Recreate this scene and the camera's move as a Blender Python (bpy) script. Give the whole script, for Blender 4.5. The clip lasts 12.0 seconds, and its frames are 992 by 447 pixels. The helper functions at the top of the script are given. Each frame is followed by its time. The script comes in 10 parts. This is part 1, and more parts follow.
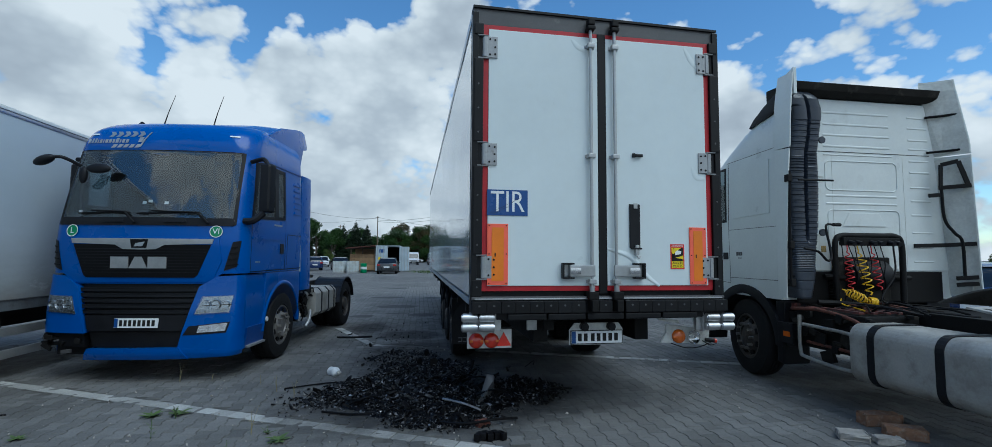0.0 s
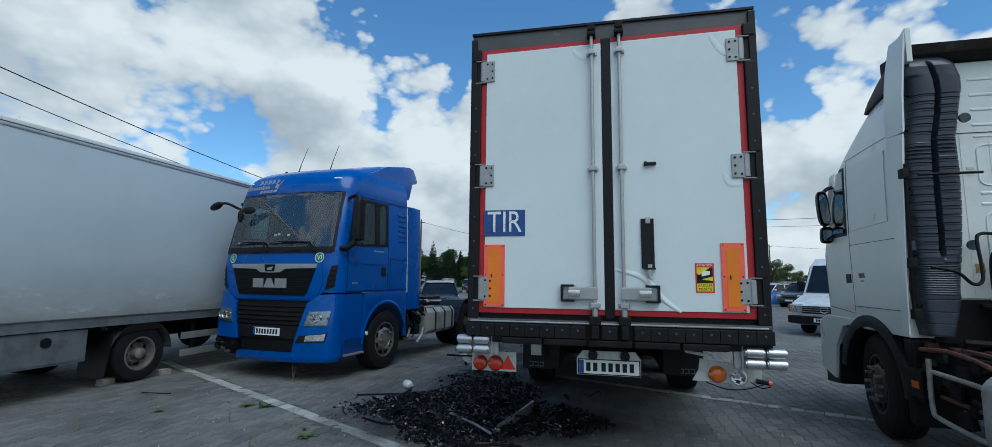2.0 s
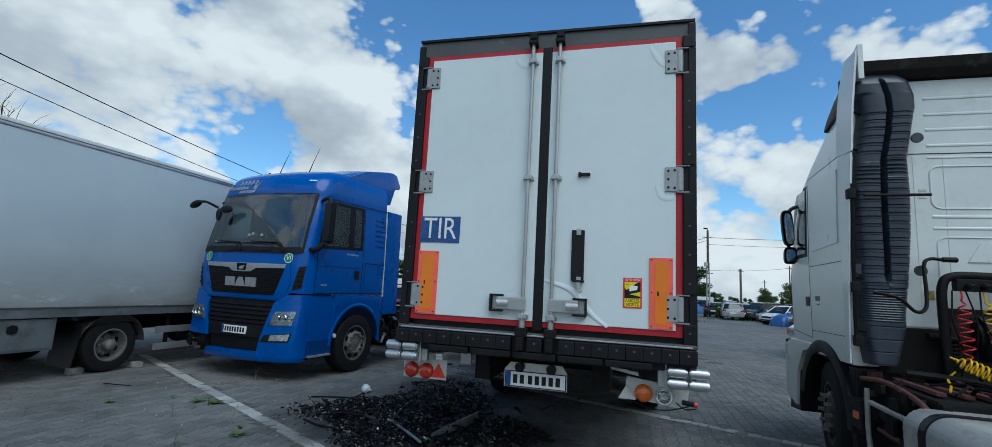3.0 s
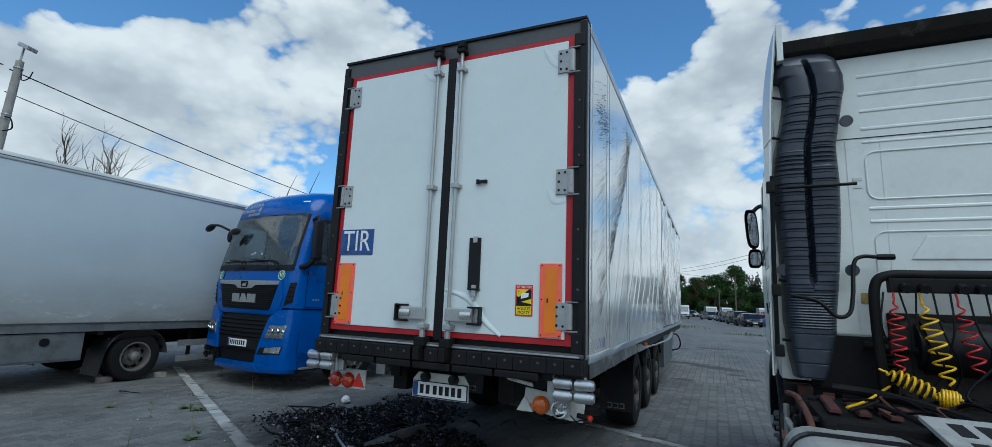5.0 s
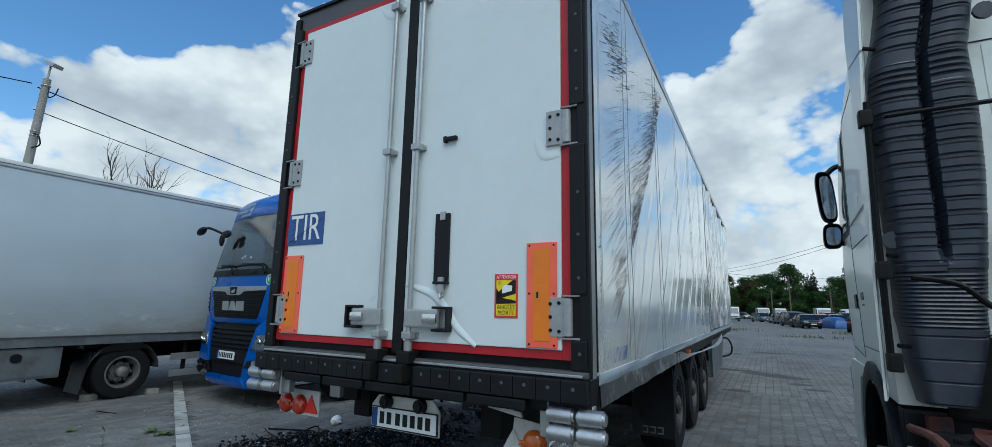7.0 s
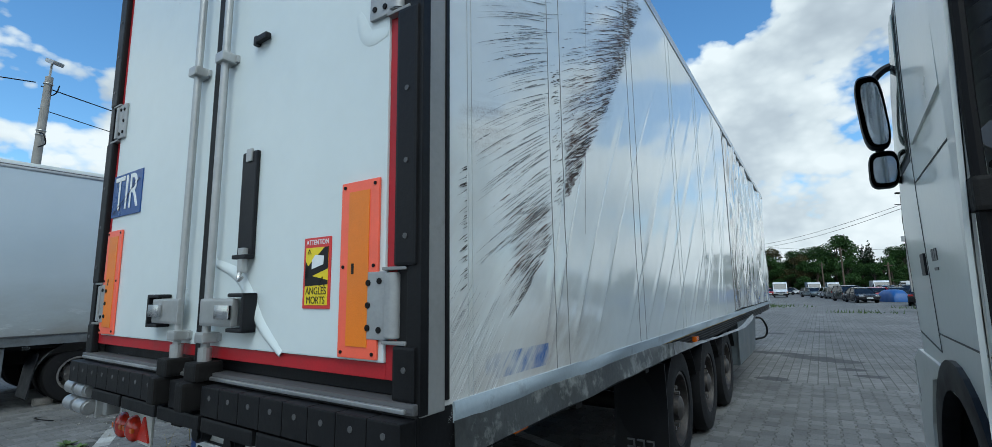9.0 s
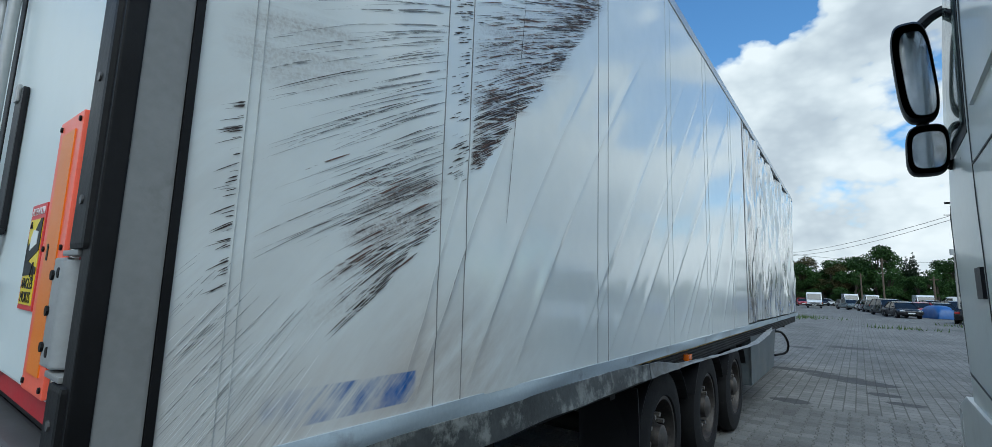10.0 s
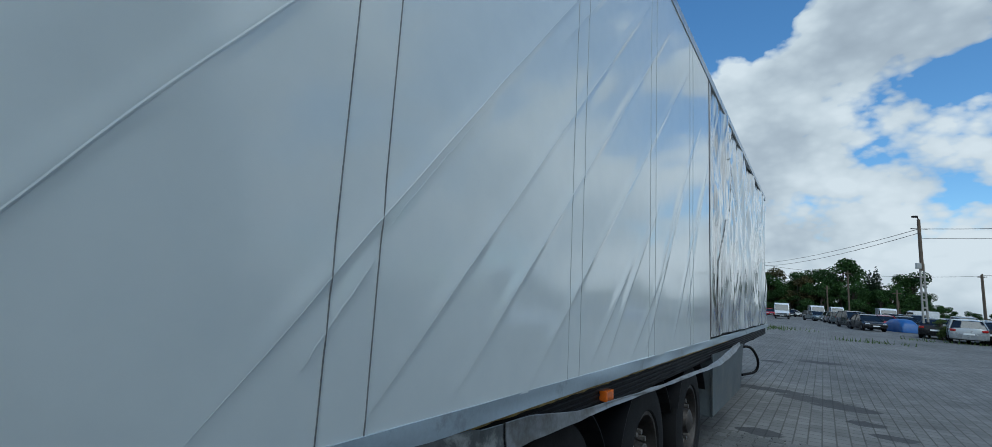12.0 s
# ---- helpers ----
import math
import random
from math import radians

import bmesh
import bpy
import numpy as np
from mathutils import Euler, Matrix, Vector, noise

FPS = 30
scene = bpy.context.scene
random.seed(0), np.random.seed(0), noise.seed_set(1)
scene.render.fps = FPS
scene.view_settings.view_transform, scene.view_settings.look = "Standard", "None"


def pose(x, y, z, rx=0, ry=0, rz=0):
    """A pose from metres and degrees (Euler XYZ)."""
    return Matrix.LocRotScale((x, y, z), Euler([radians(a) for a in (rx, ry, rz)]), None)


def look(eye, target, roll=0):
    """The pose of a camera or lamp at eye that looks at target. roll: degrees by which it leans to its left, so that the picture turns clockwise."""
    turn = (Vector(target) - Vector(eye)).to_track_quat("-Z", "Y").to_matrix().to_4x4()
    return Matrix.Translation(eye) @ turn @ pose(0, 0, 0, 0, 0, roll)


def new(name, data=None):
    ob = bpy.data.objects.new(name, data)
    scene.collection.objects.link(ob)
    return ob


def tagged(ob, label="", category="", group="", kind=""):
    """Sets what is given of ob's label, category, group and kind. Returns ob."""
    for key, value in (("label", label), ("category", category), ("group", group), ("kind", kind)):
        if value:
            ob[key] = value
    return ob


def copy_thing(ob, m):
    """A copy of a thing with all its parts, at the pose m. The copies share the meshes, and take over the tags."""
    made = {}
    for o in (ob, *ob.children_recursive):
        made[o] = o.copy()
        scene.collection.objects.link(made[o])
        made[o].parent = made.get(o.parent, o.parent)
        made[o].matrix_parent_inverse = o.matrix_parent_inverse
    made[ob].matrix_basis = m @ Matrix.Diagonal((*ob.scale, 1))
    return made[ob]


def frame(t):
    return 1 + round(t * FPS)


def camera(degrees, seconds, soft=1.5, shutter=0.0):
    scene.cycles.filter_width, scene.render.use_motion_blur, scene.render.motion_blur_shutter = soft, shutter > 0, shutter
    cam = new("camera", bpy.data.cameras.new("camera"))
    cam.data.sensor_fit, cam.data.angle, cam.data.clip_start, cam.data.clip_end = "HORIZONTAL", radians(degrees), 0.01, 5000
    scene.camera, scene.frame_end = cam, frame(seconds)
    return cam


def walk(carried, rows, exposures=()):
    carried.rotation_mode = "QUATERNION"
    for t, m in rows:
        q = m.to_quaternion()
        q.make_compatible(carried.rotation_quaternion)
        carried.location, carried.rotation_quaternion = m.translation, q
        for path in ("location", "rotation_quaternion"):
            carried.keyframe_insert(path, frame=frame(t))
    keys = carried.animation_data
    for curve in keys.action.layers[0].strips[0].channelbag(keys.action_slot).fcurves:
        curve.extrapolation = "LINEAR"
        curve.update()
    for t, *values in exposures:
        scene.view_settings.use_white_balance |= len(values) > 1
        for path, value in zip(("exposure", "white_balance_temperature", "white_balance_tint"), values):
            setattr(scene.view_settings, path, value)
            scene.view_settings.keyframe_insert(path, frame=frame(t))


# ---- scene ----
cam = camera(92.5, 12.0, soft=0.62)
METRES, EYE, TILT, LEAN, TURN = 9.25, 1.57, -1.1, 0.0, -9.0
ROWS = [
    (0.0, 0.0, 0.0, 0.0, -0.03, 5.15, -0.39),
    (0.5, 0.0476, 0.0004, 0.0016, 7.59, 9.02, -1.18),
    (1.0, 0.1001, 0.0041, 0.0005, 14.01, 9.17, -1.01),
    (1.5, 0.1464, 0.0236, -0.0013, 19.24, 8.05, -0.57),
    (2.0, 0.1903, 0.0391, -0.0012, 22.69, 7.81, -0.99),
    (2.5, 0.2315, 0.0546, 0.0006, 24.02, 7.88, -2.98),
    (3.0, 0.2664, 0.0763, -0.0001, 24.63, 8.93, -3.47),
    (5.0, 0.4092, 0.1562, 0.0023, 33.53, 10.34, -2.84),
    (5.5, 0.4143, 0.1779, 0.0005, 34.88, 10.51, -2.94),
    (6.0, 0.4043, 0.2058, 0.0017, 36.15, 11.07, -1.92),
    (6.5, 0.3944, 0.2426, 0.0037, 37.42, 13.44, -1.65),
    (7.0, 0.3787, 0.2808, -0.0, 38.42, 10.89, -1.72),
    (7.5, 0.3693, 0.3188, 0.0018, 37.71, 10.23, -1.34),
    (9.5, 0.3726, 0.4745, 0.0026, 45.14, 8.37, -0.92),
    (10.0, 0.3683, 0.5197, 0.0076, 46.06, 8.45, -2.59),
    (10.5, 0.3534, 0.5638, 0.005, 45.95, 8.59, -1.71),
    (11.0, 0.3393, 0.6058, 0.0058, 44.36, 8.65, -1.52),
    (11.5, 0.3274, 0.6515, 0.0075, 43.21, 8.89, -2.85),
    (12.0, 0.3184, 0.6939, 0.0082, 43.16, 9.05, -3.97),
]
walk(cam, [(t, pose(0, 0, EYE, TILT, LEAN, TURN) @ pose(METRES * x, METRES * y, METRES * z, 90 + pitch, roll, yaw)) for t, x, y, z, yaw, pitch, roll in ROWS],
     exposures=[(0.0, -0.26, 5580, -3.0), (0.7, -0.33, 5590, -3.0), (2.0, -0.24, 5730, -3.0), (6.5, -0.24, 5690, -3.2), (7.5, -0.05, 5820, -3.5), (9.5, 0.0, 5840, -3.5), (10.5, 0.0, 5720, -3.2), (11.5, -0.34, 5640, -3.3), (12.0, -0.35, 5600, -3.3)])

# ---- light ----
SUN_EL, SUN_AZ = radians(57), radians(140)   # high sun veiled by cloud, to the rear right
world = bpy.data.worlds.new("sky")
scene.world = world
world.use_nodes = True
wt = world.node_tree
wt.nodes.clear()


def wn(kind, **kw):
    n = wt.nodes.new(kind)
    for k, v in kw.items():
        if k in n.inputs:
            n.inputs[k].default_value = v
    return n


def wmath(op, a, b=None, clamp=False):
    n = wt.nodes.new("ShaderNodeMath")
    n.operation, n.use_clamp = op, clamp
    for i, v in enumerate((a, b)):
        if v is None:
            continue
        if isinstance(v, (int, float)):
            n.inputs[i].default_value = v
        else:
            wt.links.new(v, n.inputs[i])
    return n.outputs[0]


def wramp(fac, stops):
    n = wt.nodes.new("ShaderNodeValToRGB")
    wt.links.new(fac, n.inputs[0])
    while len(n.color_ramp.elements) < len(stops):
        n.color_ramp.elements.new(0.5)
    for e, (p, c) in zip(n.color_ramp.elements, stops):
        e.position, e.color = p, (*c, 1) if len(c) == 3 else c
    return n.outputs[0]


co = wn("ShaderNodeTexCoord").outputs["Generated"]
sep = wn("ShaderNodeSeparateXYZ")
wt.links.new(co, sep.inputs[0])
up = wmath("MAXIMUM", sep.outputs["Z"], 0.0)
comb = wn("ShaderNodeCombineXYZ")
wt.links.new(wmath("MULTIPLY", sep.outputs["X"], 1.5), comb.inputs[0])
wt.links.new(wmath("MULTIPLY", sep.outputs["Y"], 1.5), comb.inputs[1])
wt.links.new(wmath("MULTIPLY", up, 2.3), comb.inputs[2])


def wnoise(scale, detail, rough, off=0.0, distort=0.0, lift=0.0):
    m = wn("ShaderNodeMapping")
    m.inputs["Location"].default_value = (off, off * 0.7, lift)
    wt.links.new(comb.outputs[0], m.inputs[0])
    n = wn("ShaderNodeTexNoise")
    n.inputs["Scale"].default_value, n.inputs["Detail"].default_value = scale, detail
    n.inputs["Roughness"].default_value, n.inputs["Distortion"].default_value = rough, distort
    wt.links.new(m.outputs[0], n.inputs["Vector"])
    return n.outputs["Fac"]


def lobe(az, el, width, gain):
    """One broad swelling (or gap) of the cloud cover round a compass direction."""
    a, e = radians(az), radians(el)
    n = wt.nodes.new("ShaderNodeVectorMath")
    n.operation = "DOT_PRODUCT"
    wt.links.new(co, n.inputs[0])
    n.inputs[1].default_value = (math.sin(a) * math.cos(e), math.cos(a) * math.cos(e), math.sin(e))
    k = 1.0 / (1 - math.cos(radians(width)))
    f = wmath("SUBTRACT", 1.0, wmath("MULTIPLY", wmath("SUBTRACT", 1.0, n.outputs["Value"]), k), clamp=True)
    return wmath("MULTIPLY", wmath("MULTIPLY", f, f), gain)


big = wnoise(2.1, 9.0, 0.56, 3.1, 0.15)
soft_ = wnoise(2.1, 3.0, 0.5, 3.1, 0.15)
above = wnoise(2.1, 3.0, 0.5, 3.1, 0.15, 0.17)
cover = wmath("ADD", big, wmath("MULTIPLY", wmath("SUBTRACT", 0.34, up), 0.40))
puff = wn("ShaderNodeTexVoronoi")
puff.feature = "SMOOTH_F1"
puff.inputs["Scale"].default_value, puff.inputs["Detail"].default_value, puff.inputs["Roughness"].default_value, puff.inputs["Smoothness"].default_value = 9.0, 2.5, 0.62, 0.35
wt.links.new(comb.outputs[0], puff.inputs["Vector"])
cover = wmath("ADD", cover, wmath("MULTIPLY", wmath("SUBTRACT", 0.42, puff.outputs["Distance"]), 0.20))
# broad swellings (+) and gaps (-) of the cover: azimuth, elevation, width, gain
CLOUDS = [(-34, 19, 8, .16), (-36, 14, 6, .12), (-23, 23.5, 4, .14), (-15.7, 20.5, 3.5, .14), (-5.3, 21.5, 5, .16), (-1.4, 16.5, 5, .14), (36, 15.5, 4, .18), (44, 19, 5, .05), (-8, 8, 7, .10), (-50, 24, 9, .16), (-24.5, 18.5, 3, .14),
          (21, 23.5, 6, .14), (28, 24.5, 5, .10), (16, 14.5, 5, .14), (-60, 24, 5, .14), (-2, 23, 3.5, .12), (2.7, 24.5, 3.5, .10), (-73, 18.5, 5, .16), (-54, 30, 4, .10), (-64, 21, 5, .14), (8, 18, 4, .12), (-68, 14, 6, .10), (-44, 30, 7, .12), (62, 26, 16, .16), (100, 35, 40, .2),
          (-14, 26.5, 5, -.20), (-4, 31, 6, -.22), (-28.5, 18.8, 4, -.20), (-18.5, 23, 2.5, -.12), (41, 23, 8, -.26), (54, 18.5, 7, -.22), (48, 17.5, 4, -.12), (-10.8, 16, 2.2, -.14), (-21, 31, 6, -.22), (14.2, 21.5, 3.5, -.16), (19.8, 17.5, 2.5, -.14), (-68, 24.5, 4, -.18), (-6.5, 27.5, 5, -.20),
          (-10, 32, 6, -.24), (11, 30, 6, -.20), (-75, 25, 5, -.20), (-67, 29, 5, -.22), (-53, 35, 5, -.16), (-2.2, 10.2, 2.5, -.12), (10.4, 21, 2.5, -.12), (32, 30, 8, -.18), (5, 14, 7, .12), (4, 21, 5, .10), (-56, 20, 9, .12), (-38, 24, 8, .12), (-68, 18, 7, .10), (20, 12, 8, .08), (-142, 33, 9, .2), (-128, 26, 7, -.2), (-155, 22, 8, -.15), (170, 30, 30, .12), (3.5, 26.5, 6, .22), (8.5, 26, 5, .22), (12.5, 24.5, 5, .20)]
for az, el, w, g in CLOUDS:
    cover = wmath("ADD", cover, lobe(az, el, w * 1.25, g))
cover = wmath("ADD", cover, 0.065)
mask = wramp(cover, [(0.375, (0, 0, 0)), (0.42, (0.65, 0.65, 0.65)), (0.475, (1, 1, 1))])
# a puff is bright where its cover thins out upwards and grey in its thick lower parts
lit = wmath("ADD", wmath("MULTIPLY", wmath("SUBTRACT", above, soft_), 2.3), wmath("MULTIPLY", wmath("SUBTRACT", cover, 0.55), 0.50))
shade = wmath("ADD", wmath("ADD", 0.45, lit), wmath("MULTIPLY", wmath("SUBTRACT", puff.outputs["Distance"], 0.40), 0.42))
white = wramp(wmath("MULTIPLY", shade, 0.72), [(0.32, (1.0, 0.97, 0.985)), (0.52, (0.80, 0.80, 0.835)), (0.70, (0.62, 0.635, 0.69)), (0.95, (0.48, 0.50, 0.56))])
sky = wn("ShaderNodeTexSky")
sky.sky_type, sky.sun_disc, sky.sun_elevation, sky.sun_rotation = "NISHITA", False, SUN_EL, SUN_AZ
sky.air_density, sky.dust_density, sky.ozone_density = 1.0, 0.25, 2.6
bg_sky, bg_cloud, mixw, outw = wn("ShaderNodeBackground"), wn("ShaderNodeBackground"), wn("ShaderNodeMixShader"), wn("ShaderNodeOutputWorld")
bg_sky.inputs[1].default_value, bg_cloud.inputs[1].default_value = 0.18, 0.96
hue = wn("ShaderNodeHueSaturation")
hue.inputs["Saturation"].default_value = 1.15
wt.links.new(sky.outputs[0], hue.inputs["Color"])
wt.links.new(hue.outputs[0], bg_sky.inputs[0])
wt.links.new(white, bg_cloud.inputs[0])
wt.links.new(mask, mixw.inputs[0])
wt.links.new(bg_sky.outputs[0], mixw.inputs[1])
wt.links.new(bg_cloud.outputs[0], mixw.inputs[2])
wt.links.new(mixw.outputs[0], outw.inputs[0])

sun = new("sun", bpy.data.lights.new("sun", "SUN"))
sun.data.energy, sun.data.angle, sun.data.color = 2.2, radians(48), (1.0, 0.97, 0.92)
sun.matrix_world = look((0, 0, 40), (-math.sin(SUN_AZ) * math.cos(SUN_EL) * 40, -math.cos(SUN_AZ) * math.cos(SUN_EL) * 40, 40 - 40 * math.sin(SUN_EL)))

# ---- materials ----
class Nodes:
    """A small helper round one node material."""

    def __init__(self, name):
        self.m = bpy.data.materials.new(name)
        self.m.use_nodes = True
        self.t = self.m.node_tree
        self.b = self.t.nodes["Principled BSDF"]
        self.co = self.t.nodes.new("ShaderNodeTexCoord").outputs["Object"]

    def put(self, value, socket):
        if isinstance(value, (int, float)):
            socket.default_value = value
        elif isinstance(value, tuple):
            socket.default_value = (*value, 1) if len(value) == 3 and len(socket.default_value) == 4 else value
        else:
            self.t.links.new(value, socket)

    def math(self, op, a, b=None, c=None, clamp=False):
        n = self.t.nodes.new("ShaderNodeMath")
        n.operation, n.use_clamp = op, clamp
        for i, v in enumerate((a, b, c)):
            if v is not None:
                self.put(v, n.inputs[i])
        return n.outputs[0]

    def noise(self, scale, detail=4.0, rough=0.55, stretch=(1, 1, 1), turn=(0, 0, 0), off=(0, 0, 0), distort=0.0):
        mp = self.t.nodes.new("ShaderNodeMapping")
        mp.vector_type = "TEXTURE"
        mp.inputs["Scale"].default_value, mp.inputs["Rotation"].default_value = [1 / a for a in stretch], [-radians(a) for a in turn]
        mp.inputs["Location"].default_value = off
        self.t.links.new(self.co, mp.inputs[0])
        n = self.t.nodes.new("ShaderNodeTexNoise")
        n.inputs["Scale"].default_value, n.inputs["Detail"].default_value = scale, detail
        n.inputs["Roughness"].default_value, n.inputs["Distortion"].default_value = rough, distort
        self.t.links.new(mp.outputs[0], n.inputs["Vector"])
        return n.outputs["Fac"]

    def ramp(self, fac, stops):
        n = self.t.nodes.new("ShaderNodeValToRGB")
        self.t.links.new(fac, n.inputs[0])
        while len(n.color_ramp.elements) < len(stops):
            n.color_ramp.elements.new(0.5)
        for e, (p, c) in zip(n.color_ramp.elements, stops):
            if isinstance(c, (int, float)):
                c = (c, c, c)
            e.position, e.color = p, (*c, 1)
        return n.outputs[0]

    def mix(self, fac, a, b, how="MIX"):
        n = self.t.nodes.new("ShaderNodeMix")
        n.data_type, n.blend_type = "RGBA", how
        self.put(fac, n.inputs["Factor"])
        self.put(a, n.inputs["A"])
        self.put(b, n.inputs["B"])
        return n.outputs["Result"]

    def bump(self, height, strength, dist=0.01):
        n = self.t.nodes.new("ShaderNodeBump")
        n.inputs["Strength"].default_value, n.inputs["Distance"].default_value = strength, dist
        self.t.links.new(height, n.inputs["Height"])
        self.t.links.new(n.outputs[0], self.b.inputs["Normal"])

    def xyz(self):
        n = self.t.nodes.new("ShaderNodeSeparateXYZ")
        self.t.links.new(self.co, n.inputs[0])
        return n.outputs

    def random(self):
        return self.t.nodes.new("ShaderNodeObjectInfo").outputs["Random"]

    def island(self):
        return self.t.nodes.new("ShaderNodeNewGeometry").outputs["Random Per Island"]


def mat(name, col, rough=0.5, metal=0.0, var=0.12, scale=2.5, fine=70.0, bump=0.08, coat=0.0, dirt=None, dirt_at=(0.5, 0.7), spread=0.0, emit=0.0):
    """A plain surface with variation at two scales, fine relief, and if wanted patches of dirt."""
    n = Nodes(name)
    large, small = n.noise(scale, 5, 0.6), n.noise(fine, 3, 0.6)
    dark, light = tuple(c * (1 - var) for c in col), tuple(min(1, c * (1 + var * 0.6)) for c in col)
    c = n.ramp(n.math("ADD", n.math("MULTIPLY", large, 0.7), n.math("MULTIPLY", small, 0.3)), [(0.35, dark), (0.65, light)])
    if spread:
        c = n.mix(1.0, c, n.ramp(n.random(), [(0, 1 - spread), (1, 1 + spread)]), "MULTIPLY")
    if dirt:
        d = n.ramp(n.noise(scale * 1.7, 8, 0.68, off=(4, 1, 2)), [(dirt_at[0], 0), (dirt_at[1], 1)])
        c = n.mix(d, c, dirt)
    n.put(c, n.b.inputs["Base Color"])
    n.put(n.ramp(large, [(0.3, max(0, rough - 0.08)), (0.7, min(1, rough + 0.08))]), n.b.inputs["Roughness"])
    n.b.inputs["Metallic"].default_value = metal
    if max(col) < 0.035:
        n.b.inputs["Specular IOR Level"].default_value = 0.15
    if coat:
        n.b.inputs["Coat Weight"].default_value, n.b.inputs["Coat Roughness"].default_value = coat, 0.06
    if emit:
        n.put(c, n.b.inputs["Emission Color"])
        n.b.inputs["Emission Strength"].default_value = emit
    if bump:
        n.bump(small, bump, 0.004)
    return n.m


def glass(name, tint=(0.75, 0.82, 0.82), rough=0.02, clear=0.9, mirror=0.85, least=0.08):
    """Tinted window glass, thin enough to be one slab: it lets light straight through and mirrors by Fresnel."""
    n = Nodes(name)
    t = n.t
    clear_, gloss, film, fres, mix1, mix2 = (t.nodes.new("ShaderNode" + k) for k in ("BsdfTransparent", "BsdfGlossy", "BsdfDiffuse", "LayerWeight", "MixShader", "MixShader"))
    clear_.inputs[0].default_value = (*[c * clear for c in tint], 1)
    film.inputs[0].default_value = (0.12, 0.12, 0.115, 1)
    n.put(n.ramp(n.noise(6, 5, 0.6), [(0.4, rough), (0.75, rough + 0.03)]), gloss.inputs["Roughness"])
    n.put(n.ramp(n.noise(2.2, 6, 0.65), [(0.4, 0.03), (0.8, 0.12)]), mix1.inputs[0])   # dusty film
    fres.inputs["Blend"].default_value = 0.5
    gain = n.math("ADD", n.math("MULTIPLY", n.math("POWER", fres.outputs["Facing"], 4.0), mirror), least)
    for a, b in ((clear_.outputs[0], mix1.inputs[1]), (film.outputs[0], mix1.inputs[2]), (gain, mix2.inputs[0]), (mix1.outputs[0], mix2.inputs[1]), (gloss.outputs[0], mix2.inputs[2])):
        t.links.new(a, b)
    out = next(k for k in t.nodes if k.type == "OUTPUT_MATERIAL")
    t.links.new(mix2.outputs[0], out.inputs[0])
    return n.m


M = {}
M["door_white"] = mat("white_painted_door", (0.66, 0.72, 0.72), 0.33, var=0.05, scale=0.9, fine=9, bump=0.03, dirt=(0.52, 0.54, 0.52), dirt_at=(0.62, 0.95))
M["black_seal"] = mat("black_rubber", (0.007, 0.0073, 0.0085), 0.5, var=0.35, scale=5, fine=60, bump=0.2, dirt=(0.02, 0.02, 0.02), dirt_at=(0.6, 0.85))
M["red_tape"] = mat("red_reflective_tape", (0.40, 0.008, 0.016), 0.5, var=0.2, scale=7, fine=120, bump=0.05)
M["post_grey"] = mat("light_grey_post_steel", (0.235, 0.24, 0.24), 0.4, var=0.15, scale=3, fine=50, dirt=(0.12, 0.115, 0.105), dirt_at=(0.6, 0.85))
M["grey_frame"] = mat("grey_painted_steel", (0.075, 0.075, 0.078), 0.45, var=0.2, scale=3, fine=50, dirt=(0.2, 0.2, 0.19), dirt_at=(0.6, 0.85))
M["alu"] = mat("brushed_aluminium", (0.55, 0.56, 0.57), 0.38, 0.9, var=0.18, scale=4, fine=90, dirt=(0.32, 0.31, 0.29), dirt_at=(0.55, 0.85))
M["galv"] = mat("galvanised_steel", (0.42, 0.43, 0.43), 0.36, 0.55, var=0.15, scale=6, fine=40, dirt=(0.3, 0.29, 0.27), dirt_at=(0.62, 0.9))
M["mirror"] = mat("mirror_glass", (0.62, 0.66, 0.70), 0.03, 1.0, var=0.03, bump=0.0)
M["chrome"] = mat("worn_chrome", (0.72, 0.73, 0.74), 0.16, 1.0, var=0.1, scale=9, fine=80, dirt=(0.3, 0.28, 0.26), dirt_at=(0.62, 0.95))
M["blue_sign"] = mat("blue_sign_enamel", (0.012, 0.065, 0.24), 0.3, var=0.1, fine=30)
M["white_print"] = mat("white_print", (0.78, 0.8, 0.8), 0.4, var=0.06)
M["orange"] = mat("orange_reflector", (0.78, 0.20, 0.004), 0.4, var=0.1, scale=6, fine=200, bump=0.15, coat=0.1)
M["coral"] = mat("fluorescent_red_border", (0.90, 0.13, 0.07), 0.4, var=0.08, scale=8, fine=150, coat=0.2)
M["yellow"] = mat("yellow_sticker", (0.80, 0.62, 0.01), 0.35, var=0.08)
M["sticker_red"] = mat("red_sticker", (0.6, 0.03, 0.03), 0.4, var=0.08)
M["black_print"] = mat("black_print", (0.02, 0.02, 0.02), 0.45, var=0.2)
M["black_plastic"] = mat("black_plastic", (0.009, 0.0095, 0.012), 0.48, var=0.3, scale=6, fine=140, bump=0.12, dirt=(0.026, 0.026, 0.028), dirt_at=(0.6, 0.9))
M["snorkel"] = mat("weathered_dark_plastic", (0.028, 0.036, 0.052), 0.36, var=0.3, scale=5, fine=120, bump=0.1, dirt=(0.065, 0.07, 0.08), dirt_at=(0.52, 0.9))
M["tyre"] = mat("tyre_rubber", (0.010, 0.010, 0.011), 0.82, var=0.35, scale=6, fine=90, bump=0.3, dirt=(0.032, 0.030, 0.028), dirt_at=(0.58, 0.9))
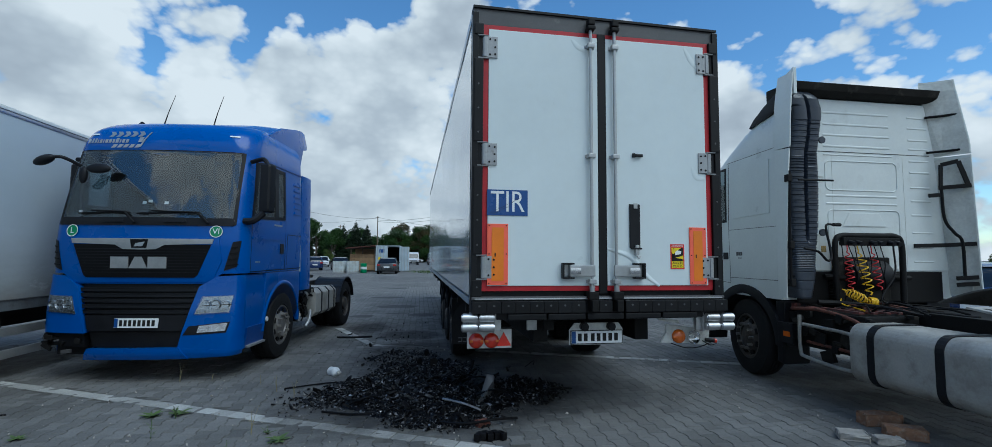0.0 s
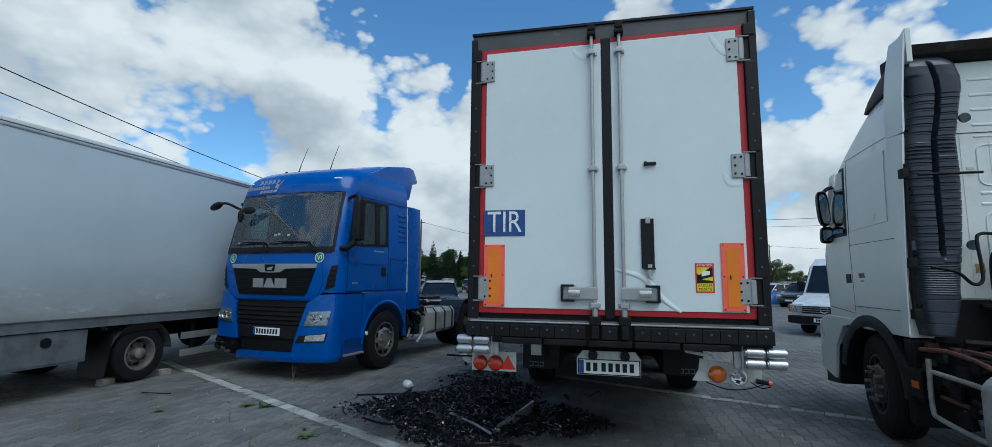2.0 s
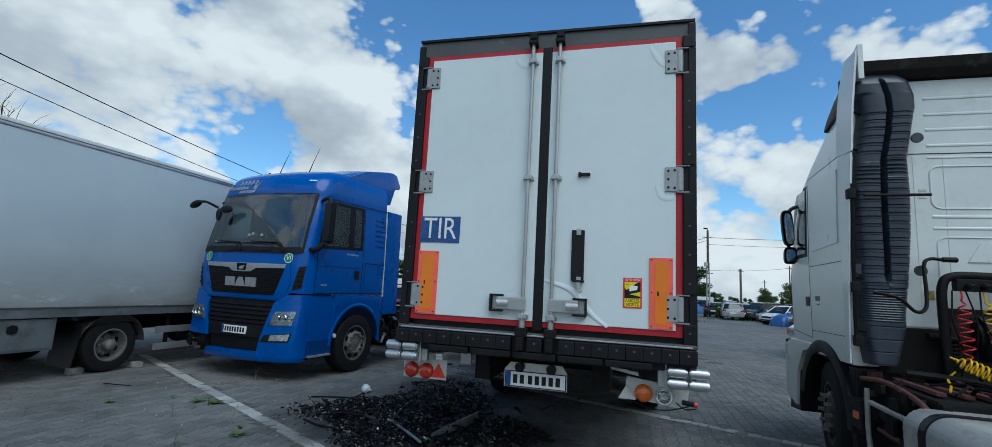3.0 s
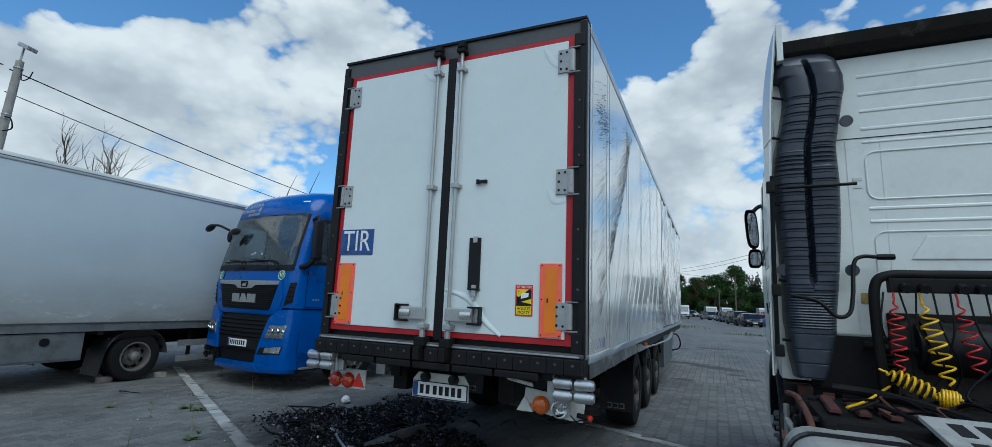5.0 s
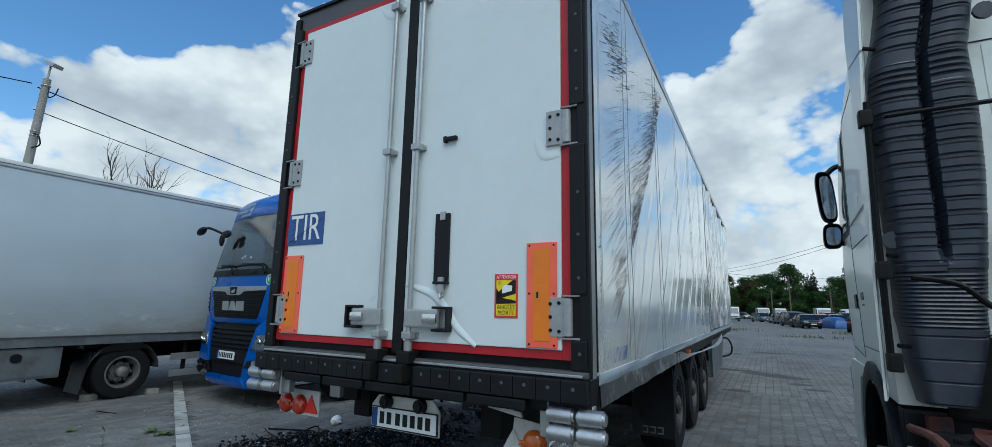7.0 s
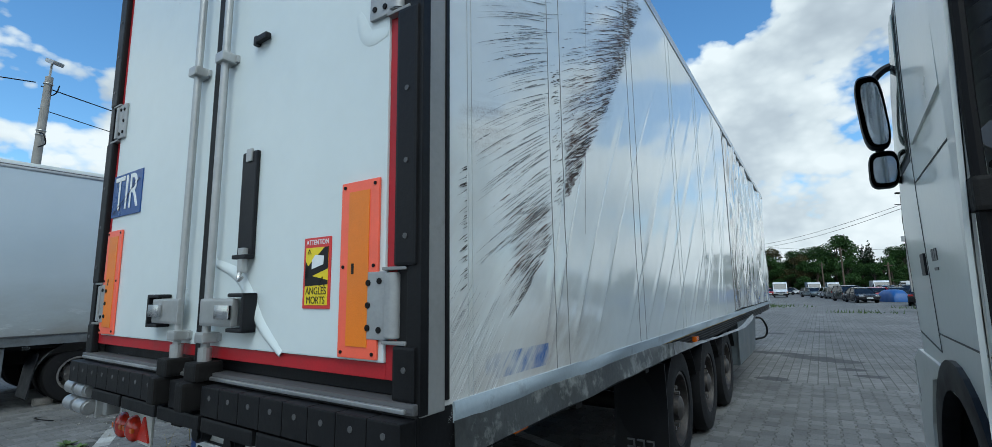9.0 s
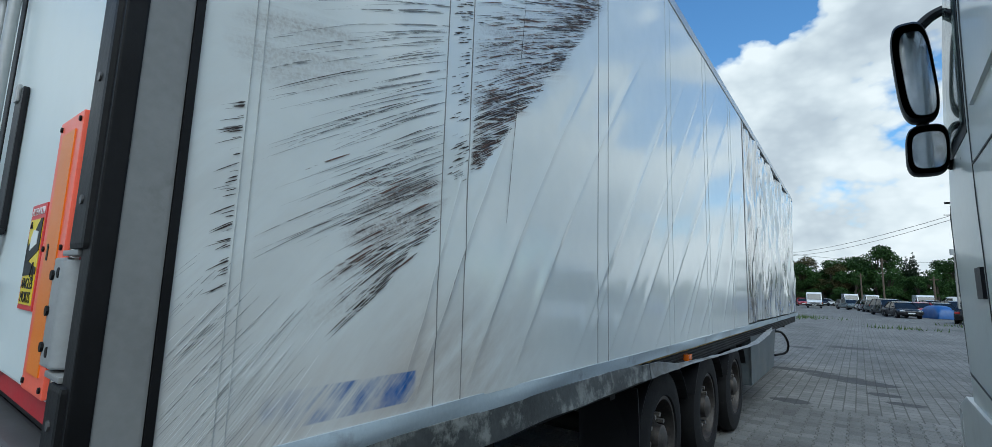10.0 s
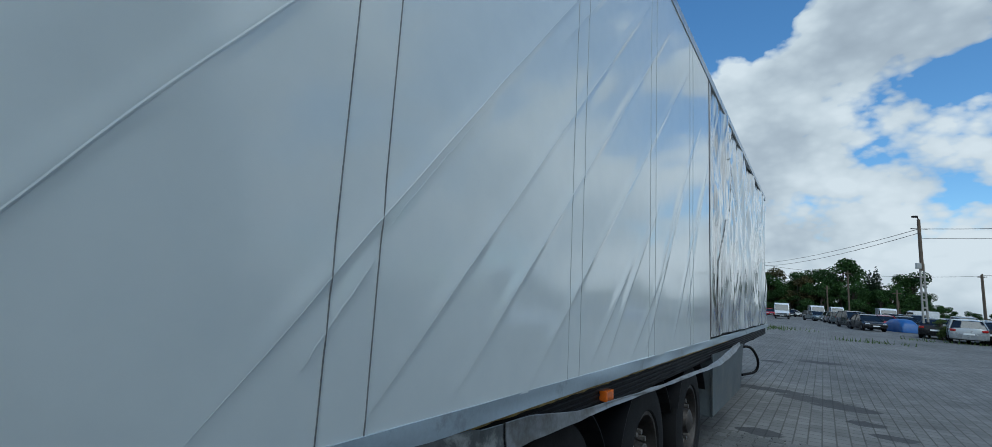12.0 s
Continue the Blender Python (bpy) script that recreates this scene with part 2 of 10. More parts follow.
M["rim_dark"] = mat("dark_dirty_rim", (0.07, 0.064, 0.06), 0.5, 0.5, var=0.4, scale=9, fine=60, dirt=(0.13, 0.10, 0.085), dirt_at=(0.5, 0.75))
M["nut_steel"] = mat("dull_wheel_nut", (0.24, 0.225, 0.21), 0.45, 0.5, var=0.4, scale=20, fine=60)
M["rim_grey"] = mat("grey_dirty_rim", (0.22, 0.21, 0.20), 0.5, 0.4, var=0.3, scale=9, fine=60, dirt=(0.16, 0.13, 0.11), dirt_at=(0.5, 0.75))
M["chassis"] = mat("grimy_chassis_steel", (0.009, 0.0087, 0.0087), 0.65, 0.2, var=0.45, scale=5, fine=60, bump=0.3, dirt=(0.03, 0.022, 0.018), dirt_at=(0.6, 0.85))
M["rust"] = mat("rusty_steel", (0.13, 0.045, 0.03), 0.75, 0.2, var=0.4, scale=9, fine=70, bump=0.4, dirt=(0.05, 0.03, 0.025), dirt_at=(0.45, 0.7))
M["red_lens"] = mat("red_lamp_lens", (0.55, 0.03, 0.012), 0.16, var=0.15, scale=20, fine=160, bump=0.3, coat=0.6)
M["amber_lens"] = mat("amber_lamp_lens", (0.62, 0.13, 0.012), 0.16, var=0.15, scale=20, fine=160, bump=0.3, coat=0.6)
M["red_refl"] = mat("red_triangle_reflector", (0.75, 0.035, 0.02), 0.2, var=0.1, scale=30, fine=220, bump=0.3, coat=0.5)
M["white_dirty"] = mat("dirty_white_plate", (0.62, 0.63, 0.6), 0.5, var=0.12, scale=6, fine=60, dirt=(0.28, 0.25, 0.21), dirt_at=(0.52, 0.8))
M["blue_paint"] = mat("blue_truck_paint", (0.0, 0.078, 0.36), 0.30, var=0.08, scale=1.5, fine=40, bump=0.01, coat=0.35, dirt=(0.006, 0.065, 0.27), dirt_at=(0.58, 0.9))
M["blue_dark"] = mat("blue_plastic_trim", (0.003, 0.05, 0.24), 0.4, var=0.12, scale=3, fine=80, bump=0.05)
M["dark_glass"] = glass("windscreen_glass", (0.70, 0.77, 0.80), 0.01, 1.0, 0.9, 0.11)
M["side_glass"] = glass("side_window_glass", (0.72, 0.80, 0.80), 0.02, 0.95)
M["head_glass"] = glass("headlamp_glass", (0.92, 0.95, 0.97), 0.04, 0.95)
M["reflector"] = mat("headlamp_reflector", (0.75, 0.77, 0.8), 0.2, 0.9, var=0.3, scale=25, fine=90, bump=0.5)
M["cab_interior"] = mat("dark_cab_trim", (0.009, 0.009, 0.011), 0.8, var=0.3, scale=4, fine=50)
M["white_paint"] = mat("white_cab_paint", (0.66, 0.69, 0.665), 0.34, var=0.07, scale=1.6, fine=30, bump=0.02, coat=0.3, dirt=(0.42, 0.42, 0.38), dirt_at=(0.6, 0.95))
M["fairing_inner"] = mat("grubby_fairing_inside", (0.60, 0.61, 0.57), 0.6, var=0.25, scale=2, fine=30, dirt=(0.28, 0.27, 0.24), dirt_at=(0.55, 0.85))
M["dark_under"] = mat("dark_brown_finish", (0.028, 0.026, 0.023), 0.8, var=0.4, scale=3, fine=50, dirt=(0.11, 0.1, 0.085), dirt_at=(0.55, 0.8))
M["tank"] = mat("dull_aluminium_tank", (0.41, 0.40, 0.37), 0.55, 0.35, var=0.2, scale=2.2, fine=60, dirt=(0.17, 0.155, 0.135), dirt_at=(0.48, 0.78))
M["hose_red"] = mat("red_air_hose", (0.5, 0.015, 0.02), 0.35, var=0.15)
M["hose_yellow"] = mat("yellow_air_hose", (0.75, 0.46, 0.01), 0.35, var=0.15)
M["hose_black"] = mat("black_cable", (0.006, 0.006, 0.007), 0.5, var=0.2)
M["stone"] = mat("rough_concrete_block", (0.33, 0.31, 0.28), 0.9, var=0.3, scale=9, fine=60, bump=0.6)
M["brick_stone"] = mat("brown_brick_block", (0.24, 0.13, 0.075), 0.9, var=0.35, scale=12, fine=70, bump=0.6, dirt=(0.3, 0.25, 0.2), dirt_at=(0.5, 0.75))
M["char"] = mat("charred_debris", (0.005, 0.005, 0.006), 0.46, var=0.5, scale=9, fine=60, bump=0.6)
M["ash"] = mat("grey_ash_flakes", (0.14, 0.14, 0.15), 0.6, var=0.5, scale=12, fine=60, bump=0.5)
M["metal_bits"] = mat("scorched_metal_bits", (0.28, 0.29, 0.31), 0.35, 0.7, var=0.4, scale=20, fine=80)
M["white_plastic"] = mat("dirty_white_plastic", (0.72, 0.74, 0.74), 0.4, var=0.12, scale=9, fine=70, dirt=(0.4, 0.39, 0.36), dirt_at=(0.55, 0.85))
M["weed"] = mat("weed_leaves", (0.075, 0.12, 0.03), 0.7, var=0.35, scale=20, fine=80)
M["dry_weed"] = mat("dry_weed_stalks", (0.24, 0.21, 0.11), 0.8, var=0.3, scale=20, fine=80)
M["insulation"] = mat("yellowed_foam_insulation", (0.36, 0.26, 0.09), 0.9, var=0.4, scale=20, fine=70, bump=0.6, dirt=(0.12, 0.09, 0.05), dirt_at=(0.5, 0.7))
M["concrete"] = mat("grey_concrete_pole", (0.30, 0.29, 0.27), 0.85, var=0.2, scale=4, fine=40, bump=0.3)
M["dark_wood"] = mat("weathered_wood_pole", (0.12, 0.09, 0.065), 0.85, var=0.3, scale=5, fine=40, bump=0.3)
M["bark"] = mat("tree_bark", (0.07, 0.055, 0.042), 0.9, var=0.35, scale=5, fine=30, bump=0.6)


for k in ("blue_paint", "black_seal", "black_plastic", "chassis", "tyre"):
    if k in M:   # worn plastics and rubber shine less than new ones
        M[k].node_tree.nodes["Principled BSDF"].inputs["Specular IOR Level"].default_value = 0.26


def leaf_mat(name, col, hi):
    n = Nodes(name)
    c = n.mix(n.island(), col, hi)
    c = n.mix(1.0, c, n.ramp(n.noise(0.35, 4, 0.6), [(0.3, 0.6), (0.7, 1.25)]), "MULTIPLY")
    n.put(c, n.b.inputs["Base Color"])
    n.b.inputs["Roughness"].default_value = 0.65
    n.b.inputs["Specular IOR Level"].default_value = 0.2
    return n.m


M["leaf"] = leaf_mat("broad_leaves", (0.018, 0.046, 0.012), (0.048, 0.102, 0.022))
M["leaf_dark"] = leaf_mat("conifer_needles", (0.010, 0.022, 0.012), (0.026, 0.046, 0.020))
M["leaf_light"] = leaf_mat("light_bush_leaves", (0.05, 0.085, 0.018), (0.11, 0.15, 0.035))
M["leaf_brown"] = leaf_mat("rusty_leaves", (0.045, 0.042, 0.016), (0.085, 0.072, 0.026))

# ---- mesh tools ----
def part(name, bm, material, parent=None, label="", smooth=False, angle=40):
    """Link a bmesh as one mesh object, under a thing or a part."""
    me = bpy.data.meshes.new(name)
    bmesh.ops.recalc_face_normals(bm, faces=bm.faces)
    if smooth:
        lim = radians(angle)
        for f in bm.faces:
            f.smooth = True
        for e in bm.edges:
            if len(e.link_faces) == 2 and e.calc_face_angle(0) > lim:
                e.smooth = False
    bm.to_mesh(me)
    bm.free()
    me.materials.append(material)
    ob = new(name, me)
    if parent:
        ob.parent = parent
    if label:
        ob["label"] = label
    return ob


def thing(name, m, label, category, group="", kind=""):
    ob = new(name)
    ob.empty_display_size = 0.3
    ob.matrix_world = m
    return tagged(ob, label, category, group, kind)


def merge(bm, other, m=None):
    if m is not None:
        bmesh.ops.transform(other, matrix=m, verts=other.verts)
    me = bpy.data.meshes.new("tmp")
    other.to_mesh(me)
    other.free()
    bm.from_mesh(me)
    bpy.data.meshes.remove(me)
    return bm


def box(c, s, bevel=0.0, m=None, bm=None, seg=2):
    """A box round the centre c with sides s."""
    b = bmesh.new()
    bmesh.ops.create_cube(b, size=1)
    bmesh.ops.scale(b, vec=s, verts=b.verts)
    if bevel:
        bmesh.ops.bevel(b, geom=b.edges[:], offset=min(bevel, min(s) * 0.45), segments=seg, affect="EDGES", profile=0.7)
    if m is not None:
        bmesh.ops.transform(b, matrix=m, verts=b.verts)
    bmesh.ops.translate(b, vec=c, verts=b.verts)
    return b if bm is None else merge(bm, b)


def span(a, b, bevel=0.0, bm=None, seg=2):
    """A box from the corner a to the corner b."""
    c = [(p + q) / 2 for p, q in zip(a, b)]
    return box(c, [abs(q - p) for p, q in zip(a, b)], bevel, None, bm, seg)


def rod(p, q, r, seg=12, r2=None, bm=None, bevel=0.0):
    """A round bar from p to q."""
    p, q = Vector(p), Vector(q)
    b = bmesh.new()
    bmesh.ops.create_cone(b, cap_ends=True, segments=seg, radius1=r, radius2=r if r2 is None else r2, depth=(q - p).length)
    if bevel:
        es = [e for e in b.edges if len(e.link_faces) == 2 and e.calc_face_angle(0) > 1.0]
        bmesh.ops.bevel(b, geom=es, offset=bevel, segments=2, affect="EDGES")
    bmesh.ops.transform(b, matrix=Matrix.Translation((p + q) / 2) @ (q - p).to_track_quat("Z", "Y").to_matrix().to_4x4(), verts=b.verts)
    return b if bm is None else merge(bm, b)


def tube(pts, r, seg=8, bm=None, close=False):
    """A round tube along a line of points; r may be one radius or one for each point."""
    b = bmesh.new() if bm is None else bm
    pts = [Vector(p) for p in pts]
    rings, n = [], len(pts)
    side = None
    for i, p in enumerate(pts):
        d = (pts[(i + 1) % n] - pts[i - 1]) if close else (pts[min(i + 1, n - 1)] - pts[max(i - 1, 0)])
        d.normalize()
        if side is None:
            side = d.orthogonal().normalized()
        side = (side - d * side.dot(d)).normalized()
        other = d.cross(side)
        rr = r[i] if isinstance(r, (list, tuple)) else r
        rings.append([b.verts.new(p + (side * math.cos(a) + other * math.sin(a)) * rr) for a in [2 * math.pi * k / seg for k in range(seg)]])
    for i in range(n if close else n - 1):
        a, c = rings[i], rings[(i + 1) % n]
        for k in range(seg):
            b.faces.new((a[k], a[(k + 1) % seg], c[(k + 1) % seg], c[k]))
    if not close:
        b.faces.new(rings[0][::-1])
        b.faces.new(rings[-1])
    return b


def curve_pts(pts, per=8):
    """Points on a smooth line through pts."""
    P = [Vector(p) for p in pts]
    P = [P[0] * 2 - P[1]] + P + [P[-1] * 2 - P[-2]]
    out = []
    for i in range(1, len(P) - 2):
        for k in range(per):
            t = k / per
            a, b_, c, d = P[i - 1], P[i], P[i + 1], P[i + 2]
            out.append(0.5 * ((2 * b_) + (c - a) * t + (2 * a - 5 * b_ + 4 * c - d) * t * t + (3 * b_ - a - 3 * c + d) * t ** 3))
    out.append(P[-2])
    return out


def prism(poly, axis, a, b, bevel=0.0, bm=None):
    """A flat outline drawn out along an axis: poly holds (u, v) in the two other axes."""
    o = bmesh.new()

    def at(u, v, w):
        return {"x": (w, u, v), "y": (u, w, v), "z": (u, v, w)}[axis]
    lo = [o.verts.new(at(u, v, a)) for u, v in poly]
    hi = [o.verts.new(at(u, v, b)) for u, v in poly]
    o.faces.new(lo)
    o.faces.new(hi[::-1])
    n = len(poly)
    for i in range(n):
        o.faces.new((lo[i], hi[i], hi[(i + 1) % n], lo[(i + 1) % n]))
    bmesh.ops.recalc_face_normals(o, faces=o.faces)
    if bevel:
        bmesh.ops.bevel(o, geom=o.edges[:], offset=bevel, segments=2, affect="EDGES", profile=0.7)
    return o if bm is None else merge(bm, o)


def lathe(profile, seg=32, axis="x", bm=None):
    """A ring turned round an axis from (radius, along) pairs."""
    b = bmesh.new() if bm is None else bm
    rings = []
    for r, w in profile:
        ring = []
        for k in range(seg):
            a = 2 * math.pi * k / seg
            u, v = r * math.cos(a), r * math.sin(a)
            ring.append(b.verts.new((w, u, v) if axis == "x" else (u, w, v) if axis == "y" else (u, v, w)))
        rings.append(ring)
    for p, q in zip(rings, rings[1:]):
        for k in range(seg):
            b.faces.new((p[k], p[(k + 1) % seg], q[(k + 1) % seg], q[k]))
    return b


def sheet(f, nu, nv, back=None, bm=None):
    """A surface f(u, v) with u, v in 0..1; with back (a vector) it becomes a slab of that depth."""
    b = bmesh.new() if bm is None else bm
    top = [[b.verts.new(f(i / nu, j / nv)) for j in range(nv + 1)] for i in range(nu + 1)]
    for i in range(nu):
        for j in range(nv):
            b.faces.new((top[i][j], top[i + 1][j], top[i + 1][j + 1], top[i][j + 1]))
    if back is not None:
        back = Vector(back)
        rim = [top[i][0] for i in range(nu + 1)] + [top[nu][j] for j in range(1, nv + 1)] + [top[i][nv] for i in range(nu - 1, -1, -1)] + [top[0][j] for j in range(nv - 1, 0, -1)]
        low = [b.verts.new(v.co + back) for v in rim]
        for i in range(len(rim)):
            k = (i + 1) % len(rim)
            b.faces.new((rim[i], low[i], low[k], rim[k]))
        b.faces.new(low[::-1])
    return b


def words(text, size, m, material, parent, depth=0.001, name="lettering", stretch=1.0, align="CENTER"):
    """Letters in the built-in font, as one flat mesh part."""
    cu = bpy.data.curves.new(name, "FONT")
    cu.body, cu.size, cu.extrude, cu.align_x, cu.align_y = text, size, depth, align, "CENTER"
    tmp = new("tmp", cu)
    bpy.context.view_layer.update()
    me = bpy.data.meshes.new_from_object(tmp.evaluated_get(bpy.context.evaluated_depsgraph_get()))
    bpy.data.objects.remove(tmp)
    bpy.data.curves.remove(cu)
    me.transform(m @ Matrix.Diagonal((stretch, 1, 1, 1)))
    me.materials.clear()
    me.materials.append(material)
    ob = new(name, me)
    ob.parent = parent
    return ob


def wheel(parent, c, r=0.5, w=0.3, rim=None, side=1, rim_r=0.29, dish=0.06, bolts=10, hub_r=0.48, name="wheel"):
    """A lorry wheel with tyre and rim; side is the way (+1 or -1 along x) in which its outside looks."""
    hub = new(name)
    hub.empty_display_size = 0.1
    hub.parent = parent
    hub.location = c
    s = side
    h = w / 2
    t = [(rim_r, -h * 0.8), (rim_r + 0.02, -h * 0.98), (r * 0.8, -h), (r * 0.95, -h * 0.9), (r * 0.985, -h * 0.72)]
    for k in (-0.42, -0.14, 0.14, 0.42):
        t += [(r, h * (k - 0.1)), (r, h * (k + 0.1)), (r - 0.014, h * (k + 0.115)), (r - 0.014, h * (k + 0.165))] if k < 0.4 else [(r, h * (k - 0.1)), (r, h * (k + 0.1))]
    t += [(r * 0.985, h * 0.72), (r * 0.95, h * 0.9), (r * 0.8, h), (rim_r + 0.06, h * 1.0), (rim_r + 0.02, h * 0.98), (rim_r, h * 0.8)]
    part("tyre", lathe([(a, b * s) for a, b in t], 40), M["tyre"], hub, smooth=True, angle=30)
    o = h * 0.85
    b = lathe([(a, q * s) for a, q in [(rim_r + 0.012, o), (rim_r + 0.012, o + 0.012), (rim_r - 0.012, o + 0.012), (rim_r - 0.02, o - 0.03), (rim_r - 0.03, o - dish - 0.05),
              (rim_r * 0.82, o - dish - 0.07), (rim_r * 0.62, o - dish - 0.01), (rim_r * (hub_r + 0.03), o - dish), (rim_r * hub_r, o + 0.01), (rim_r * hub_r * 0.6, o + 0.03), (0.001, o + 0.035)]], 32)
    for k in range(bolts):
        a = 2 * math.pi * k / bolts
        y, z = rim_r * 0.57 * math.cos(a), rim_r * 0.57 * math.sin(a)
        part("wheel_nut", rod((s * (o - dish - 0.012), y, z), (s * (o - dish + 0.05), y, z), 0.018, 6), M["nut_steel"], hub)
    part("rim", b, rim or M["rim_grey"], hub, smooth=True, angle=30)
    for k in range(8):
        a = 2 * math.pi * (k + 0.5) / 8
        y, z = rim_r * 0.75 * math.cos(a), rim_r * 0.75 * math.sin(a)
        part("rim_hole", rod((s * (o - dish - 0.058), y, z), (s * (o - dish - 0.028), y, z), rim_r * 0.14, 10), M["hose_black"], hub)
    return hub


def bars(n, w, h, gap, start, z, y, bm=None, vary=(1.0,)):
    """Plain bars that stand for writing which is not spelt out."""
    b = bmesh.new() if bm is None else bm
    x = start
    for i in range(n):
        ww = w * vary[i % len(vary)]
        span((x, y, z - h / 2), (x + ww, y - 0.002, z + h / 2), bm=b)
        x += ww + gap
    return b


class Shell:
    """The plan outline of a cab, height by height: rows of (z, half width, front, back, bow, corner radius)."""

    def __init__(self, rows):
        self.r = np.array(rows, float)

    def at(self, z):
        return [float(np.interp(z, self.r[:, 0], self.r[:, i])) for i in range(1, 6)]

    def front(self, x, z):
        hw, yf, yb, bow, rad = self.at(z)
        ax = abs(x)
        y = yf + bow * (ax / hw) ** 2
        if ax > hw - rad:
            t = min(1.0, (ax - hw + rad) / rad)
            y += rad * (1 - math.sqrt(max(0.0, 1 - t * t)))
        return y

    def side(self, y, z):
        hw, yf, yb, bow, rad = self.at(z)
        s = yf + bow + rad
        if y >= s:
            return hw
        t = min(1.0, (s - y) / rad)
        return hw - rad * (1 - math.sqrt(max(0.0, 1 - t * t)))

    def body(self, z0, z1, nz=24, ny=8, na=7, nx=12, levels=None):
        b = bmesh.new()
        rings = []
        zs = levels or [z0 + (z1 - z0) * k / nz for k in range(nz + 1)]
        for z in zs:
            hw, yf, yb, bow, rad = self.at(z)
            half = []
            for k in range(ny):
                half.append((hw, yb + (yf + bow + rad - yb) * k / ny))
            for k in range(na):
                a = math.pi / 2 * k / na
                x = hw - rad + rad * math.cos(a)
                half.append((x, self.front(x, z)))
            for k in range(nx // 2 + 1):
                x = (hw - rad) * (1 - k / (nx // 2))
                half.append((x, self.front(x, z)))
            ring = [(x, y) for x, y in half] + [(-x, y) for x, y in half[-2::-1]]
            rings.append([b.verts.new((x, y, z)) for x, y in ring])
        n = len(rings[0])
        for p, q in zip(rings, rings[1:]):
            for k in range(n):
                b.faces.new((p[k], p[(k + 1) % n], q[(k + 1) % n], q[k]))
        b.faces.new(rings[0][::-1])
        top = rings[-1]
        for k in range(n // 2):
            if k + 1 < n - 2 - k:
                b.faces.new((top[k], top[k + 1], top[n - 2 - k], top[n - 1 - k]))
            elif k + 1 == n - 2 - k:
                b.faces.new((top[k], top[k + 1], top[n - 1 - k]))
        return b

    def patch_front(self, quad, off=0.006, deep=0.03, nu=16, nv=8, bm=None):
        """A slab that follows the front; quad: (x, z) of bottom left, bottom right, top right, top left."""
        (x0, z0), (x1, z1), (x2, z2), (x3, z3) = quad

        def f(u, v):
            x = (x0 * (1 - u) + x1 * u) * (1 - v) + (x3 * (1 - u) + x2 * u) * v
            z = (z0 * (1 - u) + z1 * u) * (1 - v) + (z3 * (1 - u) + z2 * u) * v
            return (x, self.front(x, z) - off, z)
        return sheet(f, nu, nv, (0, deep, 0), bm)

    def patch_side(self, quad, sgn, off=0.006, deep=0.03, nu=8, nv=8, bm=None):
        """A slab that follows one side; quad: (y, z) round its four corners."""
        (y0, z0), (y1, z1), (y2, z2), (y3, z3) = quad

        def f(u, v):
            y = (y0 * (1 - u) + y1 * u) * (1 - v) + (y3 * (1 - u) + y2 * u) * v
            z = (z0 * (1 - u) + z1 * u) * (1 - v) + (z3 * (1 - u) + z2 * u) * v
            return (sgn * (self.side(y, z) + off), y, z)
        return sheet(f, nu, nv, (-sgn * deep, 0, 0), bm)

